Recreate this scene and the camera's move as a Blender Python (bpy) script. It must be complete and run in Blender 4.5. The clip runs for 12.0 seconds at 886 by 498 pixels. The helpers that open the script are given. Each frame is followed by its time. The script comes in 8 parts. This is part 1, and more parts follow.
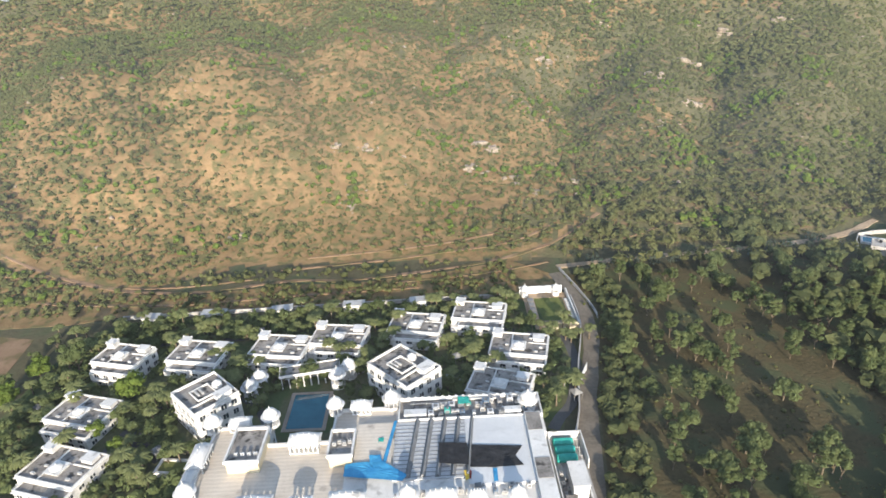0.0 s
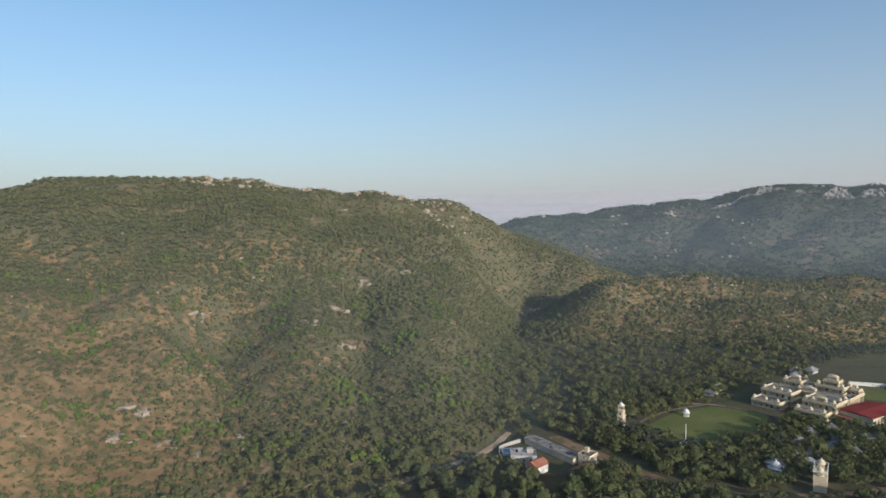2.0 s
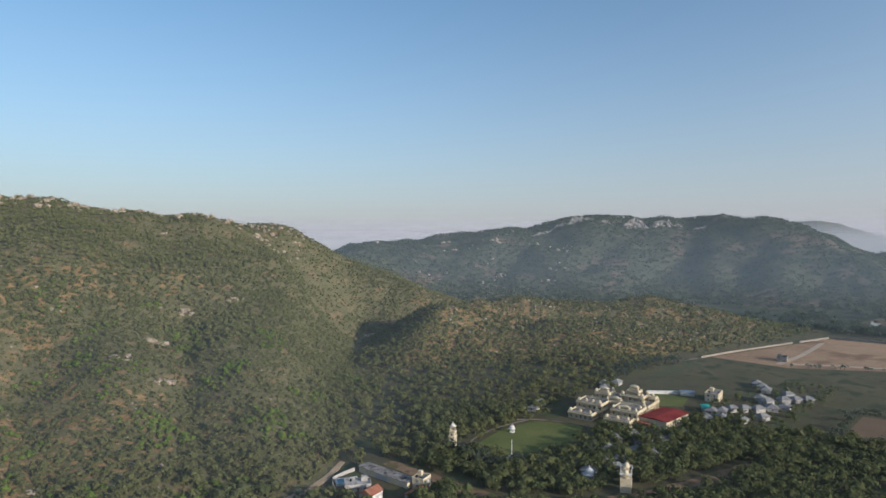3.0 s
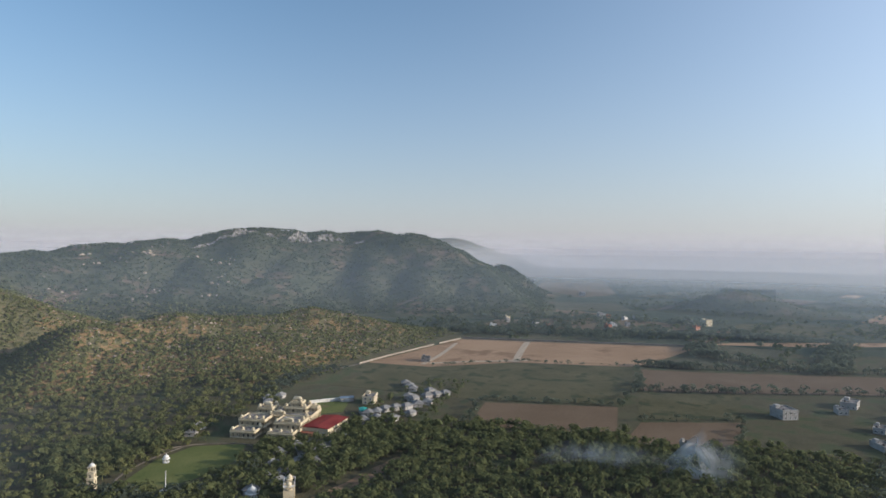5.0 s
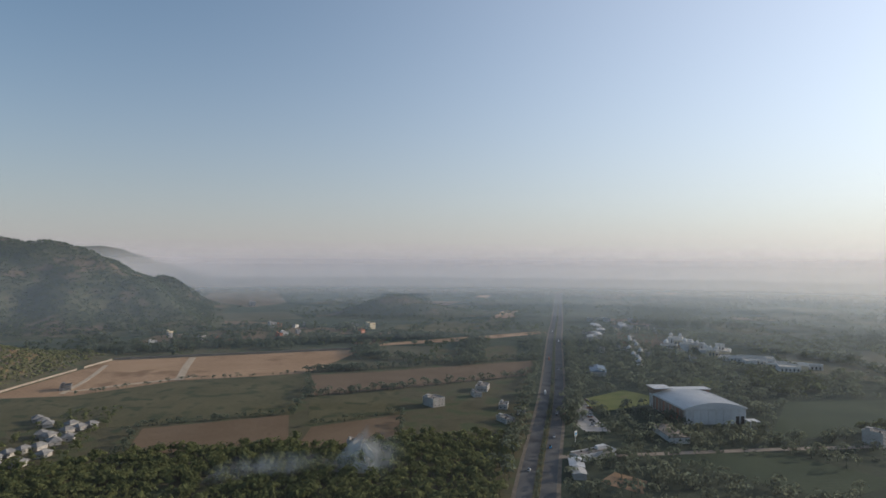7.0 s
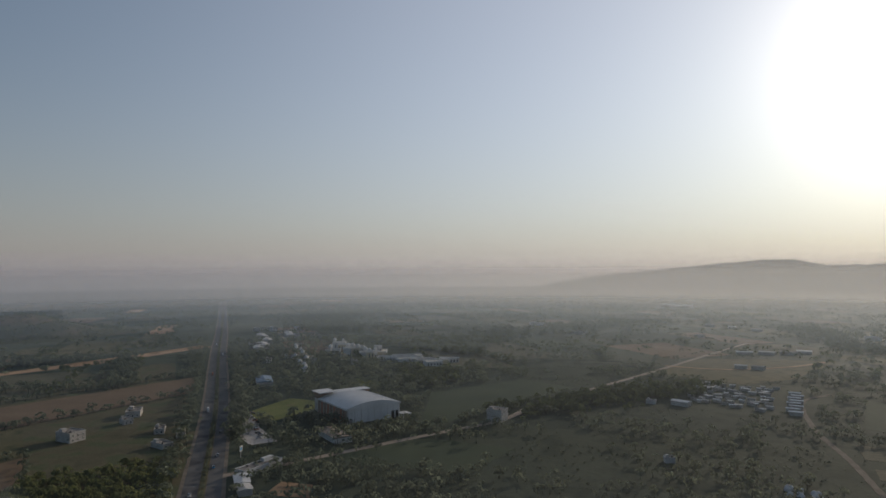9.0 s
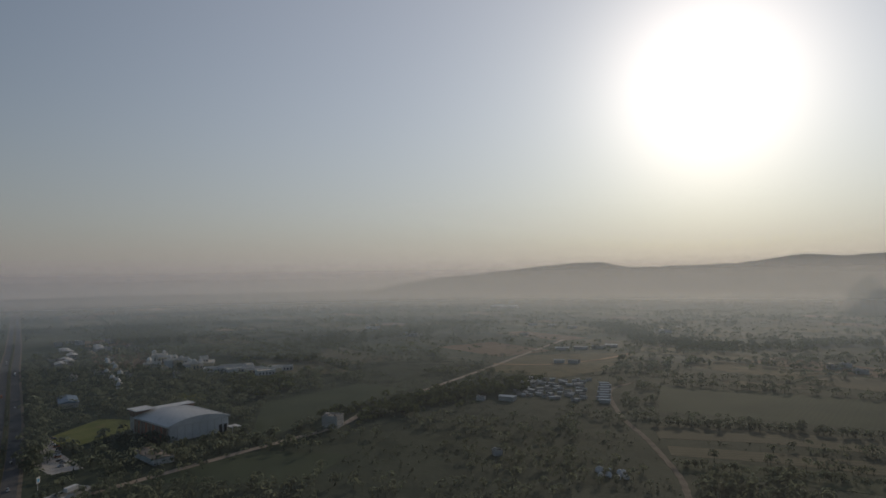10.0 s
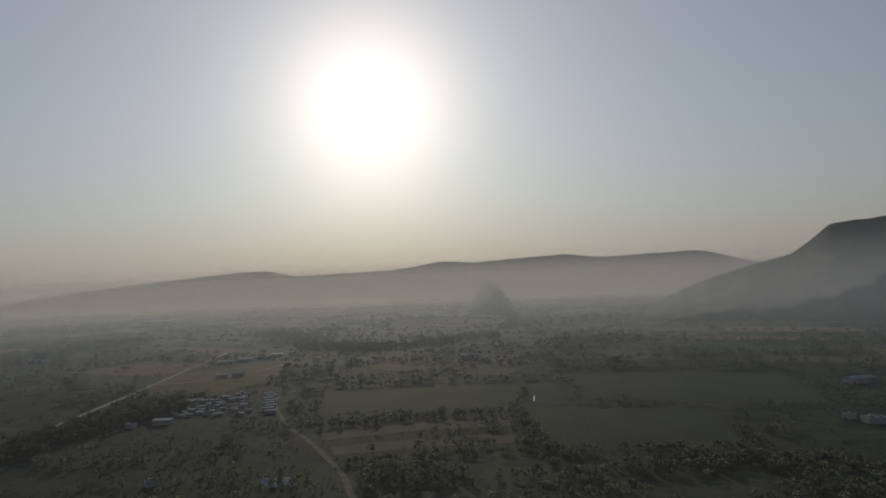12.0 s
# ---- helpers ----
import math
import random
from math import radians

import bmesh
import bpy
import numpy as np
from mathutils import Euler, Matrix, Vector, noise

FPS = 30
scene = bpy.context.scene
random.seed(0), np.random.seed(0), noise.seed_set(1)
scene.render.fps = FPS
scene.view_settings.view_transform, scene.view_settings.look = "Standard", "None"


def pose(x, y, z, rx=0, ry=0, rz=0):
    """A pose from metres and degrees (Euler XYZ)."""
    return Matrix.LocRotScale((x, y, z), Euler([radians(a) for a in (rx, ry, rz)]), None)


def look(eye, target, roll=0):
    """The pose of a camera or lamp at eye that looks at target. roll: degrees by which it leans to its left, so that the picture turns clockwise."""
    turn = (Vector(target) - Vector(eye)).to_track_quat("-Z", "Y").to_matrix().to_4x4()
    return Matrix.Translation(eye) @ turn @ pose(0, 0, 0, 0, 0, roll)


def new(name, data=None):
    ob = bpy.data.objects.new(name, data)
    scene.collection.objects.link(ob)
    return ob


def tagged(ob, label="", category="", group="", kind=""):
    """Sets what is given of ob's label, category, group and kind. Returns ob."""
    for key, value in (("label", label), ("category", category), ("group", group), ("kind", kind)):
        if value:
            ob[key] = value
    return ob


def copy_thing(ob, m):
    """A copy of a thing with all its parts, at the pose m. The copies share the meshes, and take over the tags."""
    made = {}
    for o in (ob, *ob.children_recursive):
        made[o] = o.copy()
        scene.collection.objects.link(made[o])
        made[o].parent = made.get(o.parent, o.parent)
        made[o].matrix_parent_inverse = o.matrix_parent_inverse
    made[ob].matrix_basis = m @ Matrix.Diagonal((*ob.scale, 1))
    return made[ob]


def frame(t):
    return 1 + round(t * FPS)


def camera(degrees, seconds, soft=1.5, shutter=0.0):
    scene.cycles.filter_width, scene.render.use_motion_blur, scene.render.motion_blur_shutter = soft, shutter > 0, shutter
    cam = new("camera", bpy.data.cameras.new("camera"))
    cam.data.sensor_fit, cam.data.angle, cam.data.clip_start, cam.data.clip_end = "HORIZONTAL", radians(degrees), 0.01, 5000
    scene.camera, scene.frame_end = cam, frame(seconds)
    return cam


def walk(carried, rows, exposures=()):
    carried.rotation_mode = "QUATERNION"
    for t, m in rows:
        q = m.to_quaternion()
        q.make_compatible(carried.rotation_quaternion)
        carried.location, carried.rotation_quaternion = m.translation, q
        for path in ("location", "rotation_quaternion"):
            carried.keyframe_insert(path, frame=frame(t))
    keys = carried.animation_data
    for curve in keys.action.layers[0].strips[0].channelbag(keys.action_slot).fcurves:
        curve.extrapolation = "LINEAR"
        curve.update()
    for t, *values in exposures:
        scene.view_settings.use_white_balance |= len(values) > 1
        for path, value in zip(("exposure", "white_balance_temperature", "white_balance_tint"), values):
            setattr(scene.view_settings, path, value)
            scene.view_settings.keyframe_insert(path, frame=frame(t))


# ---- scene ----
cam = camera(70.78, 12.0, soft=1.6)
EYE = 120.0
# seconds, yaw, pitch, roll of the hovering camera, which turns where it is
ROWS = [
    (0.0, -0.0, -25.27, -2.82),
    (0.5, -8.19, -15.21, -2.03),
    (1.0, -16.06, -9.32, -1.41),
    (1.5, -23.75, -5.77, -0.97),
    (2.0, -31.39, -3.62, -0.54),
    (2.5, -38.95, -2.25, -0.19),
    (3.0, -46.56, -1.34, 0.09),
    (5.0, -76.66, 0.1, 0.77),
    (5.5, -83.69, 0.39, 0.73),
    (6.0, -91.19, 0.66, 0.67),
    (6.5, -98.75, 0.92, 0.51),
    (7.0, -106.22, 1.18, 0.35),
    (9.0, -136.11, 2.04, -0.27),
    (9.5, -143.65, 2.2, -0.58),
    (10.0, -151.12, 2.28, -0.83),
    (10.5, -158.65, 2.35, -1.04),
    (11.0, -166.2, 2.38, -1.32),
    (11.5, -173.74, 2.42, -1.6),
    (12.0, -181.19, 2.33, -2.11),
]
EXPOSURES = [(0.0, 1.04, 6620, 11), (0.5, 0.94, 6450, 12), (1.0, 0.46, 6500, 13), (1.5, 0.18, 6450, 13), (3.0, 0.08, 6250, 12), (5.0, 0.18, 6450, 13), (6.0, 0.06, 6600, 14), (7.0, -0.13, 6850, 14), (9.0, -0.82, 7150, 15),
             (9.5, -1.06, 7200, 15), (12.0, -1.41, 7300, 15)]
walk(cam, [(t, pose(0, 0, EYE, 90 + pitch, 0, yaw) @ pose(0, 0, 0, 0, 0, roll)) for t, yaw, pitch, roll in ROWS], EXPOSURES)

# ---------------------------------------------------------------- light
SUN_AZ, SUN_EL = 174.8, 15.6          # clockwise from the first view's heading, above the horizon


def heading(az, el=0.0):
    a, e = radians(az), radians(el)
    return Vector((math.sin(a) * math.cos(e), math.cos(a) * math.cos(e), math.sin(e)))


TO_SUN = heading(SUN_AZ, SUN_EL)
sun = new("sun", bpy.data.lights.new("sun", "SUN"))
sun.data.energy, sun.data.angle, sun.data.color = 4.6, radians(0.6), (1.0, 0.905, 0.755)
sun.matrix_world = look(TO_SUN * 3000, (0, 0, 0))

world = bpy.data.worlds.new("world")
scene.world = world
world.use_nodes = True
wt = world.node_tree
wt.nodes.clear()


def wnode(kind, **keys):
    n = wt.nodes.new(kind)
    for k, v in keys.items():
        n.inputs[k].default_value = v
    return n


def wmath(op, a, b=None):
    n = wt.nodes.new("ShaderNodeMath")
    n.operation = op
    for i, v in enumerate((a, b)):
        if v is None:
            continue
        if hasattr(v, "is_output"):
            wt.links.new(v, n.inputs[i])
        else:
            n.inputs[i].default_value = v
    return n.outputs[0]


sky = wt.nodes.new("ShaderNodeTexSky")
sky.sky_type, sky.sun_disc = "NISHITA", False
sky.sun_elevation, sky.sun_rotation = radians(SUN_EL), radians(SUN_AZ)
sky.altitude, sky.air_density, sky.dust_density, sky.ozone_density = 300, 1.0, 0.3, 1.6
coord = wt.nodes.new("ShaderNodeTexCoord")
sunward = wt.nodes.new("ShaderNodeVectorMath")
sunward.operation = "DOT_PRODUCT"
wt.links.new(coord.outputs["Generated"], sunward.inputs[0])
sunward.inputs[1].default_value = TO_SUN
cosine = wmath("MAXIMUM", sunward.outputs["Value"], 0.0)
wide = wmath("MULTIPLY", wmath("ADD", sunward.outputs["Value"], 1.0), 0.5)
# the sun's aureole in the dusty air: a tight core and a wide skirt
glare = wmath("ADD", wmath("MULTIPLY", wmath("POWER", cosine, 120.0), 1.4), wmath("MULTIPLY", wmath("POWER", cosine, 25.0), 0.35))
glare = wmath("ADD", glare, wmath("MULTIPLY", wmath("POWER", wide, 4.5), 0.62))
height = wt.nodes.new("ShaderNodeSeparateXYZ")
wt.links.new(coord.outputs["Generated"], height.inputs[0])
# the thick air at the horizon dims it
dimmed = wmath("POWER", wmath("SUBTRACT", 1.0, wmath("MINIMUM", wmath("ABSOLUTE", height.outputs["Z"], 0.0), 1.0)), 13.0)
glare = wmath("MULTIPLY", glare, wmath("SUBTRACT", 1.0, wmath("MULTIPLY", dimmed, 0.42)))
low = wmath("POWER", wmath("SUBTRACT", 1.0, wmath("MINIMUM", wmath("ABSOLUTE", height.outputs["Z"], 0.0), 1.0)), 4.6)
haze_mix = wt.nodes.new("ShaderNodeMix")
haze_mix.data_type = "RGBA"
wt.links.new(wmath("MULTIPLY", low, 0.94), haze_mix.inputs[0])
gain = wt.nodes.new("ShaderNodeVectorMath")
gain.operation = "SCALE"
gain.inputs["Scale"].default_value = 0.138
blue = wt.nodes.new("ShaderNodeVectorMath")
blue.operation = "MULTIPLY"
blue.inputs[1].default_value = (0.72, 1.0, 1.08)
wt.links.new(sky.outputs[0], blue.inputs[0])
wt.links.new(blue.outputs[0], gain.inputs[0])
wt.links.new(gain.outputs[0], haze_mix.inputs[6])
haze_mix.inputs[7].default_value = (0.42, 0.385, 0.42, 1)
glow = wt.nodes.new("ShaderNodeVectorMath")
glow.operation = "SCALE"
glow.inputs[0].default_value = (1.0, 0.90, 0.86)
wt.links.new(glare, glow.inputs["Scale"])
total = wt.nodes.new("ShaderNodeVectorMath")
total.operation = "ADD"
wt.links.new(haze_mix.outputs[2], total.inputs[0])
wt.links.new(glow.outputs[0], total.inputs[1])
ground_sky = wnode("ShaderNodeBackground", Strength=1.0)
wt.links.new(total.outputs[0], ground_sky.inputs["Color"])
wt.links.new(ground_sky.outputs[0], wt.nodes.new("ShaderNodeOutputWorld").inputs["Surface"])


# ---------------------------------------------------------------- materials
def material(name, a, b, scale=0.3, fine=3.0, rough=0.9, sheen=0.0, bump=0.15, metal=0.0, spots=None, spot_at=0.62, spot_scale=0.05, by_object=0.0,
             by_island=0.0, streak=None, spec=0.03, tint=(0.62, 0.68, 0.76), through_leaf=0.0):
    """Two colours mixed by coarse and fine noise in metres, with spots of a third, relief, and variation by piece."""
    m = bpy.data.materials.new(name)
    m.use_nodes = True
    nt = m.node_tree
    bsdf = nt.nodes["Principled BSDF"]
    bsdf.inputs["Roughness"].default_value = rough
    bsdf.inputs["Metallic"].default_value = metal
    bsdf.inputs["Specular IOR Level"].default_value = spec
    # bluish sheen at grazing angles, standing in for haze on the surface
    if sheen:
        bsdf.inputs["Sheen Weight"].default_value = sheen * 0.14
        bsdf.inputs["Sheen Roughness"].default_value = 0.22
        bsdf.inputs["Sheen Tint"].default_value = (*tint, 1)
    geo = nt.nodes.new("ShaderNodeNewGeometry")

    def noise_at(s, detail=4.0):
        n = nt.nodes.new("ShaderNodeTexNoise")
        n.inputs["Scale"].default_value, n.inputs["Detail"].default_value = s, detail
        nt.links.new(geo.outputs["Position"], n.inputs["Vector"])
        return n.outputs["Fac"]

    def calc(op, x, y):
        n = nt.nodes.new("ShaderNodeMath")
        n.operation = op
        for i, v in enumerate((x, y)):
            if hasattr(v, "is_output"):
                nt.links.new(v, n.inputs[i])
            else:
                n.inputs[i].default_value = v
        return n.outputs[0]

    def mixed(fac, x, y):
        n = nt.nodes.new("ShaderNodeMix")
        n.data_type = "RGBA"
        for i, v in ((0, fac), (6, x), (7, y)):
            if hasattr(v, "is_output"):
                nt.links.new(v, n.inputs[i])
            elif i == 0:
                n.inputs[i].default_value = v
            else:
                n.inputs[i].default_value = (*v, 1)
        return n.outputs[2]

    def steep(v, lo, hi):
        n = nt.nodes.new("ShaderNodeMapRange")
        n.inputs["From Min"].default_value, n.inputs["From Max"].default_value = lo, hi
        nt.links.new(v, n.inputs["Value"])
        return n.outputs[0]

    coarse, small = noise_at(scale), noise_at(fine)
    fac = steep(calc("ADD", calc("MULTIPLY", coarse, 0.65), calc("MULTIPLY", small, 0.35)), 0.36, 0.64)
    if by_island:
        fac = calc("ADD", calc("MULTIPLY", fac, 1 - by_island), calc("MULTIPLY", geo.outputs["Random Per Island"], by_island))
    if by_object:
        info = nt.nodes.new("ShaderNodeObjectInfo")
        fac = calc("ADD", calc("MULTIPLY", fac, 1 - by_object), calc("MULTIPLY", info.outputs["Random"], by_object))
    colour = mixed(fac, a, b)
    if spots:
        colour = mixed(steep(noise_at(spot_scale, 6.0), spot_at, spot_at + 0.09), colour, spots)
    if streak:
        wave = nt.nodes.new("ShaderNodeTexWave")
        angle, gap, dark, amount = streak
        turn = nt.nodes.new("ShaderNodeMapping")
        turn.inputs["Rotation"].default_value = (0, 0, radians(angle))
        nt.links.new(geo.outputs["Position"], turn.inputs["Vector"])
        nt.links.new(turn.outputs[0], wave.inputs["Vector"])
        wave.inputs["Scale"].default_value, wave.inputs["Distortion"].default_value, wave.inputs["Detail Scale"].default_value = 0.314 / gap, 1.5, 0.4
        colour = mixed(calc("MULTIPLY", wave.outputs["Fac"], amount), colour, dark)
    nt.links.new(colour, bsdf.inputs["Base Color"])
    if through_leaf:
        thin, blend = nt.nodes.new("ShaderNodeBsdfTranslucent"), nt.nodes.new("ShaderNodeMixShader")
        nt.links.new(colour, thin.inputs["Color"])
        blend.inputs[0].default_value = through_leaf
        nt.links.new(bsdf.outputs[0], blend.inputs[1])
        nt.links.new(thin.outputs[0], blend.inputs[2])
        nt.links.new(blend.outputs[0], nt.nodes["Material Output"].inputs["Surface"])
    if bump:
        relief = nt.nodes.new("ShaderNodeBump")
        relief.inputs["Strength"].default_value, relief.inputs["Distance"].default_value = bump, 0.6 / fine
        nt.links.new(small, relief.inputs["Height"])
        nt.links.new(relief.outputs[0], bsdf.inputs["Normal"])
    return m


GROUND = material("dry_ground", (0.036, 0.050, 0.036), (0.064, 0.074, 0.050), 0.015, 0.3, bump=0.2, spots=(0.031, 0.044, 0.031), spot_at=0.5, spot_scale=0.03)
GROUND_WOOD = material("wood_ground", (0.066, 0.064, 0.038), (0.118, 0.100, 0.060), 0.05, 0.5, sheen=0.2, bump=0.3, spots=(0.070, 0.080, 0.042), spot_at=0.5, spot_scale=0.05)
GARDEN_SOIL = material("garden_ground", (0.075, 0.085, 0.042), (0.135, 0.125, 0.075), 0.12, 0.9, bump=0.3, spots=(0.07, 0.095, 0.04), spot_at=0.48, spot_scale=0.08)
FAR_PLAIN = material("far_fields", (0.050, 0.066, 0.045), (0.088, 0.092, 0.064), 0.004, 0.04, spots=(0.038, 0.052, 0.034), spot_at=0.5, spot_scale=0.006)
HILL = material("hill_soil", (0.158, 0.104, 0.050), (0.282, 0.184, 0.093), 0.12, 1.3, bump=0.4, spots=(0.128, 0.112, 0.050), spot_at=0.5, spot_scale=0.22)
UNDERGROWTH = material("hill_undergrowth", (0.088, 0.088, 0.044), (0.145, 0.126, 0.068), 0.05, 0.6, bump=0.4, spots=(0.19, 0.132, 0.075), spot_at=0.58, spot_scale=0.06)
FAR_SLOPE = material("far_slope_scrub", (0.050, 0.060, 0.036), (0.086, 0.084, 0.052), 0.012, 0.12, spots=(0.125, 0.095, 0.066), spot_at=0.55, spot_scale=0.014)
LEAF = material("leaves", (0.084, 0.104, 0.046), (0.175, 0.188, 0.082), 0.06, 0.7, sheen=0.25, bump=0, by_island=0.5, through_leaf=0.55)
LEAF_TREE = material("tree_leaves", (0.092, 0.122, 0.048), (0.200, 0.232, 0.098), 0.1, 0.9, sheen=0.2, bump=0, by_object=0.5, by_island=0.3, through_leaf=0.55)
LEAF_HILL = material("shrub_leaves", (0.098, 0.112, 0.044), (0.190, 0.188, 0.080), 0.02, 0.4, sheen=0.2, bump=0, by_island=0.55, through_leaf=0.5)
LEAF_BRIGHT = material("bright_shrub_leaves", (0.10, 0.15, 0.03), (0.17, 0.22, 0.05), 0.05, 0.4, sheen=0.1, bump=0, by_island=0.5, through_leaf=0.45)
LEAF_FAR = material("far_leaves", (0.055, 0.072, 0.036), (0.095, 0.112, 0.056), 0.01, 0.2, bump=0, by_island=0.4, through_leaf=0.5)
# flatter and bluer than LEAF: haze over the plain put into the colour
LEAF_PLAIN = material("dusty_leaves", (0.088, 0.110, 0.082), (0.142, 0.162, 0.115), 0.03, 0.3, sheen=0.5, bump=0, by_island=0.5, through_leaf=0.65)
PALM = material("palm_fronds", (0.115, 0.138, 0.056), (0.225, 0.240, 0.105), 0.3, 2.0, bump=0, by_object=0.3, by_island=0.4, through_leaf=0.45)
BARK = material("bark", (0.10, 0.075, 0.05), (0.2, 0.16, 0.11), 1.5, 8.0)
ROCK = material("pale_rock", (0.20, 0.160, 0.118), (0.37, 0.305, 0.235), 0.35, 1.6, bump=0.6)
PLASTER = material("white_plaster", (0.52, 0.505, 0.48), (0.65, 0.63, 0.60), 0.15, 1.5, rough=0.75, bump=0.06, spots=(0.40, 0.385, 0.36), spot_at=0.58, spot_scale=0.35)
CREAM = material("cream_plaster", (0.50, 0.42, 0.285), (0.60, 0.52, 0.375), 0.2, 1.5, rough=0.75, bump=0.06, spots=(0.42, 0.35, 0.24), spot_at=0.62, spot_scale=0.3)
ROOF_GREY = material("weathered_roof", (0.15, 0.138, 0.125), (0.30, 0.275, 0.25), 0.35, 2.2, spots=(0.065, 0.06, 0.056), spot_at=0.54, spot_scale=0.45)
TERRACE = material("terrace_tiles", (0.48, 0.42, 0.35), (0.60, 0.535, 0.455), 0.12, 1.2, rough=0.7, spots=(0.34, 0.30, 0.26), spot_scale=0.2, streak=(90, 1.2, (0.36, 0.32, 0.275), 0.3))
GLASS_DARK = material("dark_glazing", (0.02, 0.025, 0.03), (0.05, 0.06, 0.07), 0.4, 2.0, rough=0.12, bump=0, spec=0.6)
ASPHALT = material("asphalt", (0.075, 0.075, 0.078), (0.118, 0.116, 0.112), 0.08, 2.0, spots=(0.058, 0.058, 0.06), spot_at=0.56, spot_scale=0.05)
DUST = material("dust_track", (0.26, 0.19, 0.125), (0.38, 0.29, 0.20), 0.1, 1.0, sheen=0.2)
CONCRETE = material("concrete", (0.30, 0.28, 0.26), (0.44, 0.42, 0.39), 0.2, 1.5, spots=(0.2, 0.19, 0.18), spot_scale=0.2)
LANE_DIRT = material("lane_dirt", (0.115, 0.098, 0.078), (0.19, 0.162, 0.130), 0.15, 1.2)
RED_SOIL = material("red_soil", (0.17, 0.108, 0.066), (0.25, 0.168, 0.108), 0.08, 0.8, spots=(0.12, 0.10, 0.05), spot_at=0.5, spot_scale=0.1)
GRASS_DRY = material("dry_wood_floor", (0.056, 0.050, 0.026), (0.118, 0.088, 0.046), 0.05, 0.9, bump=0.4, spots=(0.070, 0.076, 0.038), spot_at=0.5, spot_scale=0.05)
COURT_GLASS = material("translucent_sheeting", (0.34, 0.35, 0.36), (0.47, 0.48, 0.49), 0.3, 1.5, rough=0.35, bump=0.03, spots=(0.26, 0.265, 0.27), spot_scale=0.2)
DARK_METAL = material("dark_sheet_metal", (0.13, 0.135, 0.14), (0.20, 0.205, 0.21), 0.4, 2.0, rough=0.5)
SAND = material("graded_sand", (0.27, 0.170, 0.100), (0.38, 0.250, 0.155), 0.012, 0.2, spots=(0.22, 0.135, 0.08), spot_at=0.54, spot_scale=0.02)
PLOUGH = material("ploughed_soil", (0.13, 0.088, 0.055), (0.185, 0.13, 0.085), 0.02, 0.4, sheen=0.4, streak=(25, 3.0, (0.10, 0.07, 0.045), 0.5))
SCRUB = material("scrub_field", (0.080, 0.076, 0.042), (0.122, 0.108, 0.062), 0.03, 0.5, spots=(0.058, 0.064, 0.036), spot_at=0.52, spot_scale=0.06)
STUBBLE = material("stubble_field", (0.088, 0.088, 0.060), (0.138, 0.128, 0.084), 0.02, 0.4, streak=(70, 6.0, (0.074, 0.074, 0.050), 0.6))
CROP = material("green_crop", (0.040, 0.058, 0.036), (0.064, 0.080, 0.048), 0.02, 0.4, sheen=0.2, streak=(10, 4.0, (0.036, 0.050, 0.032), 0.4))
LAWN = material("lawn", (0.090, 0.112, 0.036), (0.150, 0.155, 0.056), 0.05, 0.6, sheen=0.15, bump=0.05, spots=(0.14, 0.115, 0.06), spot_at=0.62, spot_scale=0.04)
WATER = material("pool_water", (0.012, 0.080, 0.110), (0.022, 0.115, 0.150), 0.2, 1.2, rough=0.06, bump=0.03, spec=0.5)
METAL_WHITE = material("white_sheet_metal", (0.47, 0.475, 0.48), (0.57, 0.57, 0.565), 0.08, 1.0, rough=0.5, bump=0.03, spots=(0.42, 0.42, 0.415), spot_scale=0.12)
METAL_GREY = material("grey_sheet_metal", (0.32, 0.315, 0.305), (0.47, 0.46, 0.445), 0.3, 2.0, rough=0.6, bump=0.05)
YELLOW_CLOTH = material("yellow_cloth", (0.52, 0.36, 0.05), (0.66, 0.47, 0.09), 0.8, 4.0, bump=0.1)
RED_ROOF = material("red_roof", (0.17, 0.026, 0.025), (0.23, 0.044, 0.038), 0.1, 1.0, rough=0.7, bump=0.05)
TILE_RED = material("clay_roof", (0.25, 0.095, 0.06), (0.34, 0.155, 0.10), 0.3, 2.0, rough=0.8)
BLUE = material("blue_sheet", (0.03, 0.19, 0.38), (0.06, 0.30, 0.50), 0.3, 1.5, rough=0.5, bump=0.1)
BLUE_FADED = material("faded_blue_sheet", (0.12, 0.17, 0.23), (0.18, 0.24, 0.30), 0.3, 1.5, rough=0.6, bump=0.1)
TEAL = material("teal_sheet", (0.02, 0.26, 0.22), (0.05, 0.36, 0.30), 0.5, 2.0, rough=0.5, bump=0.1)
BLACK = material("black_sheet", (0.018, 0.018, 0.02), (0.04, 0.04, 0.042), 0.5, 2.0, rough=0.4, bump=0.3)
CRAG_ROCK = material("cliff_rock", (0.13, 0.122, 0.112), (0.30, 0.275, 0.25), 0.09, 0.5, bump=0.6, spots=(0.07, 0.075, 0.05), spot_at=0.52, spot_scale=0.12)
GRASS_TUFT = material("dry_grass_tufts", (0.085, 0.075, 0.04), (0.16, 0.12, 0.065), 0.05, 0.5, bump=0, by_island=0.6, through_leaf=0.4)
BROWN_CLAD = material("brown_cladding", (0.16, 0.10, 0.075), (0.24, 0.16, 0.12), 0.3, 1.5, rough=0.7)
VILLAGE_SOIL = material("village_soil", (0.125, 0.098, 0.066), (0.205, 0.150, 0.100), 0.02, 0.2, spots=(0.09, 0.085, 0.052), spot_at=0.5, spot_scale=0.02)
PALE_DUST = material("pale_dust", (0.36, 0.285, 0.205), (0.46, 0.375, 0.28), 0.1, 1.0)
LANE_WALL = material("dusty_wall", (0.22, 0.18, 0.145), (0.31, 0.26, 0.215), 0.1, 1.2)
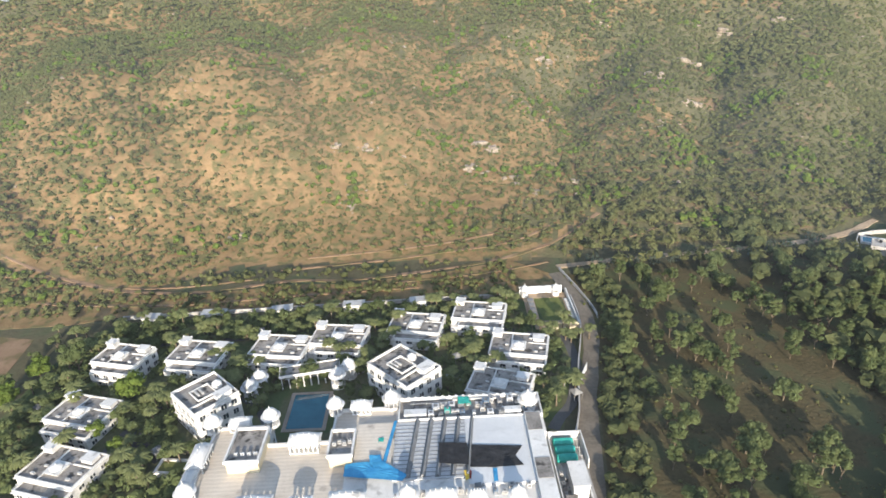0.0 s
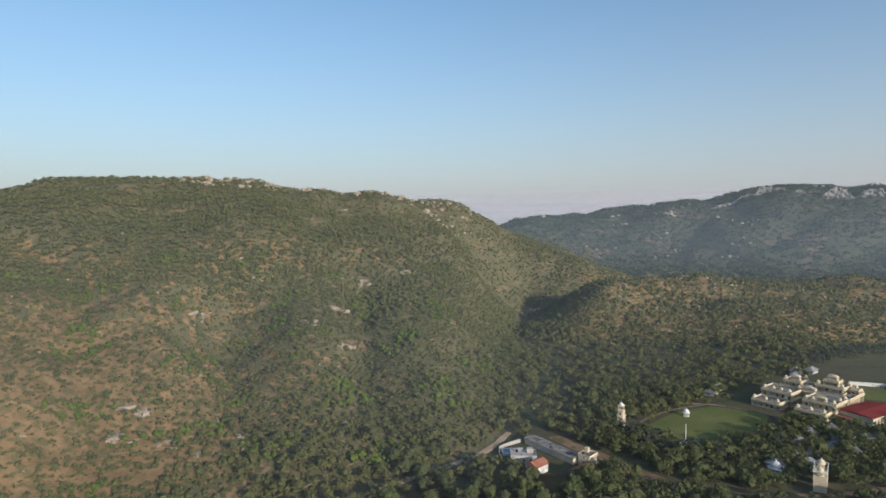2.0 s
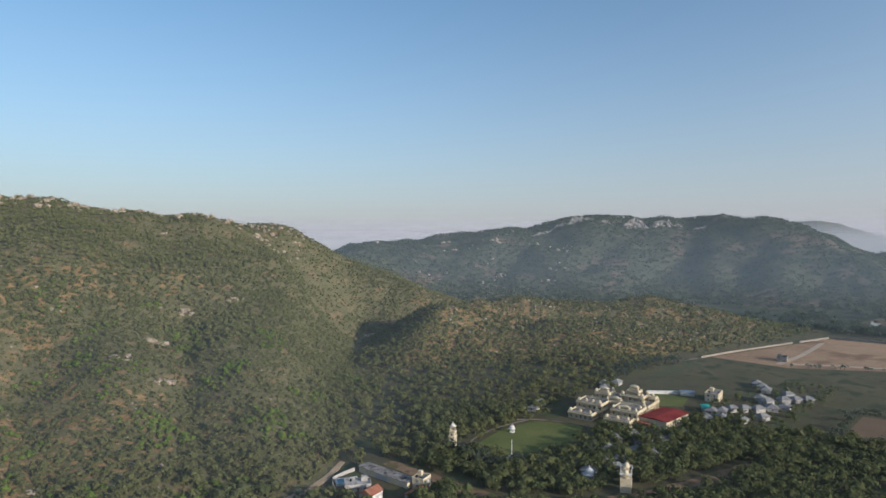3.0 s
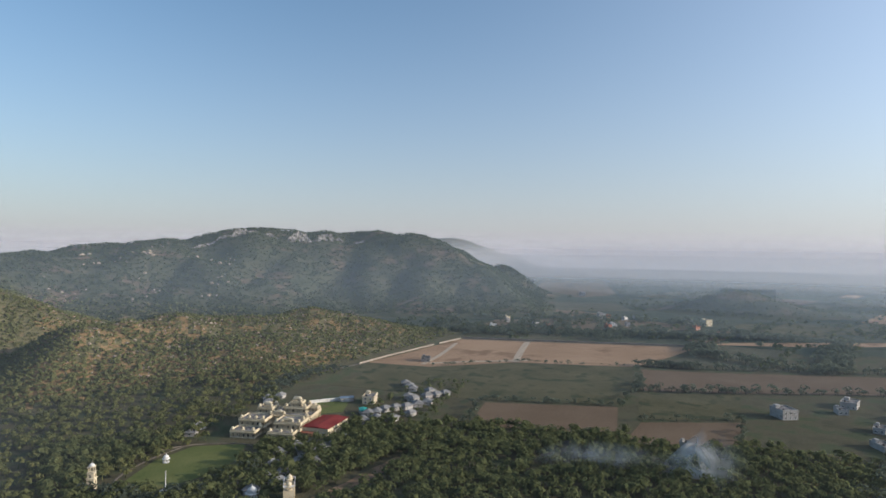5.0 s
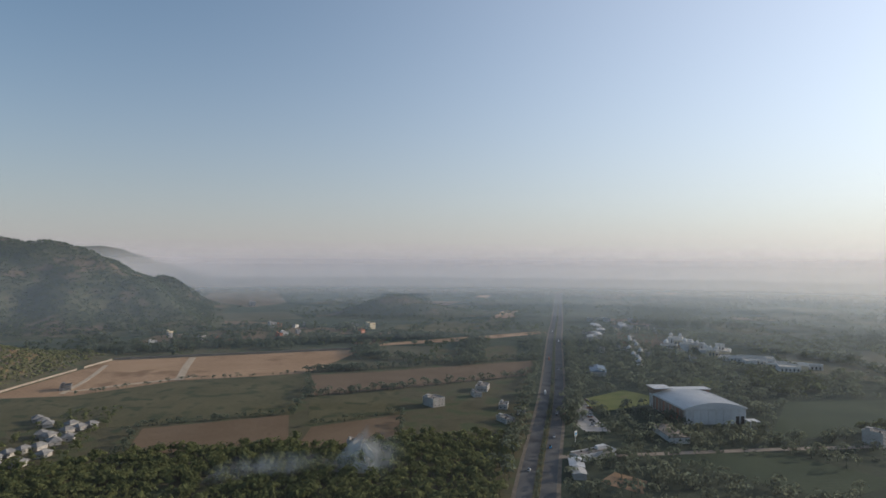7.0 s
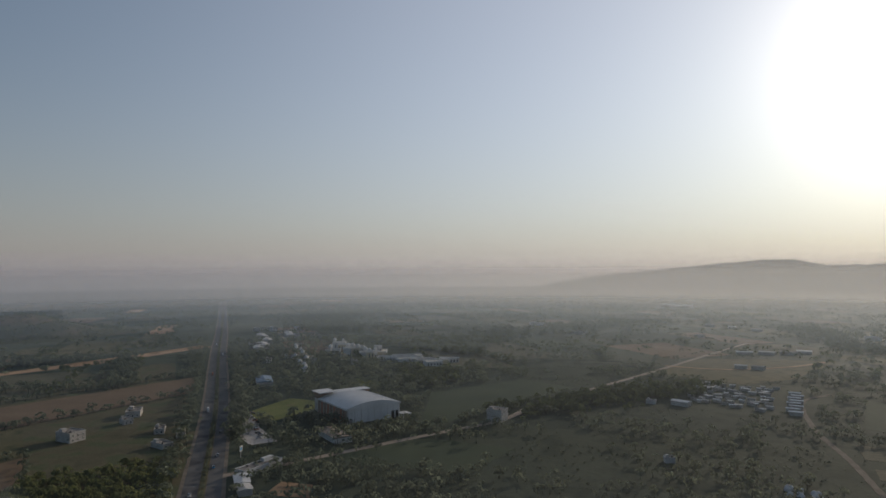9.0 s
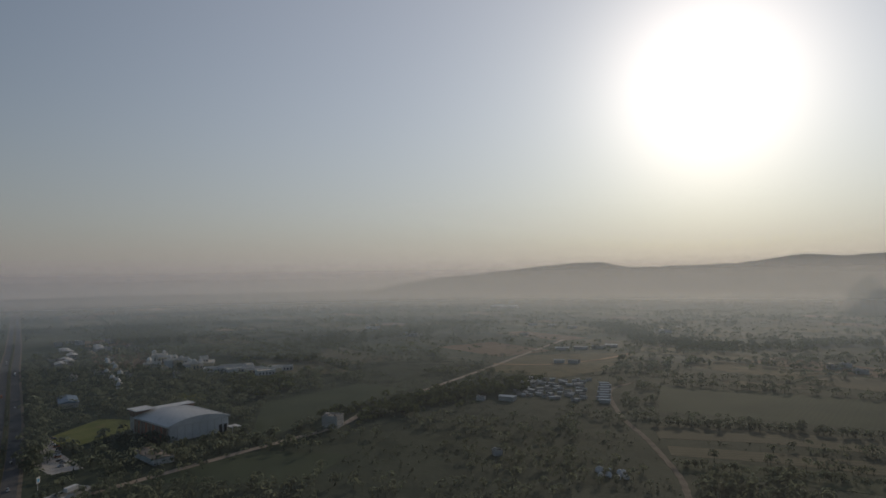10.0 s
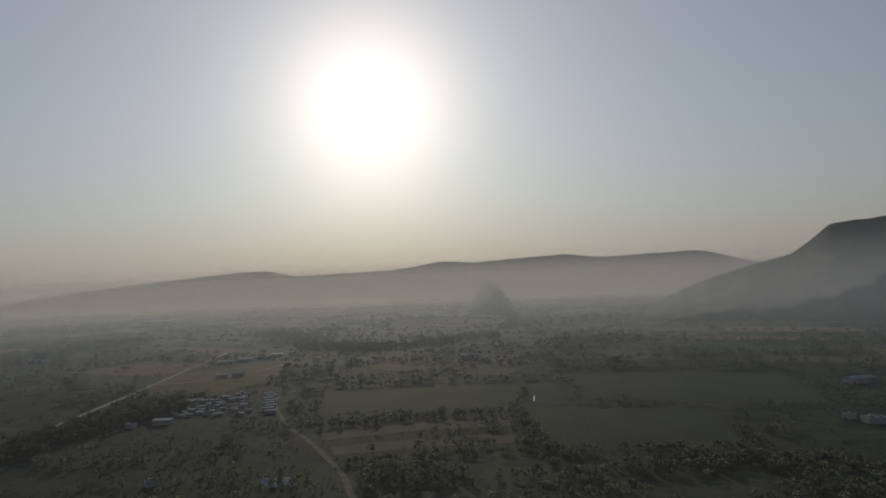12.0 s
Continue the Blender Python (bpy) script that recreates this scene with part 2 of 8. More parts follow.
TENT = material("tent_canvas", (0.14, 0.14, 0.14), (0.25, 0.245, 0.235), 0.3, 2.0, bump=0.05)


# ---------------------------------------------------------------- mesh helpers
def mesh_of(name, bm, mat):
    me = bpy.data.meshes.new(name)
    bm.to_mesh(me)
    bm.free()
    me.materials.append(mat)
    return me


def part(name, bm, mat, parent, label=""):
    ob = new(name, mesh_of(name, bm, mat))
    ob.parent = parent
    return tagged(ob, label) if label else ob


def thing(name, m, label, category, group="", kind=""):
    ob = new(name)
    ob.matrix_basis = m
    ob.empty_display_size = 0.2
    return tagged(ob, label, category, group, kind)


def box(bm, x0, x1, y0, y1, z0, z1, bevel=0.0):
    vs = [bm.verts.new((x, y, z)) for z in (z0, z1) for x, y in ((x0, y0), (x1, y0), (x1, y1), (x0, y1))]
    faces = [bm.faces.new([vs[i] for i in f]) for f in ((3, 2, 1, 0), (4, 5, 6, 7), (0, 1, 5, 4), (1, 2, 6, 5), (2, 3, 7, 6), (3, 0, 4, 7))]
    if bevel:
        bmesh.ops.bevel(bm, geom=list({e for f in faces for e in f.edges}), offset=bevel, segments=1, affect="EDGES")
    return bm


def boxes(*rows, bevel=0.0):
    bm = bmesh.new()
    for r in rows:
        box(bm, *r, bevel=bevel)
    return bm


def lathe(bm, profile, x=0.0, y=0.0, n=16, lobes=0):
    """Turn a profile of (radius, height) round the upright axis at x, y."""
    rings = []
    for r, z in profile:
        ring = []
        for i in range(n):
            a = 2 * math.pi * i / n
            q = r * (1 - (0.05 if lobes and i % 2 else 0))
            ring.append(bm.verts.new((x + q * math.cos(a), y + q * math.sin(a), z)))
        rings.append(ring)
    for lo, hi in zip(rings, rings[1:]):
        for i in range(n):
            bm.faces.new((lo[i], lo[(i + 1) % n], hi[(i + 1) % n], hi[i]))
    bm.faces.new(rings[-1])
    bm.faces.new(rings[0][::-1])
    return bm


def sheet_mesh(name, verts, faces, mat):
    me = bpy.data.meshes.new(name)
    me.from_pydata([tuple(v) for v in verts], [], [tuple(f) for f in faces])
    me.materials.append(mat)
    return me


def big_mesh(name, verts, faces, mats, pick=None, smooth=False):
    """A mesh from numpy arrays, with faces of one size."""
    me = bpy.data.meshes.new(name)
    n, k = faces.shape
    me.vertices.add(len(verts))
    me.vertices.foreach_set("co", np.ascontiguousarray(verts, dtype=np.float32).ravel())
    me.loops.add(n * k)
    me.loops.foreach_set("vertex_index", np.ascontiguousarray(faces, dtype=np.int32).ravel())
    me.polygons.add(n)
    me.polygons.foreach_set("loop_start", np.arange(0, n * k, k, dtype=np.int32))
    if pick is not None:
        me.polygons.foreach_set("material_index", np.ascontiguousarray(pick, dtype=np.int32))
    if not smooth:
        me.polygons.foreach_set("use_smooth", np.zeros(n, dtype=bool))
    me.update(calc_edges=True)
    for m in mats:
        me.materials.append(m)
    return me


# ---------------------------------------------------------------- the lie of the land
def at(az, d):
    return math.sin(radians(az)) * d, math.cos(radians(az)) * d


# ridge lines: bearing and distance of each node, height, half width of the foot
RIDGE_MAIN = [(312, 600, 66, 330), (334, 690, 97, 430), (338.6, 705, 126, 440), (344.3, 735, 136, 470), (350.3, 770, 136, 500), (357.8, 785, 149, 540), (3.5, 800, 159, 560), (10.6, 820, 160, 570),
              (18.6, 840, 155, 520), (24.7, 850, 113, 460), (30.8, 890, 128, 350), (35, 990, 91, 265), (37.2, 1100, 87, 250)]
RIDGE_FAR = [(37.2, 1100, 87, 250), (42, 1290, 107, 390), (47, 1400, 120, 480), (53, 1450, 130, 520), (56, 1500, 146, 470), (58.7, 1550, 166, 480),
             (62, 1580, 161, 480), (66, 1600, 164, 480), (70, 1590, 152, 470), (74, 1560, 157, 460), (77, 1540, 143, 430), (79.5, 1545, 58, 200), (81.5, 1570, 22, 90)]
SPUR = [(41.3, 540, 1, 45), (43.5, 592, 17, 70), (46.9, 690, 40, 100), (50, 725, 46, 120), (57, 800, 42, 150), (68, 860, 28, 150), (74.5, 880, 5, 110)]
SPUR_FRONT = [(49, 650, 22, 110), (58, 700, 24, 170), (68, 780, 18, 160)]
SPUR_BACK = [(52, 750, 44, 110), (55, 860, 24, 120)]


def line_height(px, py, nodes):
    best = np.zeros_like(px)
    for (a0, d0, z0, w0), (a1, d1, z1, w1) in zip(nodes, nodes[1:]):
        (x0, y0), (x1, y1) = at(a0, d0), at(a1, d1)
        ex, ey = x1 - x0, y1 - y0
        s = np.clip(((px - x0) * ex + (py - y0) * ey) / (ex * ex + ey * ey), 0, 1)
        u = np.hypot(px - x0 - s * ex, py - y0 - s * ey) / (w0 + s * (w1 - w0))
        u = np.clip(u, 0, 1)
        best = np.maximum(best, (z0 + s * (z1 - z0)) * (0.55 * (0.5 + 0.5 * np.cos(np.pi * u)) + 0.45 * (1 - u)))
    return best


def mound(px, py, az, d, z, r, long=1.0, turn=0.0):
    x, y = at(az, d)
    c, s = math.cos(radians(turn)), math.sin(radians(turn))
    ex, ey = ((px - x) * c + (py - y) * s) / long, -(px - x) * s + (py - y) * c
    return z * np.exp(-(ex ** 2 + ey ** 2) / (r * r) * 1.6)


WAVES = [(random.uniform(0, 6.28), 2 * math.pi / lam, random.uniform(0, 6.28), lam) for lam in (260, 210, 170, 140, 115, 90, 70, 55, 45, 36, 28, 22) for _ in range(2)]


def rough_land(px, py):
    total = np.zeros_like(px)
    for a, k, ph, lam in WAVES:
        total += np.sin(k * (px * math.cos(a) + py * math.sin(a)) + ph + 0.6 * np.sin(k * 0.6 * (px * math.sin(a) - py * math.cos(a)))) * lam * 0.009
    return total


def land(px, py):
    px, py = np.asarray(px, float), np.asarray(py, float)
    h = line_height(px, py, RIDGE_MAIN)
    # the side valley that parts the main hill from the spur
    bearing, dist = np.degrees(np.arctan2(px, py)), np.hypot(px, py)
    cut = np.clip((bearing - 31) / 8.5, 0, 1) * np.clip((940 - dist) / 230, 0, 1)
    h = h * (1 - cut * cut * (3 - 2 * cut))
    # gullies and ribs running down the main slope
    rib = np.abs(np.sin(np.radians(bearing) * 15 + 0.9 * np.sin(dist / 105 + 2.0) + 0.5 * np.sin(dist / 47))) - 0.62
    h = h + rib * 13 * np.clip((dist - 250) / 110, 0, 1) * np.clip((690 - dist) / 170, 0, 1) * np.clip(h / 30, 0, 1) * np.clip((38 - bearing) / 8, 0, 1) * np.clip((bearing + 52) / 6, 0, 1)
    # the far ridge breaks off steeply at its end
    end = np.interp(bearing, [75.8, 76.6, 78.2, 79.4, 80.5, 81.6, 83, 85, 87], [400, 138, 114, 94, 83, 66, 34, 8, 0])
    h = np.maximum(h, np.minimum(line_height(px, py, RIDGE_FAR), end))
    rib = np.abs(np.sin(np.radians(bearing) * 30 + 0.8 * np.sin(dist / 140) + 1.2 * np.sin(dist / 370))) - 0.62
    h = h + rib * 10 * np.clip((dist - 1040) / 160, 0, 1) * np.clip((1520 - dist) / 160, 0, 1) * np.clip(h / 45, 0, 1) * np.clip((bearing - 38) / 6, 0, 1) * np.clip((80 - bearing) / 4, 0, 1)
    spur = np.maximum(np.maximum(line_height(px, py, SPUR), line_height(px, py, SPUR_FRONT)), line_height(px, py, SPUR_BACK))
    # the building plot is cut level into the spur's foot
    plot_edge = np.clip((py - (240 - 0.296 * (px - 600))) / 45, 0, 1)
    spur = spur * np.maximum(plot_edge, np.clip((590 - px) / 60, 0, 1))
    h = np.maximum(h, spur)
    h = h + mound(px, py, 341, 395, 34, 120, 1.3, 20) * np.clip(h / 12, 0, 1)
    h = np.maximum(h, mound(px, py, 31.5, 490, 17, 60, 1.3, 50))
    h = h + mound(px, py, 16, 560, 16, 110) * np.clip(h / 12, 0, 1)
    h = np.maximum(h, np.maximum(mound(px, py, 82.2, 1750, 82, 100), mound(px, py, 80.2, 1690, 52, 95)))
    h = np.maximum(h, mound(px, py, 102, 1470, 46, 85, 1.5, -75))
    h = np.maximum(h, mound(px, py, 104.5, 1400, 26, 60, 2.0, -70))
    h = h + rough_land(px, py) * np.clip((h - 1) / 40, 0, 1)
    return np.where(h < 0.4, 0.0, h - 0.4)


def inside(px, py, poly):
    hit = np.zeros(len(px), bool)
    for (x0, y0), (x1, y1) in zip(poly, poly[1:] + poly[:1]):
        if y0 == y1:
            continue
        hit ^= ((y0 > py) != (y1 > py)) & (px < (x1 - x0) * (py - y0) / (y1 - y0) + x0)
    return hit


def near_line(px, py, line, reach):
    d = np.full(len(px), 1e9)
    for (x0, y0), (x1, y1) in zip(line, line[1:]):
        ex, ey = x1 - x0, y1 - y0
        s = np.clip(((px - x0) * ex + (py - y0) * ey) / (ex * ex + ey * ey), 0, 1)
        d = np.minimum(d, np.hypot(px - x0 - s * ex, py - y0 - s * ey))
    return d < reach


def build_ground():
    az = np.radians(np.concatenate([np.arange(-42, 90, 0.5), np.arange(90, 110, 0.8), np.arange(110, 222, 1.0), np.arange(222, 318, 2.0)]))
    rings = np.concatenate([[0.01], 14 * 1.0155 ** np.arange(0, 378)])
    rings = np.append(rings[rings < 4700], 4720)
    a, r = np.meshgrid(az, rings)
    x, y = np.sin(a) * r, np.cos(a) * r
    z = land(x.ravel(), y.ravel())
    n, m = len(az), len(rings)
    i, j = np.meshgrid(np.arange(n), np.arange(m - 1))
    q = np.stack([j * n + i, j * n + (i + 1) % n, (j + 1) * n + (i + 1) % n, (j + 1) * n + i], -1).reshape(-1, 4)[:, ::-1]
    verts = np.stack([x.ravel(), y.ravel(), z], 1)
    top, dist = z[q].max(1), np.hypot(verts[q[:, 0], 0], verts[q[:, 0], 1])
    blur = np.random.default_rng(3).uniform(-1, 1, len(q))
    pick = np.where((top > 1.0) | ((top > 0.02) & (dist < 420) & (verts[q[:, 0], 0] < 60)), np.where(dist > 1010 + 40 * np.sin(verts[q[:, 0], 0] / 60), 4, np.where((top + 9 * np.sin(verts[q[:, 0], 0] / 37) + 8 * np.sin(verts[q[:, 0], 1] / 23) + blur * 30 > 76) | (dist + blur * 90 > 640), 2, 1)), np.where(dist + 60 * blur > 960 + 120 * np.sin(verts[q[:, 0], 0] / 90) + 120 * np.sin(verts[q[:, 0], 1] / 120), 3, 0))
    gx, gy = verts[q[:, 0], 0], verts[q[:, 0], 1]
    pick = np.where((pick == 1) & (np.degrees(np.arctan2(gx, gy)) + blur * 9 + 6 * np.sin(gy / 31) > 13) & (np.degrees(np.arctan2(gx, gy)) < 41), 2, pick)
    pick = np.where((pick == 2) & (np.degrees(np.arctan2(gx, gy)) > 43) & (dist < 960) & (top > 12) & (blur + 0.6 * np.sin(gx / 27) * np.sin(gy / 22) > 0.25), 1, pick)
    pick = np.where((pick < 3) & (np.degrees(np.arctan2(gx, gy)) > 41) & (top > 1) & (top < 7 + 4 * blur) & (dist < 900), 5, pick)
    pick = np.where((pick == 2) & (np.degrees(np.arctan2(gx, gy)) < -4) & (top < 92), 1, pick)
    pick = np.where((pick == 0) & (gy > -0.36 * gx - 40) & (dist < 1250), 5, pick)
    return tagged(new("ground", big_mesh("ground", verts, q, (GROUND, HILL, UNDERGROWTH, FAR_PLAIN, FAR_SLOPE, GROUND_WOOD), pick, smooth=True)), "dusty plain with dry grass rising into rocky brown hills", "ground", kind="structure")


build_ground()


def patch(name, poly, mat, label, lift=0.06, category="field"):
    """A level piece of ground with a low earth edge."""
    bm = bmesh.new()
    top = [bm.verts.new((x, y, lift)) for x, y in poly]
    foot = [bm.verts.new((x, y, -0.4)) for x, y in poly]
    bm.faces.new(top)
    for k in range(len(poly)):
        bm.faces.new((foot[k], foot[(k + 1) % len(poly)], top[(k + 1) % len(poly)], top[k]))
    bmesh.ops.recalc_face_normals(bm, faces=bm.faces)
    return tagged(new(name, mesh_of(name, bm, mat)), label, category, kind="structure")


def smooth_line(line, step=6.0):
    pts = [Vector((*p, 0)) for p in line]
    out = []
    for k in range(len(pts) - 1):
        p0, p1, p2, p3 = pts[max(k - 1, 0)], pts[k], pts[k + 1], pts[min(k + 2, len(pts) - 1)]
        n = max(2, int((p2 - p1).length / step))
        for i in range(n):
            t = i / n
            out.append(0.5 * (2 * p1 + (p2 - p0) * t + (2 * p0 - 5 * p1 + 4 * p2 - p3) * t * t + (3 * p1 - p0 - 3 * p2 + p3) * t ** 3))
    return out + [pts[-1]]


def strip_bm(line, width, lift=0.1, offset=0.0, thick=0.5, ragged=0.0):
    """A strip that follows a line over the land, with sides."""
    pts = smooth_line(line)
    bm = bmesh.new()
    spots = []
    for k, p in enumerate(pts):
        d = (pts[min(k + 1, len(pts) - 1)] - pts[max(k - 1, 0)]).normalized()
        s = Vector((d.y, -d.x, 0))
        w = width / 2 * (1 + ragged * random.uniform(-1, 1))
        for o, dz in ((offset - w, lift - thick), (offset - w, lift), (offset + w, lift), (offset + w, lift - thick)):
            spots.append((*(p + s * o).xy, dz))
    spots = np.array(spots)
    spots[:, 2] += land(spots[:, 0], spots[:, 1])
    made_verts = [bm.verts.new(q) for q in spots]
    rows = [made_verts[k:k + 4] for k in range(0, len(made_verts), 4)]
    for a, b in zip(rows, rows[1:]):
        for i in range(3):
            bm.faces.new((a[i], b[i], b[i + 1], a[i + 1]))
    bm.faces.new(rows[0])
    bm.faces.new(rows[-1][::-1])
    bmesh.ops.recalc_face_normals(bm, faces=bm.faces)
    return bm


def strip(name, line, width, mat, label, category="track", **more):
    return tagged(new(name, mesh_of(name, strip_bm(line, width, **more), mat)), label, category, kind="structure")


# ---------------------------------------------------------------- roads, tracks and fields
HIGHWAY = [(-320, 150), (-120, 72), (0, 13), (120, -46), (316, -147), (525, -258), (903, -448), (1270, -637), (2200, -1105), (3600, -1800)]
SIDE_ROAD = [(352, -176), (345, -215), (331, -310), (318, -396), (329, -459), (333, -580), (336, -706), (345, -900), (352, -1080)]
FOOT_TRACK = [(-220, 262), (-159, 236), (-107, 224), (-63, 230), (-39, 228), (3, 235), (30, 243), (52, 254), (75, 275)]
WOOD_TRACK = [(47, 231), (83, 236), (122, 239), (171, 246), (200, 262)]
LANE = [(45, 226), (49, 208), (50, 192), (48.5, 176), (43, 156), (39, 140), (34, 112), (28, 84)]
INNER_LANE = [(40, 180), (41, 166), (38, 153), (35, 144), (31, 139), (28, 134)]
SOUTH_TRACK = [(150, -690), (160, -633), (126, -531), (93, -466), (70, -415), (57, -383), (46, -345), (20, -290)]
SCHOOL_DRIVE = [(217, 245), (216, 232), (218, 217), (218, 205), (219, 193), (221, 174), (227, 163), (235, 152), (252, 138), (280, 124), (345, 104)]
HILL_LANE = [(515, 262), (560, 250), (600, 238), (626, 231)]
strip("road_1", HIGHWAY, 8.2, ASPHALT, "worn asphalt carriageway of a divided highway", "road", offset=-6.2, lift=0.14)
strip("road_2", HIGHWAY, 8.2, ASPHALT, "worn asphalt carriageway of a divided highway", "road", offset=6.2, lift=0.14)
strip("median", HIGHWAY, 3.6, SCRUB, "planted median strip between highway lanes", "median", lift=0.3)
strip("shoulder", HIGHWAY, 25, LANE_DIRT, "dusty shoulder along the highway", "shoulder", lift=0.08)
strip("side_road", SIDE_ROAD, 6, LANE_WALL, "pale narrow road leading off the highway", "road", lift=0.12)
strip("foot_track", FOOT_TRACK, 1.5, RED_SOIL, "reddish dirt track along the hill's foot", ragged=0.5, lift=0.35)
strip("wood_track", WOOD_TRACK, 3.0, DUST, "pale dirt track through the trees", ragged=0.25, lift=0.35)
strip("lane", LANE, 5.4, LANE_DIRT, "dusty lane beside the resort wall", lift=0.12, ragged=0.1)
strip("inner_lane", INNER_LANE, 3.2, ASPHALT, "paved service lane inside the resort", "lane", lift=0.14)
strip("south_track", SOUTH_TRACK, 4.0, LANE_DIRT, "winding dirt track between fields", ragged=0.2, lift=0.12)
strip("school_drive", SCHOOL_DRIVE, 8.0, RED_SOIL, "broad earth drive between trees", ragged=0.2, lift=0.1)
strip("garden_drive", [(-96, 150), (-92.5, 144.3), (-88.3, 137), (-84, 133), (-79, 130)], 4.2, ASPHALT, "dark asphalt drive winding through the garden", lift=0.16)
strip("hill_lane", HILL_LANE, 3.0, LANE_DIRT, "pale track at the spur's foot", lift=0.2)

FIELDS = [
    ("graded_plot", [(625, 228), (760, 189), (826, 168), (838, 10), (850, -135), (760, -90), (683, -47), (672, 78), (620, 160)], SAND, "bare graded sandy building plot"),
    ("scrub_field", [(515, 243), (622, 226), (617, 162), (668, 76), (680, -44), (566, -36), (509, -22), (494, 84), (500, 120)], SCRUB, "green scrub field with low bushes"),
    ("ploughed_field", [(488, 80), (503, -22), (422, -18), (424, 80)], PLOUGH, "brown ploughed field"),
    ("stubble_field", [(560, -42), (575, -126), (488, -107), (468, -34)], SCRUB, "olive fallow field with bund"),
    ("ploughed_field", [(672, -52), (672, -110), (705, -325), (616, -280), (582, -130), (568, -44)], PLOUGH, "brown ploughed field"),
    ("sand_strip", [(880, -160), (905, -172), (1000, -470), (970, -468), (905, -300)], SAND, "long sandy strip by the highway"),
    ("ploughed_field", [(418, -24), (462, -36), (482, -109), (425, -92), (396, -64)], PLOUGH, "brown ploughed plot"),
    ("stubble_field", [(84, -470), (14, -488), (-60, -492), (-62, -530), (16, -524), (96, -505)], STUBBLE, "tan stubble field in strips"),
    ("stubble_field", [(70, -430), (14, -440), (-62, -442), (-62, -470), (12, -464), (76, -452)], STUBBLE, "tan stubble field in strips"),
    ("crop_field", [(60, -395), (6, -402), (-60, -402), (-60, -432), (12, -432), (64, -420)], CROP, "dull green crop field"),
    ("bare_yard", [(330, -700), (230, -690), (200, -760), (196, -945), (292, -890), (345, -850)], SCRUB, "open brown yard with paths"),
    ("crop_field", [(100, -560), (10, -560), (-120, -560), (-130, -680), (20, -690), (120, -680)], CROP, "dull green crop field"),
    ("stubble_field", [(-20, -720), (60, -720), (70, -745), (-20, -745)], STUBBLE, "narrow tan field"),
    ("crop_field", [(-80, -420), (-200, -400), (-230, -520), (-80, -560)], CROP, "dull green crop field"),
    ("crop_field", [(-140, -580), (-330, -520), (-380, -680), (-150, -720)], CROP, "dark green crop field"),
    ("scrub_field", [(345, -330), (440, -440), (420, -560), (350, -560), (345, -400)], CROP, "green scrub field with low bushes"),
    ("lawn", [(450, -270), (490, -262), (520, -330), (470, -345)], LAWN, "mown lawn beside the hall"),
    ("parking", [(498, -275), (520, -270), (430, -228), (400, -222), (395, -240), (440, -252)], CONCRETE, "pale paved car park"),
    ("stubble_field", [(345, -235), (300, -255), (250, -280), (260, -340), (320, -320), (336, -290)], CROP, "rough field beside the lane"),
    ("school_lawn", [(264.6, 209), (273, 230), (302, 236), (330, 231), (344, 203), (312, 192), (283, 198)], LAWN, "green school playing lawn"),
    ("bare_soil", [(-195, 204), (-150, 194), (-146, 160), (-165, 140), (-205, 150)], RED_SOIL, "bare reddish soil beyond the resort wall"),
    ("resort_garden", [(-135, 175), (-120, 200), (-60, 204), (25, 206), (46, 200), (46, 184), (38, 160), (30, 130), (-66, 132), (-70, 104), (-135, 104)], GARDEN_SOIL, "dark planted garden ground of the resort"),
    ("wood_floor", [(48, 224), (52, 184), (44, 150), (36, 100), (120, 60), (215, 120), (200, 195), (160, 232), (100, 231)], GRASS_DRY, "dry brown grass under open trees"),
    ("foot_slope", [(-280, 200), (-140, 203), (-122, 208), (-60, 209.5), (28, 211.5), (44, 211.5), (43, 226), (28, 240), (3, 232), (-39, 225), (-63, 227), (-107, 221), (-159, 233), (-220, 259), (-280, 280)], HILL, "scrubby reddish slope behind the resort wall"),
    ("lawn", [(33.4, 206), (43, 206), (44.2, 189.6), (35, 189.6)], LAWN, "fenced green sports court"),
    ("village_ground", [(985, 175), (1080, 160), (1125, 85), (1170, -15), (1125, -185), (1040, -160), (985, 0), (975, 100)], VILLAGE_SOIL, "dry bare ground between village houses"),
    ("village_ground", [(1190, 150), (1330, 140), (1320, 40), (1250, -20), (1185, 40)], VILLAGE_SOIL, "dry bare ground between village houses"),
    ("far_sand", [(1803, 178), (1690, 20), (1830, -73), (2600, -55), (2630, 180)], VILLAGE_SOIL, "bare sandy ground far across the plain"),
    ("far_field", [(1300, 60), (1330, -90), (1520, -60), (1500, 120)], STUBBLE, "tan field far across the plain"),
]
for k, (name, poly, mat, label) in enumerate(FIELDS):
    patch(name, poly, mat, label, 0.06 + 0.012 * (k % 5))


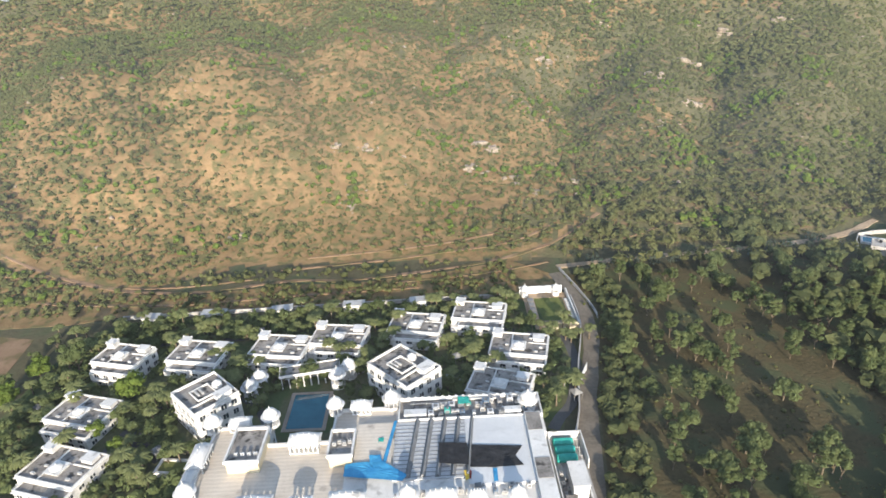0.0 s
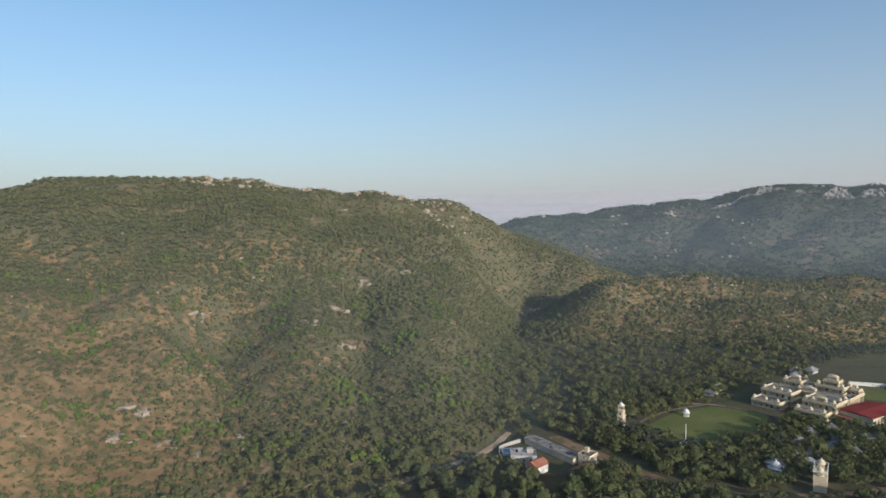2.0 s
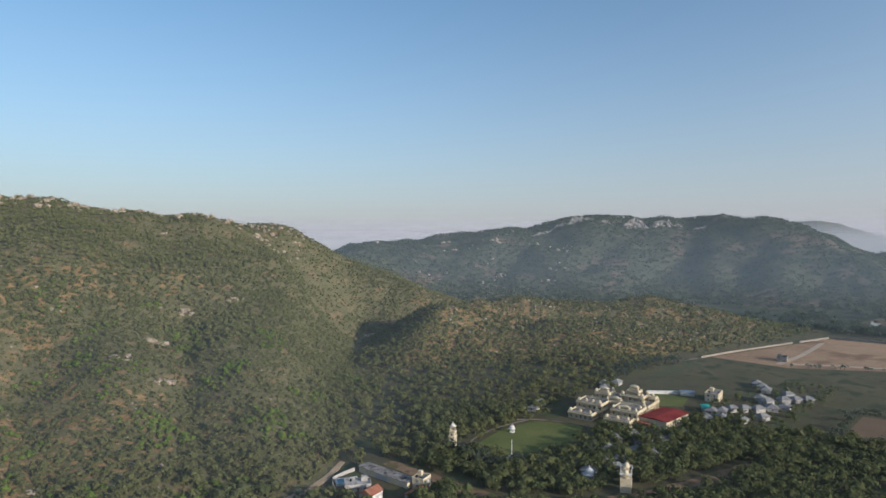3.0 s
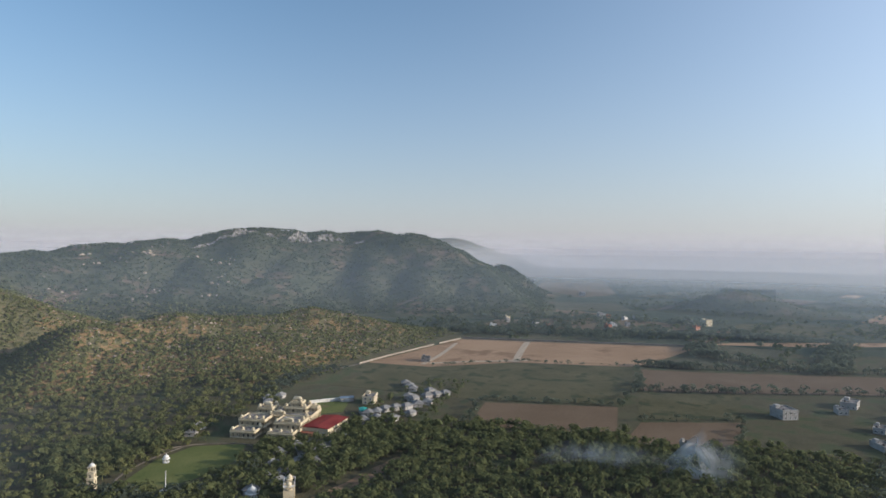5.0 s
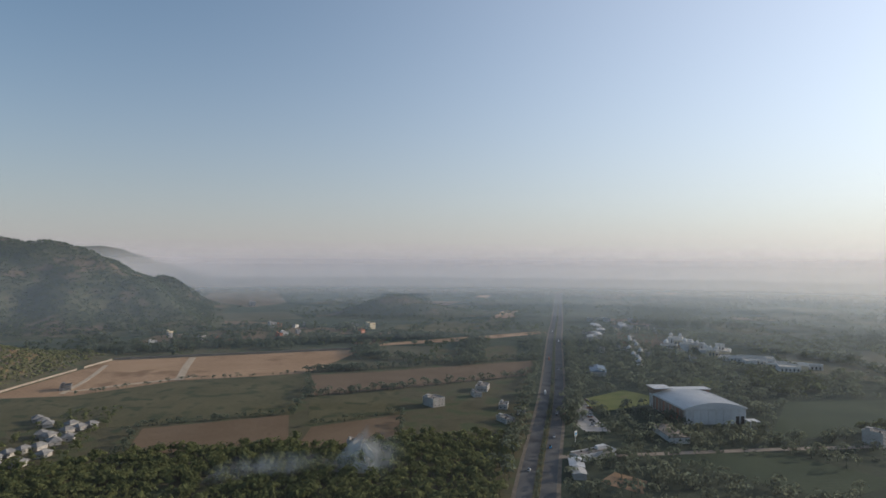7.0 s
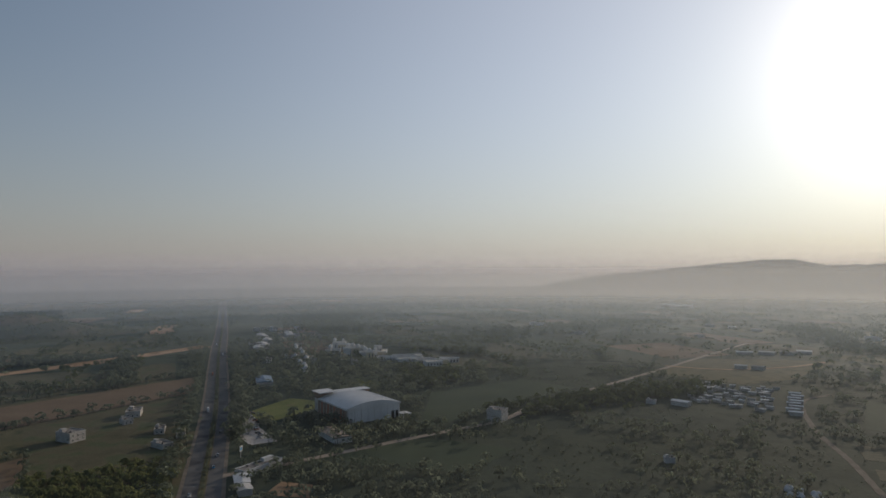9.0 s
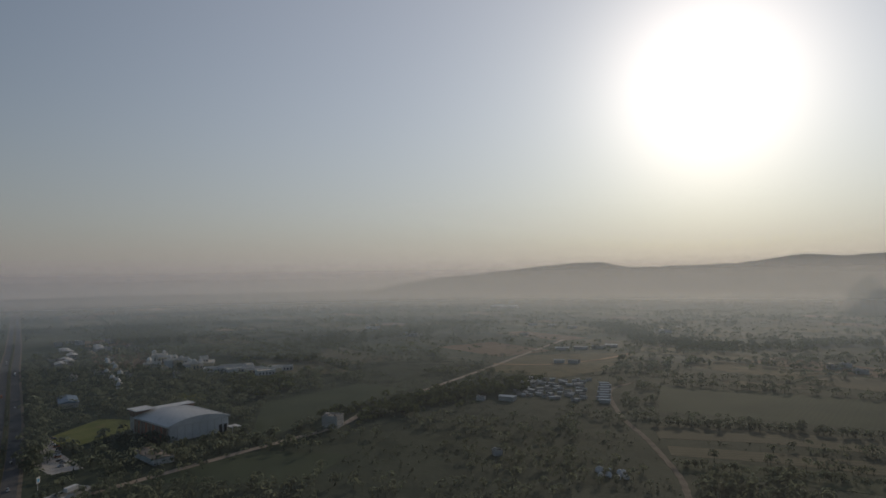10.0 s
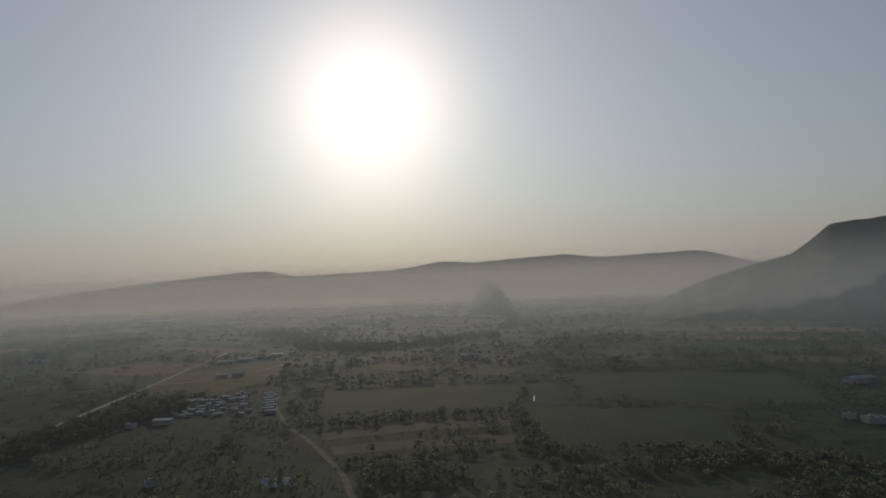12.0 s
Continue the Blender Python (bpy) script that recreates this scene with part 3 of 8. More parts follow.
# the far quilt of fields, laid out along the highway
QUILT = random.Random(11)
BELTS = []
way_u, way_v = Vector((0.887, -0.462)), Vector((0.462, 0.887))
v_at = -2700
while v_at < 700:
    deep = QUILT.uniform(55, 120)
    u_at = -900
    while u_at < 3000:
        wide = QUILT.uniform(90, 230)
        ends = [way_u * (u_at + du) + way_v * (v_at + dv) for du, dv in ((6, 5), (wide - 6, 5), (wide - 6, deep - 5), (6, deep - 5))]
        ends = [p + Vector((QUILT.uniform(-6, 6), QUILT.uniform(-6, 6))) for p in ends]
        mid = (ends[0] + ends[2]) / 2
        u_at += wide
        bearing, dist = math.degrees(math.atan2(mid.x, mid.y)) % 360, mid.length
        px, py = np.array([p.x for p in ends] + [mid.x]), np.array([p.y for p in ends] + [mid.y])
        if not (76 < bearing < 216 and 780 < dist < 2900) or land(px, py).max() > 0.3 or near_line(px, py, HIGHWAY, 90).any() or any(inside(px, py, f[1]).any() for f in FIELDS):
            continue
        if QUILT.random() < 0.62:
            mat = QUILT.choice((STUBBLE, PLOUGH, CROP, SCRUB, STUBBLE, CROP, SAND if dist > 1100 and bearing < 130 else SCRUB))
            patch("far_field", [(p.x, p.y) for p in ends], mat, "far field on the plain between belts of trees", 0.07)
        if QUILT.random() < 0.75:
            BELTS.append((ends[0], ends[1]))
        if QUILT.random() < 0.4:
            BELTS.append((ends[1], ends[2]))
    v_at += deep


# ---------------------------------------------------------------- far distance
def far_range(name, nodes, d, depth, mat, label, step=0.25):
    """A distant range: skyline nodes of bearing and elevation, with a front and a back slope."""
    azs = np.arange(nodes[0][0], nodes[-1][0] + 0.01, step)
    els = np.interp(azs, [n[0] for n in nodes], [n[1] for n in nodes])
    local = np.random.default_rng(len(nodes))
    els = els + 0.02 * np.convolve(local.normal(size=len(azs)), np.ones(3) / 2, "same")
    verts, faces = [], []
    for a, e in zip(azs, els):
        for r, z in ((d - depth, -5.0), (d - depth * 0.45, (EYE + d * math.tan(radians(e))) * 0.55), (d, EYE + d * math.tan(radians(e))), (d + depth * 0.4, -5.0)):
            x, y = at(a, r)
            verts.append((x, y, z))
    for k in range(len(azs) - 1):
        for j in range(3):
            faces.append((4 * k + j, 4 * k + 4 + j, 4 * k + 5 + j, 4 * k + 1 + j))
    return tagged(new(name, sheet_mesh(name, verts, faces, mat)), label, "far hills", kind="structure")


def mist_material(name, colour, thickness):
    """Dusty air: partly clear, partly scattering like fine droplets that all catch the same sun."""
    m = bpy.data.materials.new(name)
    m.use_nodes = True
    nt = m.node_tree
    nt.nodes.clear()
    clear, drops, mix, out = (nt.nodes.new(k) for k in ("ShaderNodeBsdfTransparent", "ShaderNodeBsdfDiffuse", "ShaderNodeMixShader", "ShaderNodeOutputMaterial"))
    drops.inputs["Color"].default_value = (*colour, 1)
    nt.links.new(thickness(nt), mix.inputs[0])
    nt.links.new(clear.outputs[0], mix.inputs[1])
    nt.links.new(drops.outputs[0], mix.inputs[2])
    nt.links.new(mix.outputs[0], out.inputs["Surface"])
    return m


def ramp_between(nt, value, points):
    """A chain of straight pieces through (value, result) points."""
    curve = nt.nodes.new("ShaderNodeFloatCurve")
    lo, hi = points[0][0], points[-1][0]
    scaled = nt.nodes.new("ShaderNodeMapRange")
    scaled.inputs["From Min"].default_value, scaled.inputs["From Max"].default_value = lo, hi
    nt.links.new(value, scaled.inputs["Value"])
    line = curve.mapping.curves[0]
    while len(line.points) < len(points):
        line.points.new(0.5, 0.5)
    for p, (a, b) in zip(line.points, points):
        p.location = ((a - lo) / (hi - lo), b)
    curve.mapping.update()
    nt.links.new(scaled.outputs[0], curve.inputs["Value"])
    return curve.outputs[0]


def product(nt, a, b):
    n = nt.nodes.new("ShaderNodeMath")
    n.operation = "MULTIPLY"
    nt.links.new(a, n.inputs[0])
    nt.links.new(b, n.inputs[1])
    return n.outputs[0]


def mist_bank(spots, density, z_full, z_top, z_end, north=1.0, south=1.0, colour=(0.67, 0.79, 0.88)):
    """A thin shell standing for a bank of dusty air, round the place at the distances given by bearing: thin at the
    ground, clear above its top.
    """
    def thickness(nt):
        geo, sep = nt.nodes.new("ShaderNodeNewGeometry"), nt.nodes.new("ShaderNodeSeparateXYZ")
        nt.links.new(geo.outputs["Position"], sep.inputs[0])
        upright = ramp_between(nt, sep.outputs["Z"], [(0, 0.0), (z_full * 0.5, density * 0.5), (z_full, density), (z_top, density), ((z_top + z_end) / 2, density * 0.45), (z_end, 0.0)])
        # can thicken towards the sun, which puts its glare into the haze
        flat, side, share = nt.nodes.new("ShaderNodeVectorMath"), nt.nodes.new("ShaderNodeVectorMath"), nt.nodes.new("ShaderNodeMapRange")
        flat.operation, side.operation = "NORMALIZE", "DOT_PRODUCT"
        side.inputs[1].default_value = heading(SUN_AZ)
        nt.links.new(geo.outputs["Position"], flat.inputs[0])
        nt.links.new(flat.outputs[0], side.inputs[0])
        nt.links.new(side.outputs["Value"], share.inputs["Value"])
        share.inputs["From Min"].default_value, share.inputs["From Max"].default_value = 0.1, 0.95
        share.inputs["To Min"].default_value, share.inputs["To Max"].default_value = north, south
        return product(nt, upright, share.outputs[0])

    azs = np.arange(-180, 180, 1.5)
    r = np.interp(azs, [a for a, d in spots], [d for a, d in spots], period=360)
    levels = np.linspace(0, z_end, 9)
    n, k = len(azs), len(levels)
    verts = np.array([(math.sin(radians(a)) * d, math.cos(radians(a)) * d, z) for a, d in zip(azs, r) for z in levels])
    q = np.array([(i * k + j, ((i + 1) % n) * k + j, ((i + 1) % n) * k + j + 1, i * k + j + 1) for i in range(n) for j in range(k - 1)])
    me = big_mesh("mist", verts, q, (mist_material("mist", colour, thickness),), smooth=True)
    # normals upright, as fine dust has no side, and leaned sunward to brighten the haze there
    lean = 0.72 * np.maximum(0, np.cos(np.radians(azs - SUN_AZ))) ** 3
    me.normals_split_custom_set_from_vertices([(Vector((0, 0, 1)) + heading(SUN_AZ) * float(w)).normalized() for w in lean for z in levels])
    return tagged(new("mist", me), "thin dusty morning haze over the land", "mist", kind="stuff")


# close veil added to lift the darks, standing for glare in the lens
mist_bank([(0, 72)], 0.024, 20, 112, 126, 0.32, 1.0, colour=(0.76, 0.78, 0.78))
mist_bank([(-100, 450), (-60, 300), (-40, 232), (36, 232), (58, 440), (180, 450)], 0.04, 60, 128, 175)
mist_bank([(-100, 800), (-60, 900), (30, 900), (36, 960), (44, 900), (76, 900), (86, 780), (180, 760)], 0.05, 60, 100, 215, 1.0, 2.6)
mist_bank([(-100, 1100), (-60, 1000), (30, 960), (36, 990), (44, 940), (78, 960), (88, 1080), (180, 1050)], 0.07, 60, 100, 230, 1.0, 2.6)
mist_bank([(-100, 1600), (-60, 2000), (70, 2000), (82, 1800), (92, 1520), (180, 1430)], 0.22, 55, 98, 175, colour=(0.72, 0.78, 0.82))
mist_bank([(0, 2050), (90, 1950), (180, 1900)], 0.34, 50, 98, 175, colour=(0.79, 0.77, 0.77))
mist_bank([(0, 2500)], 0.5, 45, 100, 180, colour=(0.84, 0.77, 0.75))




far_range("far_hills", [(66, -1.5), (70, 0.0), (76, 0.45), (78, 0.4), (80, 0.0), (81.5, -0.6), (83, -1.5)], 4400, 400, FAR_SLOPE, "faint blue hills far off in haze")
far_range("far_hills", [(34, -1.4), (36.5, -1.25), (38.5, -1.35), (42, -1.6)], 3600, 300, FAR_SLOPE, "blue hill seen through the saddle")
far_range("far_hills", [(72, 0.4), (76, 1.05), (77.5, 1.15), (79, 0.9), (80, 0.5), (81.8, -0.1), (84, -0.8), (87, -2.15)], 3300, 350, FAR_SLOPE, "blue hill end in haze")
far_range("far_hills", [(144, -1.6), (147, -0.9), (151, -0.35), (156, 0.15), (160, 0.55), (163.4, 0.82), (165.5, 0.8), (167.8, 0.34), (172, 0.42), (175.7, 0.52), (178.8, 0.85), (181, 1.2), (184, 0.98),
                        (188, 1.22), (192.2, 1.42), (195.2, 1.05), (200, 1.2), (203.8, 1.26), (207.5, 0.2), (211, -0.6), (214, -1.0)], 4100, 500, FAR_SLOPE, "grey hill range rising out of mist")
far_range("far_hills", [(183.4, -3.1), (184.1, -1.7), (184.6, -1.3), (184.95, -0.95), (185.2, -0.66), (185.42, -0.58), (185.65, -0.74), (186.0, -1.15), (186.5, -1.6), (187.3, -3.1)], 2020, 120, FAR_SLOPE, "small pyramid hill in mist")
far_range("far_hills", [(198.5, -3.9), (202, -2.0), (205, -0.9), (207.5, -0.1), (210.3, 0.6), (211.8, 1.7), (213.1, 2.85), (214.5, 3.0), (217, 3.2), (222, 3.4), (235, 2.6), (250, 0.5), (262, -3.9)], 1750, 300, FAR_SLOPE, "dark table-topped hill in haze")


# ---------------------------------------------------------------- trees
def ico_points(level):
    bm = bmesh.new()
    bmesh.ops.create_icosphere(bm, subdivisions=level, radius=1.0)
    v, f = np.array([q.co[:] for q in bm.verts]), np.array([[q.index for q in g.verts] for g in bm.faces])
    bm.free()
    return v, f


ICO0, ICO1 = ico_points(1), ico_points(2)
OCTA = (np.array([(1, 0, 0), (0, 1, 0), (-1, 0, 0), (0, -1, 0), (0, 0, 1.0)]), np.array([(0, 1, 4), (1, 2, 4), (2, 3, 4), (3, 0, 4)]))
BUSH = (np.array([(1, 0, 0), (0.31, 0.95, 0), (-0.81, 0.59, 0), (-0.81, -0.59, 0), (0.31, -0.95, 0), (0.5, 0.3, 0.8), (-0.3, 0.45, 0.85), (-0.1, -0.5, 0.8)]),
        np.array([(0, 1, 5), (1, 6, 5), (1, 2, 6), (2, 3, 6), (3, 7, 6), (3, 4, 7), (4, 0, 7), (0, 5, 7), (5, 6, 7)]))
rng = np.random.default_rng(5)


def clumps(centres, sizes, form, flat=0.8, jitter=0.3):
    """Uneven leafy clumps, one at each centre."""
    v, f = form
    n = len(centres)
    w = v[None] * (1 + rng.uniform(-jitter, jitter, (n, len(v), 1)))
    a = rng.uniform(0, 2 * np.pi, n)
    c, s = np.cos(a)[:, None], np.sin(a)[:, None]
    w = np.stack([w[..., 0] * c - w[..., 1] * s, w[..., 0] * s + w[..., 1] * c, w[..., 2] * flat], -1) * np.asarray(sizes)[:, None, None]
    w = w + np.asarray(centres)[:, None]
    return w.reshape(-1, 3), (f[None] + (np.arange(n) * len(v))[:, None, None]).reshape(-1, 3)


def leaf_tufts(centres, normals, sizes):
    """Small ragged leaf sprays: a bent pair of triangles at each place."""
    n = len(centres)
    t = rng.normal(size=(n, 3))
    t /= np.linalg.norm(t, axis=1, keepdims=True)
    u = np.cross(normals, t)
    u /= np.linalg.norm(u, axis=1, keepdims=True) + 1e-9
    w = np.cross(normals, u)
    s = np.asarray(sizes)[:, None]
    pts = np.stack([centres - u * s, centres + w * s * 0.6 + normals * s * 0.35, centres + u * s, centres - w * s * 0.6 + normals * s * 0.15], 1)
    base = (np.arange(n) * 4)[:, None]
    return pts.reshape(-1, 3), np.concatenate([base + np.array([[0, 1, 2]]), base + np.array([[0, 2, 3]])])


def joined(*pairs):
    vs, fs, k = [], [], 0
    for v, f in pairs:
        vs.append(v)
        fs.append(f + k)
        k += len(v)
    return np.concatenate(vs), np.concatenate(fs)


def crown(radius, high, lobes, tufts, form=ICO0):
    """A crown round the origin's upright axis: lobes of leaf mass with sprays standing out of them."""
    a = rng.uniform(0, 2 * np.pi, lobes)
    r = radius * np.sqrt(rng.uniform(0.02, 0.62, lobes))
    cz = rng.uniform(0.25, 0.85, lobes) * high
    size = radius * rng.uniform(0.2, 0.4, lobes) * (1.15 - 0.5 * np.abs(cz / high - 0.45))
    centres = np.stack([np.cos(a) * r, np.sin(a) * r, cz], 1)
    pick = rng.integers(0, lobes, tufts)
    nrm = rng.normal(size=(tufts, 3))
    nrm[:, 2] = np.abs(nrm[:, 2]) * 0.8
    nrm /= np.linalg.norm(nrm, axis=1, keepdims=True)
    pos = centres[pick] + nrm * size[pick, None] * rng.uniform(0.8, 1.45, (tufts, 1))
    return joined(clumps(centres, size, form, 0.8, 0.26), leaf_tufts(pos, nrm, radius * rng.uniform(0.07, 0.17, tufts)))


def trunk_bm(high, r, limbs=4, spread=1.4):
    bm = bmesh.new()

    def limb(p, q, r0, r1, n=6):
        d = (Vector(q) - Vector(p)).normalized()
        side = d.orthogonal().normalized()
        rings = [[bm.verts.new(Vector(c) + Matrix.Rotation(2 * math.pi * i / n, 3, d) @ side * rr) for i in range(n)] for c, rr in ((p, r0), (q, r1))]
        for i in range(n):
            bm.faces.new((rings[0][i], rings[0][(i + 1) % n], rings[1][(i + 1) % n], rings[1][i]))
        bm.faces.new(rings[1])

    limb((0, 0, -0.3), (0.1, 0.05, high * 0.55), r, r * 0.7)
    for k in range(limbs):
        a = 2 * math.pi * k / limbs + random.uniform(-0.4, 0.4)
        limb((0.1, 0.05, high * 0.5), (math.cos(a) * spread, math.sin(a) * spread, high * random.uniform(0.85, 1.1)), r * 0.55, r * 0.2, 5)
    return bm


def make_tree(radius, high, trunk_high, lobes, tufts, label, name="tree", mat=None):
    t = thing(name, pose(0, 0, 0), label, "tree", "trees round the resort")
    part("trunk", trunk_bm(trunk_high, 0.16 + radius * 0.03, spread=radius * 0.4), BARK, t)
    v, f = crown(radius, high, lobes, tufts)
    c = new("crown", big_mesh("crown", v + (0, 0, trunk_high * 0.62), f, (mat or LEAF_TREE,)))
    c.parent = t
    return t


def make_palm(high, fronds, length, label):
    t = thing("palm_tree", pose(0, 0, 0), label, "palm tree", "palms in the resort garden")
    bm = bmesh.new()
    lathe(bm, [(0.3, -0.3), (0.22, high * 0.3), (0.2, high * 0.8), (0.26, high)], n=8)
    part("trunk", bm, BARK, t)
    bm = bmesh.new()
    for k in range(fronds):
        a, lift = 2.4 * k + random.uniform(-0.2, 0.2), random.uniform(0.05, 1.0)
        side = Vector((-math.sin(a), math.cos(a), 0))
        rows = []
        for i in range(6):
            u = i / 5
            out = length * u * (1 - 0.22 * u * (1 - lift))
            z = high + length * (lift * 0.75 * u - (0.35 + 0.45 * lift) * u * u)
            w = 0.55 * math.sin(math.pi * (0.12 + 0.86 * u)) * length / 3
            mid = Vector((math.cos(a) * out, math.sin(a) * out, z))
            rows.append([bm.verts.new(mid - side * w - Vector((0, 0, w * 0.5))), bm.verts.new(mid), bm.verts.new(mid + side * w - Vector((0, 0, w * 0.5)))])
        for p, q in zip(rows, rows[1:]):
            bm.faces.new((p[0], p[1], q[1], q[0]))
            bm.faces.new((p[1], p[2], q[2], q[1]))
    part("fronds", bm, PALM, t, "arching feathery green fronds")
    return t


TREES = [make_tree(3.0, 7.0, 3.6, 16, 520, "broad green shade tree with uneven crown"), make_tree(2.3, 7.8, 4.2, 15, 520, "tall grey-green tree with open crown"),
         make_tree(4.0, 4.8, 3.0, 16, 520, "spreading thorn tree with flat crown"), make_tree(2.3, 3.4, 1.6, 10, 300, "small rounded garden tree with dark leaves")]
PALMS = [make_palm(5.6, 26, 3.0, "tall date palm with arching fronds"), make_palm(3.6, 24, 2.7, "low date palm with full crown")]


def plant(kind, x, y, scale=1.0):
    z = float(land([x], [y])[0])
    t = copy_thing(kind, pose(x, y, z, 0, 0, random.uniform(0, 360)))
    t.scale = (scale * random.uniform(0.9, 1.12), scale * random.uniform(0.9, 1.12), scale * random.uniform(0.88, 1.15))
    return t


# ---------------------------------------------------------------- building parts
MESHES = {}


def shared(key, make, mat):
    if key not in MESHES:
        MESHES[key] = mesh_of(key.split("|")[0], make(), mat)
    return MESHES[key]


def window(parent, x, y, z, w, h, turn=0.0, frame_mat=None, arched=False):
    """A framed pane set in a wall that faces the turned -y."""
    frame_mat = frame_mat or PLASTER

    def frame_bm():
        bm = bmesh.new()
        xs, zs = (-w / 2 - 0.14, -w / 2, -0.05, 0.05, w / 2, w / 2 + 0.14), (-0.12, 0, h * 0.8 if arched else h * 0.5, h, h + 0.16)
        grid = [[bm.verts.new((px, -0.1, pz)) for px in xs] for pz in zs]
        for j in range(4):
            for i in range(5):
                if not (i in (1, 3) and j in (1, 2)) or (arched and j == 2 and i == 5):
                    bm.faces.new((grid[j][i], grid[j][i + 1], grid[j + 1][i + 1], grid[j + 1][i]))
        if arched:
            for i, k in ((1, 1), (4, 4)):
                inner = 2 if i == 1 else 3
                bm.faces.new((grid[2][i], grid[3][i], grid[3][inner]) if i == 4 else (grid[2][i], grid[3][inner], grid[3][i]))
        out = bmesh.ops.extrude_face_region(bm, geom=list(bm.faces))
        bmesh.ops.translate(bm, verts=[q for q in out["geom"] if isinstance(q, bmesh.types.BMVert)], vec=(0, 0.16, 0))
        bmesh.ops.recalc_face_normals(bm, faces=bm.faces)
        return bm

    ob = new("window", shared(f"window|{w:.1f}{h:.1f}{arched}{frame_mat.name}", frame_bm, frame_mat))
    ob.parent, ob.matrix_basis = parent, pose(x, y, z, 0, 0, turn)
    pane = new("pane", shared(f"pane|{w:.1f}{h:.1f}", lambda: boxes((-w / 2, w / 2, -0.03, 0.02, 0, h)), GLASS_DARK))
    pane.parent = ob
    return ob


def facade(parent, x0, y0, x1, y1, z, count, w, h, frame_mat=None, arched=False):
    """A row of windows along a wall; the wall faces the right of the way from first to last point."""
    turn = math.degrees(math.atan2(y1 - y0, x1 - x0))
    for k in range(count):
        u = (k + 0.5) / count
        window(parent, x0 + (x1 - x0) * u, y0 + (y1 - y0) * u, z, w, h, turn, frame_mat, arched)


def parapet_bm(bm, x0, x1, y0, y1, z, h=0.9, t=0.3):
    """A low wall round a roof, as one closed ring."""
    rings = []
    for inset, zz in ((0, z), (0, z + h), (t, z + h), (t, z)):
        rings.append([bm.verts.new((x, y, zz)) for x, y in ((x0 + inset, y0 + inset), (x1 - inset, y0 + inset), (x1 - inset, y1 - inset), (x0 + inset, y1 - inset))])
    for k in range(4):
        for i in range(4):
            bm.faces.new((rings[k][i], rings[k][(i + 1) % 4], rings[(k + 1) % 4][(i + 1) % 4], rings[(k + 1) % 4][i]))
    return bm


DOME = [(1.0, 0.0), (1.06, 0.12), (1.08, 0.3), (0.98, 0.6), (0.74, 0.88), (0.42, 1.08), (0.16, 1.2), (0.1, 1.32)]
SPIKE = [(0.10, 0.0), (0.14, 0.12), (0.05, 0.25), (0.10, 0.38), (0.02, 0.75)]


def chhatri(parent, x, y, z, r=1.6, pillars=8, mat=None, base=0.5):
    """A domed kiosk: plinth, pillars, projecting eave, dome and finial."""
    mat = mat or PLASTER
    key = f"{r:.2f}{pillars}{mat.name}{base}"

    top = base + r * 1.15
    ob = new("pavilion", shared("pavilion|" + key, lambda: lathe(bmesh.new(), [(r * 1.12, 0), (r * 1.12, base), (r, base)], n=8), mat))
    ob.parent, ob.matrix_basis = parent, pose(x, y, z)
    for k in range(pillars):
        a = 2 * math.pi * (k + 0.5) / pillars
        pillar = new("pillar", shared("pillar|" + key, lambda: lathe(bmesh.new(), [(0.16, base), (0.11, base + 0.3), (0.11, top - 0.3), (0.2, top)], n=6), mat))
        pillar.parent, pillar.matrix_basis = ob, pose(r * 0.9 * math.cos(a), r * 0.9 * math.sin(a), 0)
    eave = new("eave", shared("eave|" + key, lambda: lathe(bmesh.new(), [(r * 0.7, top - 0.02), (r * 1.0, top), (r * 1.38, top - 0.16), (r * 1.38, top - 0.06), (r * 1.02, top + 0.18), (r * 1.0, top + 0.4), (r * 0.9, top + 0.4)], n=16), mat))
    cap = top + 0.38
    dome = new("dome", shared("dome|" + key, lambda: lathe(bmesh.new(), [(p * r * 0.92, cap + q * r * 0.85) for p, q in DOME], n=20, lobes=1), mat))
    tip = new("finial", shared("finial|" + key, lambda: lathe(bmesh.new(), [(p * r * 0.8, cap + 1.1 * r + q * r * 0.6) for p, q in SPIKE], n=8), mat))
    eave.parent = dome.parent = tip.parent = ob
    return ob


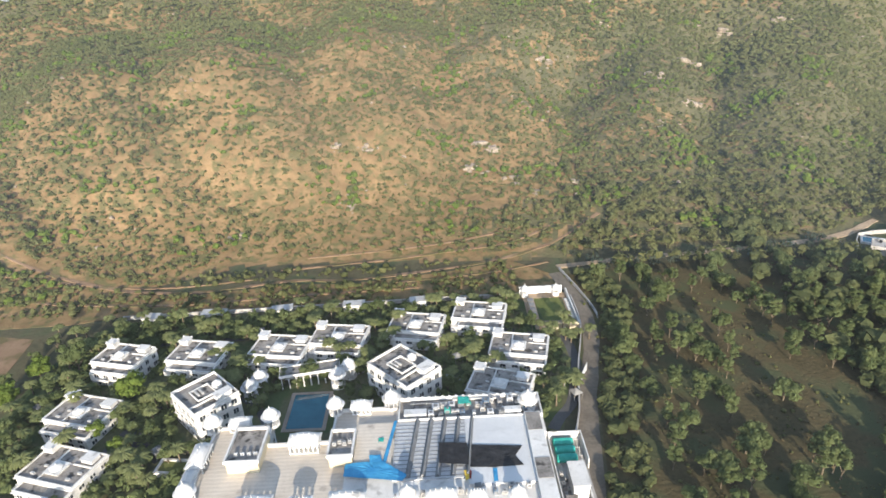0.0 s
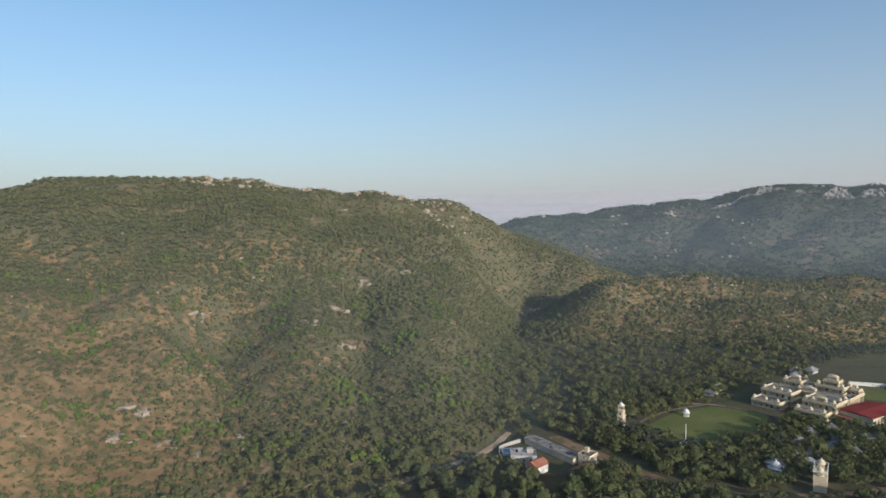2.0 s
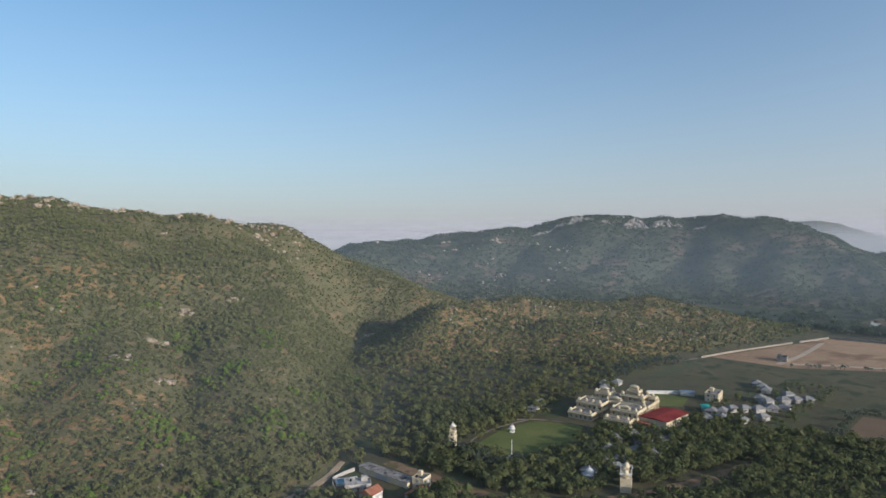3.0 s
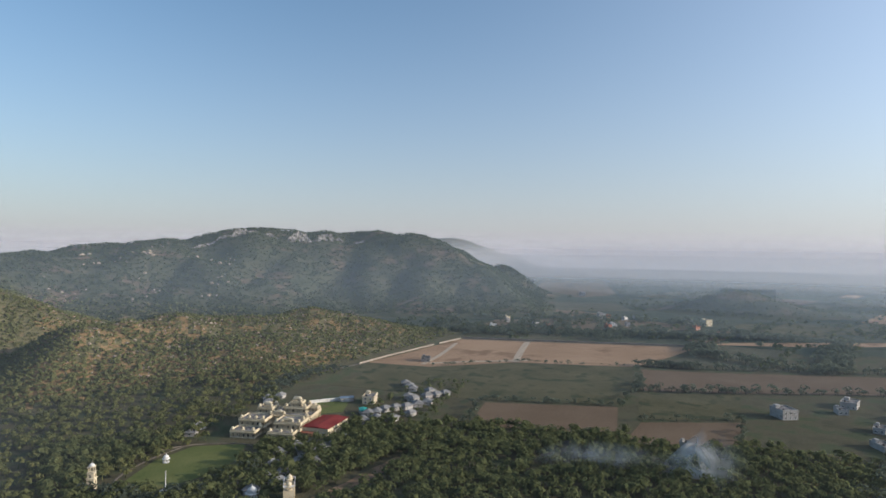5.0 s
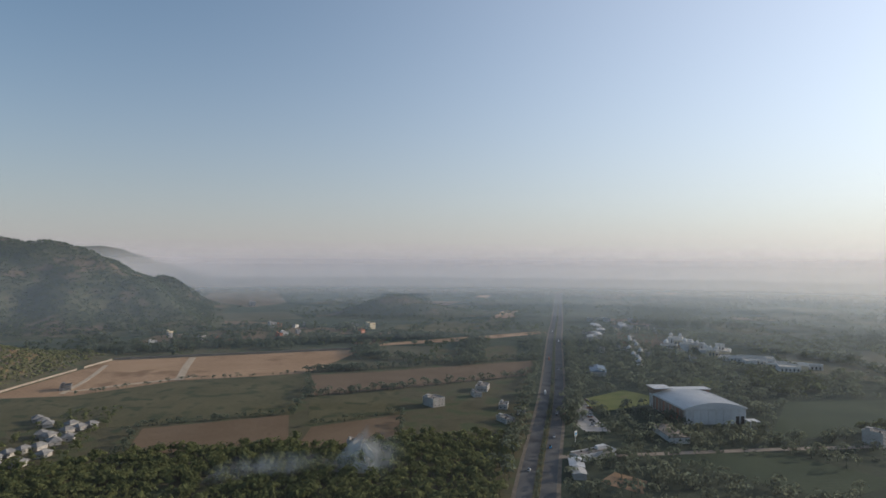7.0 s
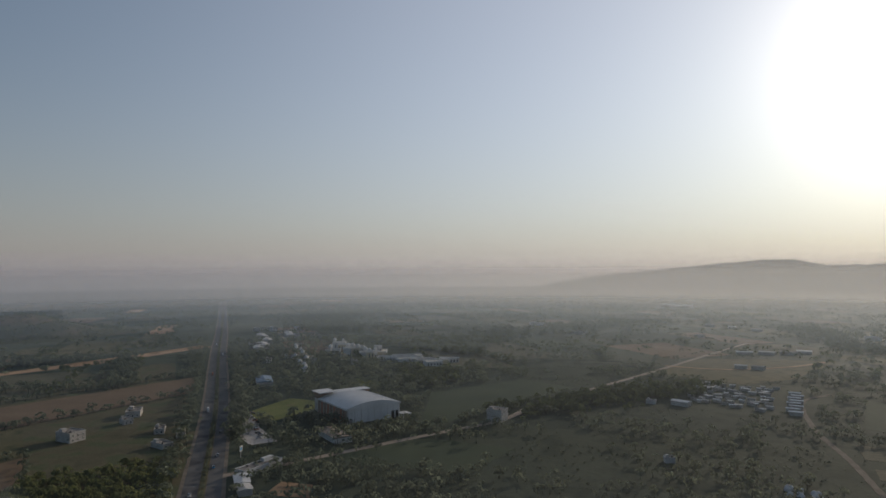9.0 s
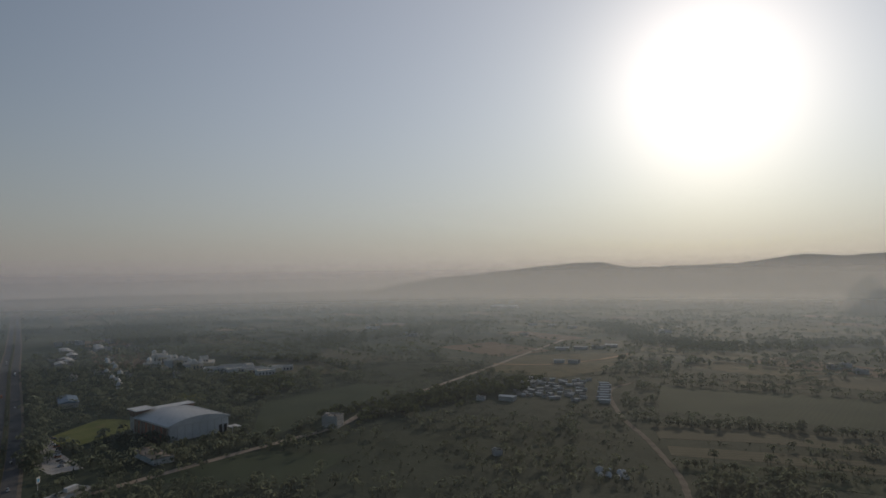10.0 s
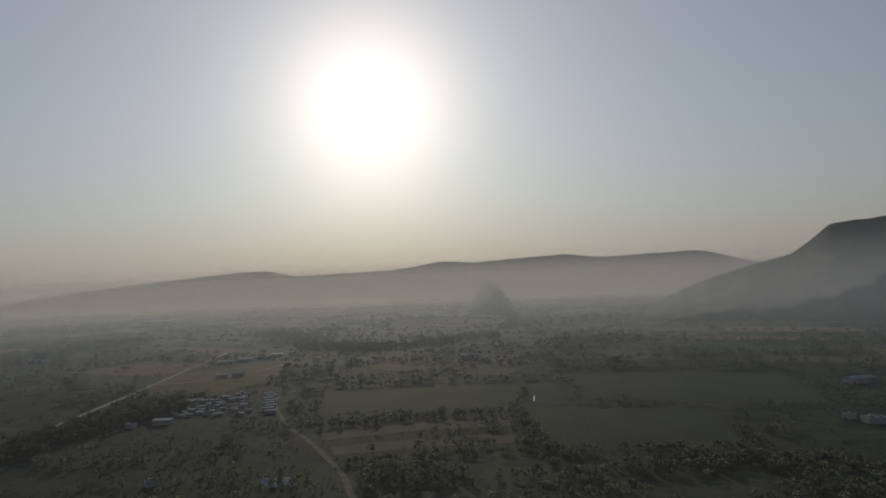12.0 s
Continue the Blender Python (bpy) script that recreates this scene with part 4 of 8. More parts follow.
def bangla(parent, x, y, z, length, width, turn=0.0, arches=4, mat=None, high=2.0):
    """A long kiosk with a drooping vaulted roof, a row of arches and finials along its ridge."""
    mat = mat or PLASTER
    key = f"{length:.1f}{width:.1f}{arches}{mat.name}{high}"

    step = (length - 0.4) / arches

    def arch_bm():
        bm = boxes((-length / 2, length / 2, -width / 2, width / 2, high, high + 0.3), (-length / 2 - 0.4, length / 2 + 0.4, -width / 2 - 0.4, width / 2 + 0.4, high + 0.3, high + 0.42))
        for k in range(arches):
            px = -length / 2 + 0.2 + step * k
            for py in (-width / 2 + 0.2, width / 2 - 0.2):
                box(bm, px + 0.16, px + 0.42, py - 0.1, py + 0.1, high * 0.72, high)
                box(bm, px + step - 0.42, px + step - 0.16, py - 0.1, py + 0.1, high * 0.72, high)
        return bm

    def roof_bm():
        bm = bmesh.new()
        n, m = 10, 8
        grid = []
        for i in range(n + 1):
            u = i / n * 2 - 1
            row = []
            for j in range(m + 1):
                a = math.pi * j / m
                row.append(bm.verts.new((u * length / 2 * 1.04, -math.cos(a) * width / 2 * 1.06, high + 0.42 + math.sin(a) * width * 0.42 * (1 - 0.42 * u * u) - 0.18 * u * u)))
            grid.append(row)
        for i in range(n):
            for j in range(m):
                bm.faces.new((grid[i][j], grid[i + 1][j], grid[i + 1][j + 1], grid[i][j + 1]))
        bm.faces.new(grid[0])
        bm.faces.new(grid[-1][::-1])
        bmesh.ops.recalc_face_normals(bm, faces=bm.faces)
        return bm

    ob = new("vaulted_pavilion", shared("vaulted|" + key, lambda: boxes((-length / 2, length / 2, -width / 2, width / 2, 0, 0.4)), mat))
    ob.parent, ob.matrix_basis = parent, pose(x, y, z, 0, 0, turn)
    beam = new("arcade_beam", shared("beam|" + key, arch_bm, mat))
    beam.parent = ob
    for k in range(arches + 1):
        for py in (-width / 2 + 0.2, width / 2 - 0.2):
            column = new("column", shared(f"column|{high}{mat.name}", lambda: boxes((-0.16, 0.16, -0.16, 0.16, 0.4, high)), mat))
            column.parent, column.matrix_basis = ob, pose(-length / 2 + 0.2 + step * k, py, 0)
    roof = new("curved_roof", shared("curved|" + key, roof_bm, mat))
    roof.parent = ob
    for k in range(5):
        u = k / 4 * 1.5 - 0.75
        tip = new("finial", shared("ridge_finial", lambda: lathe(bmesh.new(), [(p * 1.1, q * 1.0) for p, q in SPIKE], n=6), PLASTER))
        tip.parent, tip.matrix_basis = ob, pose(u * length / 2, 0, high + 0.42 + width * 0.42 * (1 - 0.42 * u * u) - 0.18 * u * u - 0.05)
    return ob


# ---------------------------------------------------------------- the resort's villas
def make_villa(label):
    """Two storeys, 15 by 13 m, with set-back roof terraces, a domed lantern and a corner turret."""
    v = thing("villa", pose(0, 0, 0), label, "villa", "resort villas")
    part("wall", boxes((-7.5, 7.5, -3.5, 6.5, 0, 7.4), (-5.2, 7.5, -6.5, -3.5, 0, 6.2), (-7.5, -5.2, -5.2, -3.5, 0, 3.6)), PLASTER, v)
    bm = parapet_bm(bmesh.new(), -7.5, 7.5, -3.5, 6.5, 7.4, 0.75)
    part("parapet", parapet_bm(bmesh.new(), -5.2, 7.5, -6.5, -3.5, 6.2, 0.7), PLASTER, v)
    part("parapet", bm, PLASTER, v)
    part("roof_divider", boxes((-2.2, -1.9, -3.2, 6.2, 7.4, 7.9)), PLASTER, v)
    part("roof_divider", boxes((2.4, 7.2, 2.2, 2.5, 7.4, 8.0)), PLASTER, v)
    part("roof_deck", boxes((-7.2, -2.2, -3.2, 6.2, 7.38, 7.46), (-1.9, 7.2, -3.2, 2.2, 7.38, 7.46), (-1.9, 7.2, 2.5, 6.2, 7.38, 7.46), (-4.9, 7.2, -6.2, -3.8, 6.18, 6.26)), ROOF_GREY, v, "stained grey roof deck")
    part("cornice", parapet_bm(bmesh.new(), -7.8, 7.8, -3.82, 6.8, 6.9, 0.2, 0.3), PLASTER, v)
    part("cornice", boxes((-5.5, 7.8, -6.8, -6.5, 5.7, 5.9)), PLASTER, v)
    part("string_course", boxes((-7.8, -5.2, -3.9, -3.5, 3.5, 3.65)), PLASTER, v)
    bm = boxes((-1.6, 1.6, -1.3, 1.9, 7.4, 8.6), (-1.9, 1.9, -1.6, 2.2, 8.6, 8.75))
    part("lantern", bm, PLASTER, v)
    lamp = lathe(bmesh.new(), [(p * 1.35, 8.75 + q * 1.25) for p, q in DOME], 0, 0.3, n=16, lobes=1)
    lathe(lamp, [(p, 10.3 + q) for p, q in SPIKE], 0, 0.3, n=6)
    part("roof_dome", lamp, PLASTER, v)
    bm = boxes((-7.4, -4.9, 3.9, 6.4, 7.4, 9.9), (-7.65, -4.65, 3.65, 6.65, 9.9, 10.1))
    for x, y in ((-7.4, 3.9), (-5.1, 3.9), (-7.4, 6.2), (-5.1, 6.2)):
        box(bm, x, x + 0.25, y, y + 0.25, 10.1, 10.8)
    part("turret", bm, PLASTER, v)
    bm = boxes((3.6, 6.4, 3.2, 5.6, 7.4, 9.3), (3.4, 6.6, 3.0, 5.8, 9.3, 9.45))
    part("stair_head", bm, PLASTER, v)
    for x, y in ((-4.4, -1.8), (-3.2, 0.6), (4.6, -1.6), (5.8, 0.4), (2.9, 4.4)):
        part("air_conditioner", boxes((x - 0.5, x + 0.5, y - 0.25, y + 0.25, 7.46, 8.2), (x - 0.38, x + 0.38, y - 0.28, y - 0.25, 7.6, 8.1)), METAL_GREY, v, "grey outdoor air conditioner")
    bm = boxes((-3.0, 1.0, -7.7, -6.5, 2.9, 3.1), (-3.0, 1.0, -7.7, -7.6, 3.1, 4.0), (-3.0, -2.9, -7.6, -6.5, 3.1, 4.0), (0.9, 1.0, -7.6, -6.5, 3.1, 4.0), (-2.9, -2.6, -7.6, -7.3, 0, 2.9), (0.6, 0.9, -7.6, -7.3, 0, 2.9))
    part("balcony", bm, PLASTER, v)
    facade(v, -5.0, -6.5, 7.4, -6.5, 3.5, 4, 1.5, 1.9, arched=True)
    facade(v, -5.0, -6.5, 7.4, -6.5, 0.4, 4, 1.6, 2.1, arched=True)
    facade(v, 7.5, -6.0, 7.5, 6.2, 4.0, 4, 1.4, 1.8)
    facade(v, 7.5, -6.0, 7.5, 6.2, 0.6, 4, 1.4, 1.9)
    facade(v, -7.5, 6.2, -7.5, -3.2, 4.0, 3, 1.4, 1.8)
    facade(v, 7.2, 6.5, -7.2, 6.5, 4.0, 4, 1.4, 1.8)
    return v


VILLA_LABEL = "two-storey white plaster villa with stained flat roof"
VILLAS = [(-106.9, 170.9, -14), (-82.5, 172.3, -11), (-55.9, 173.6, -10), (-36.9, 178.4, -9), (-10.8, 183.8, -12), (11.5, 189.6, -12), (22.8, 167.8, -13), (14.6, 148.5, -19), (-107.4, 144.8, -16), (-102, 122.7, -17)]
VILLA_SIZE = Matrix.Diagonal((1.1, 1.1, 0.78, 1))
first_villa = make_villa(VILLA_LABEL)
for k, (x, y, turn) in enumerate(VILLAS):
    if k == 0:
        first_villa.matrix_basis = pose(x, y, 0, 0, 0, turn) @ VILLA_SIZE
    else:
        copy_thing(first_villa, pose(x, y, 0, 0, 0, turn) @ VILLA_SIZE)


def make_lodge(x, y, turn, lx, ly, label):
    """A three-storey guest block with courtyards sunk into its roof."""
    v = thing("guest_block", pose(x, y, 0, 0, 0, turn) @ Matrix.Diagonal((1, 1, 0.86, 1)), label, "guest block", "guest blocks")
    a, b = lx / 2, ly / 2
    part("wall", boxes((-a, a, -b, b, 0, 11), (-a - 1.6, -a, -b + 1, b - 3, 0, 7.4)), PLASTER, v)
    bm = parapet_bm(bmesh.new(), -a, a, -b, b, 11, 1.0)
    part("parapet", bm, PLASTER, v)
    part("court_wall", parapet_bm(bmesh.new(), -a * 0.5, a * 0.3, -b * 0.45, b * 0.4, 11, 0.7, 0.25), PLASTER, v)
    part("roof_divider", boxes((a * 0.45, a * 0.5, -b + 0.3, b - 0.3, 11, 11.6)), PLASTER, v)
    part("parapet", parapet_bm(bmesh.new(), -a - 1.6, -a, -b + 1, b - 3, 7.4, 0.8, 0.2), PLASTER, v)
    part("roof_deck", boxes((-a + 0.3, a - 0.3, -b + 0.3, b - 0.3, 10.98, 11.06)), ROOF_GREY, v, "stained grey roof deck")
    part("cornice", boxes((-a - 0.3, a + 0.3, -b - 0.3, -b, 10.4, 10.6), (-a - 0.3, a + 0.3, b, b + 0.3, 10.4, 10.6), (-a - 0.3, -a, -b, b, 10.4, 10.6), (a, a + 0.3, -b, b, 10.4, 10.6),
                          (-a - 0.3, a + 0.3, -b - 0.3, -b, 7.2, 7.35), (-a - 0.3, a + 0.3, -b - 0.3, -b, 3.7, 3.85)), PLASTER, v)
    part("stair_head", boxes((a * 0.55, a * 0.9, b * 0.1, b * 0.75, 11, 13.2), (a * 0.53, a * 0.93, b * 0.06, b * 0.8, 13.2, 13.35)), PLASTER, v)
    dome = lathe(bmesh.new(), [(1.5, 11), (1.5, 11.9)] + [(p * 1.35, 11.9 + q * 1.2) for p, q in DOME], -a * 0.1, b * 0.62, n=16, lobes=1)
    part("roof_dome", dome, PLASTER, v)
    for k in range(6):
        px, py = -a * 0.35 + 1.0 * (k % 3), -b * 0.25 + 1.3 * (k // 3)
        part("air_conditioner", boxes((px - 0.4, px + 0.4, py - 0.25, py + 0.25, 11.06, 11.8)), METAL_GREY, v, "grey outdoor air conditioner")
    for z in (0.5, 4.2, 7.9):
        facade(v, -a + 0.4, -b, a - 0.4, -b, z, 5, 1.7, 2.1, arched=True)
        facade(v, a, -b + 0.4, a, b - 0.4, z, 4, 1.6, 2.0)
        facade(v, -a, b - 0.4, -a, -b + 0.4, z, 3, 1.5, 2.0)
    return v


make_lodge(-13.4, 153.6, -46, 18, 13.5, "white three-storey guest block with sunken roof court")
make_lodge(-70, 145, -45, 14.5, 13.5, "white three-storey guest block with arched windows")


# ---------------------------------------------------------------- the palace below the camera
def make_palace():
    p = thing("palace", pose(0, 0, 0), "white palace hotel with domed roof pavilions and terraces", "palace")
    part("wall", boxes((-62, -26, 92, 123, 0, 9.0), (-62, -47, 123, 130, 0, 9.0), (-31, -14, 123, 135, 0, 9.0), (-26, 23, 92, 123, 0, 9.4), (-14, 24, 123, 137.5, 0, 9.4)), PLASTER, p)
    part("terrace_floor", boxes((-61.4, -26, 93, 122.6, 9.0, 9.06), (-61.4, -47.6, 122.6, 129.4, 9.0, 9.06), (-30.4, -14.6, 122.6, 134.4, 9.0, 9.06)), TERRACE, p, "pale striped terrace floor")
    bm = bmesh.new()
    box(bm, -62, -61.4, 92, 130, 9, 9.9)
    box(bm, -61.4, -47, 129.4, 130, 9, 9.9)
    box(bm, -47.6, -47, 123, 129.4, 9, 9.9)
    box(bm, -47, -31, 122.4, 123, 9, 9.9)
    box(bm, -31, -30.4, 123, 135, 9, 9.9)
    box(bm, -30.4, -14.6, 134.4, 135, 9, 9.9)
    part("parapet", bm, PLASTER, p)
    bm = parapet_bm(bmesh.new(), -14, 24, 128.6, 137.5, 9.4, 1.1, 0.4)
    for k in range(20):
        box(bm, -13.6 + 1.86 * k, -12.9 + 1.86 * k, 137.1, 137.5, 10.5, 10.8)
    part("parapet", bm, PLASTER, p)
    part("service_deck", boxes((-13.6, 23.6, 129, 137.1, 9.4, 9.5)), ROOF_GREY, p, "stained grey service roof")
    # rooms standing on the terrace
    for x0, x1, y0, y1 in ((-54.6, -46.8, 114, 125.4), (-30, -24.4, 114.4, 123)):
        room = part("roof_room", boxes((x0, x1, y0, y1, 9.06, 12.3)), CREAM, p, "cream walled roof room")
        part("parapet", parapet_bm(bmesh.new(), x0 - 0.4, x1 + 0.4, y0 - 0.4, y1 + 0.4, 12.3, 0.9, 0.5), PLASTER, room)
        part("roof_deck", boxes((x0, x1, y0, y1, 12.3, 12.38)), ROOF_GREY, room)
    # kiosks
    for x, y, r in ((-62.5, 129.5, 1.9), (-47.6, 131, 1.9), (-31, 134.6, 1.8), (-16, 136, 1.9), (20.5, 132.5, 2.0), (-61.5, 106, 1.9), (-10.5, 102, 1.9), (14, 101, 1.7)):
        chhatri(p, x, y, 9.0, r, base=0.9)
    bangla(p, -55.5, 130, 9.0, 5.2, 3.0, 4, 4)
    bangla(p, -24, 134.5, 9.0, 5.2, 3.0, -2, 4)
    bangla(p, -37, 121.5, 9.0, 7.4, 4.2, 0, 6, high=2.4)
    for x, w in ((-45, 7.6), (-34.5, 4.6), (-24, 8.0), (-3, 6.6), (5, 3.6)):
        bangla(p, x, 102, 9.0, w, w * 0.52, 0, 5 if w > 5 else 3, high=2.3)
    bangla(p, -62.3, 118, 8.6, 7.6, 3.8, 90, 5, high=2.4)
    bangla(p, -62.6, 111.4, 8.6, 4.2, 2.8, 90, 3)
    # the covered court: gable trusses over translucent strips
    part("court_roof", boxes((-14.5, 3.4, 108.6, 129.4, 9.4, 9.9)), COURT_GLASS, p, "translucent pale roof strips")
    part("court_roof", boxes((3.4, 19, 106, 129, 9.4, 10.2)), METAL_WHITE, p, "plain white sheet roof")
    for k in range(15):
        part("rafter", boxes((-14.6, 3.3, 109.2 + 1.36 * k, 109.32 + 1.36 * k, 9.9, 10.0)), DARK_METAL, p)
    for k in range(5):
        x = -11.6 + 3.55 * k
        bm = bmesh.new()
        vs = [bm.verts.new(q) for q in ((x, 109, 9.92), (x + 1.3, 109, 9.92), (x + 0.65, 109, 11.0), (x + 2.2, 129, 9.92), (x + 3.5, 129, 9.92), (x + 2.85, 129, 11.0))]
        for f in ((0, 1, 2), (5, 4, 3), (0, 3, 4, 1), (1, 4, 5, 2), (2, 5, 3, 0)):
            bm.faces.new([vs[i] for i in f])
        part("ridge_louvre", bm, DARK_METAL, p, "grey louvred ridge ventilator")
    part("east_wing", boxes((19, 23, 92, 128.6, 9.4, 11.4)), PLASTER, p)
    for y0, y1 in ((121.6, 128.2), (105.6, 112.0)):
        part("roof_deck", boxes((19.2, 22.8, y0, y1, 11.4, 11.5)), ROOF_GREY, p, "stained grey roof deck")
    part("sheet_roof", boxes((-24.2, -15, 112, 128, 9.06, 10.3)), TERRACE, p, "flat pale canvas sheet roof")
    facade(p, -47, 129.5, -47, 123.4, 4.6, 2, 1.6, 2.4, arched=True)
    facade(p, -31, 123.4, -31, 134.6, 4.6, 3, 1.6, 2.4, arched=True)
    facade(p, 23, 94, 23, 128, 5.0, 9, 1.4, 2.0)
    facade(p, -62, 128, -62, 94, 5.0, 9, 1.6, 2.4, arched=True)
    return p


make_palace()


def loose(name, bm, mat, label, category, m=None, group=""):
    ob = new(name, mesh_of(name, bm, mat))
    ob.matrix_basis = m or pose(0, 0, 0)
    return tagged(ob, label, category, group)


def draped_sheet(name, poly, z, mat, label, sag=0.12, thick=0.05):
    """A loose sheet with creases: a triangulated fan of its outline with ripples."""
    bm = bmesh.new()
    cx, cy = sum(p[0] for p in poly) / len(poly), sum(p[1] for p in poly) / len(poly)
    rings = []
    for s in (1.0, 0.75, 0.5, 0.25):
        ring = []
        for k in range(len(poly) * 4):
            (x0, y0), (x1, y1) = poly[k // 4], poly[(k // 4 + 1) % len(poly)]
            u = (k % 4) / 4
            x, y = x0 + (x1 - x0) * u, y0 + (y1 - y0) * u
            ring.append(bm.verts.new((cx + (x - cx) * s, cy + (y - cy) * s, z + sag * random.uniform(0, 1))))
        rings.append(ring)
    n = len(rings[0])
    for a, b in zip(rings, rings[1:]):
        for k in range(n):
            bm.faces.new((a[k], a[(k + 1) % n], b[(k + 1) % n], b[k]))
    bm.faces.new(rings[-1])
    out = bmesh.ops.extrude_face_region(bm, geom=list(bm.faces))
    bmesh.ops.translate(bm, verts=[v for v in out["geom"] if isinstance(v, bmesh.types.BMVert)], vec=(0, 0, thick))
    bmesh.ops.recalc_face_normals(bm, faces=bm.faces)
    return loose(name, bm, mat, label, "tarpaulin")


draped_sheet("tarpaulin", [(-3.4, 119), (3.6, 118.4), (3.6, 111.2), (-3.4, 112)], 11.05, BLACK, "creased black plastic sheet over the court roof")
draped_sheet("tarpaulin", [(3.7, 118.6), (17, 117.4), (15, 114.2), (16.6, 111), (9, 110.8), (3.7, 111.2)], 10.25, BLACK, "creased black plastic sheet over the court roof")
draped_sheet("blue_sheet", [(-26, 113.6), (-22, 114.2), (-17, 114.2), (-11, 109.4), (-12, 107.6), (-26, 109.8)], 10.5, BLUE, "bright blue plastic sheet on the roof")
draped_sheet("blue_sheet", [(-20.4, 116), (-17.6, 116), (-17, 113.4), (-20, 113.4)], 10.85, BLUE, "folded blue plastic sheet on the roof")
draped_sheet("blue_sheet", [(-14.9, 128.5), (-14.1, 128.5), (-16.4, 112), (-17.4, 112)], 10.35, BLUE, "narrow blue strip along the roof edge")
draped_sheet("blue_sheet", [(9.2, 110.4), (10.2, 110.4), (10.1, 106.4), (9.1, 106.4)], 10.25, BLUE, "narrow blue strip on the white roof")
draped_sheet("yellow_cloth", [(2.3, 110.2), (3.6, 110.3), (3.4, 107.4), (2.7, 107.2)], 10.25, YELLOW_CLOTH, "crumpled yellow cloth on the white roof")
draped_sheet("red_cloth", [(3.65, 110.2), (4.2, 109.9), (3.9, 107.5), (3.5, 107.6)], 10.25, RED_ROOF, "crumpled red cloth on the white roof")
draped_sheet("teal_sheet", [(-18.6, 122.4), (-17.2, 122.4), (-17.2, 121.0), (-18.6, 121.0)], 10.35, TEAL, "small teal hatch cover on the sheet roof")
draped_sheet("teal_sheet", [(2, 136.6), (5, 136.6), (5, 133.8), (2, 133.8)], 10.6, TEAL, "teal tarpaulin between roof plant")


def roof_unit(x, y, z, w, d, h, mat, label, name="air_handler"):
    u = thing(name, pose(x, y, z, 0, 0, random.uniform(-6, 6)), label, "roof plant", "machines on the service roof")
    part("casing", boxes((-w / 2, w / 2, -d / 2, d / 2, 0.15, h), bevel=0.04), mat, u)
    part("skid", boxes((-w / 2 - 0.1, w / 2 + 0.1, -d / 2 - 0.05, d / 2 + 0.05, 0, 0.15)), METAL_GREY, u)
    r = min(w, d) * 0.3
    part("fan_cowl", lathe(bmesh.new(), [(r, h), (r, h + 0.14), (r * 0.9, h + 0.14), (r * 0.9, h + 0.05)], n=12), DARK_METAL, u, "dark fan grille")
    part("grille", boxes((-w * 0.38, w * 0.38, -d / 2 - 0.03, -d / 2, 0.3, h * 0.85)), DARK_METAL, u, "dark louvred intake")
    return u


def water_tank(x, y, z, r, length, mat, label, turn=0):
    t = thing("water_tank", pose(x, y, z, 0, 0, turn), label, "water tank", "tanks behind the palace")
    bm = lathe(bmesh.new(), [(r * 0.55, -length / 2), (r * 0.92, -length / 2 + 0.15), (r, -length / 2 + 0.4), (r, length / 2 - 0.4), (r * 0.92, length / 2 - 0.15), (r * 0.55, length / 2)], n=18)
    bmesh.ops.rotate(bm, verts=bm.verts, matrix=Matrix.Rotation(math.pi / 2, 3, "Y"))
    bmesh.ops.translate(bm, verts=bm.verts, vec=(0, 0, r + 0.3))
    part("vessel", bm, mat, t)
    part("saddle", boxes((-length * 0.3, -length * 0.3 + 0.3, -r * 0.8, r * 0.8, 0, r * 0.7), (length * 0.3 - 0.3, length * 0.3, -r * 0.8, r * 0.8, 0, r * 0.7)), CONCRETE, t)
    part("pipe", boxes((length / 2 - 0.3, length / 2 + 1.2, -0.08, 0.08, r * 1.8, r * 1.8 + 0.16), (length / 2 + 1.04, length / 2 + 1.2, -0.08, 0.08, 0, r * 1.8)), METAL_GREY, t)
    return t


for k in range(24):
    mat = (METAL_WHITE, METAL_GREY, CONCRETE, TEAL, METAL_WHITE, DARK_METAL, BLUE_FADED)[k * 5 % 7]
    x, y = (-5.5 + 2.3 * (k % 12) if k < 12 else -4 + 2.2 * (k % 12)) + random.uniform(-0.7, 0.7), (131.0 if k < 12 else 134.4) + random.uniform(-0.9, 0.9)
    roof_unit(x, y, 9.5, random.uniform(0.8, 2.1), random.uniform(0.8, 2.0), random.uniform(0.6, 1.9), mat, "boxy air conditioning machine on the service roof")
for x0, x1, y0, y1, z, mat, label in ((-12.5, -6.5, 130.2, 132.4, 1.3, METAL_WHITE, "long white insulated duct on the service roof"), (0.5, 13, 136.0, 136.7, 0.9, METAL_GREY, "grey pipe run along the parapet"), (13.5, 18.5, 129.9, 131.6, 1.5, METAL_WHITE, "long white insulated duct on the service roof"),
                                      (-11, -2, 135.2, 135.7, 0.7, DARK_METAL, "dark cable tray on the service roof")):
    duct = thing("duct", pose((x0 + x1) / 2, (y0 + y1) / 2, 9.5), label, "duct", "ducts on the service roof")
    w, d = (x1 - x0) / 2, (y1 - y0) / 2
    part("casing", boxes((-w, w, -d, d, 0.3, z), bevel=0.05), mat, duct)
    for px in (-w * 0.8, 0, w * 0.8):
        part("support", boxes((px - 0.08, px + 0.08, -d, d, 0, 0.3)), METAL_GREY, duct)
        part("flange", boxes((px - 0.05, px + 0.05, -d - 0.06, d + 0.06, 0.3, z + 0.06)), METAL_GREY, duct)
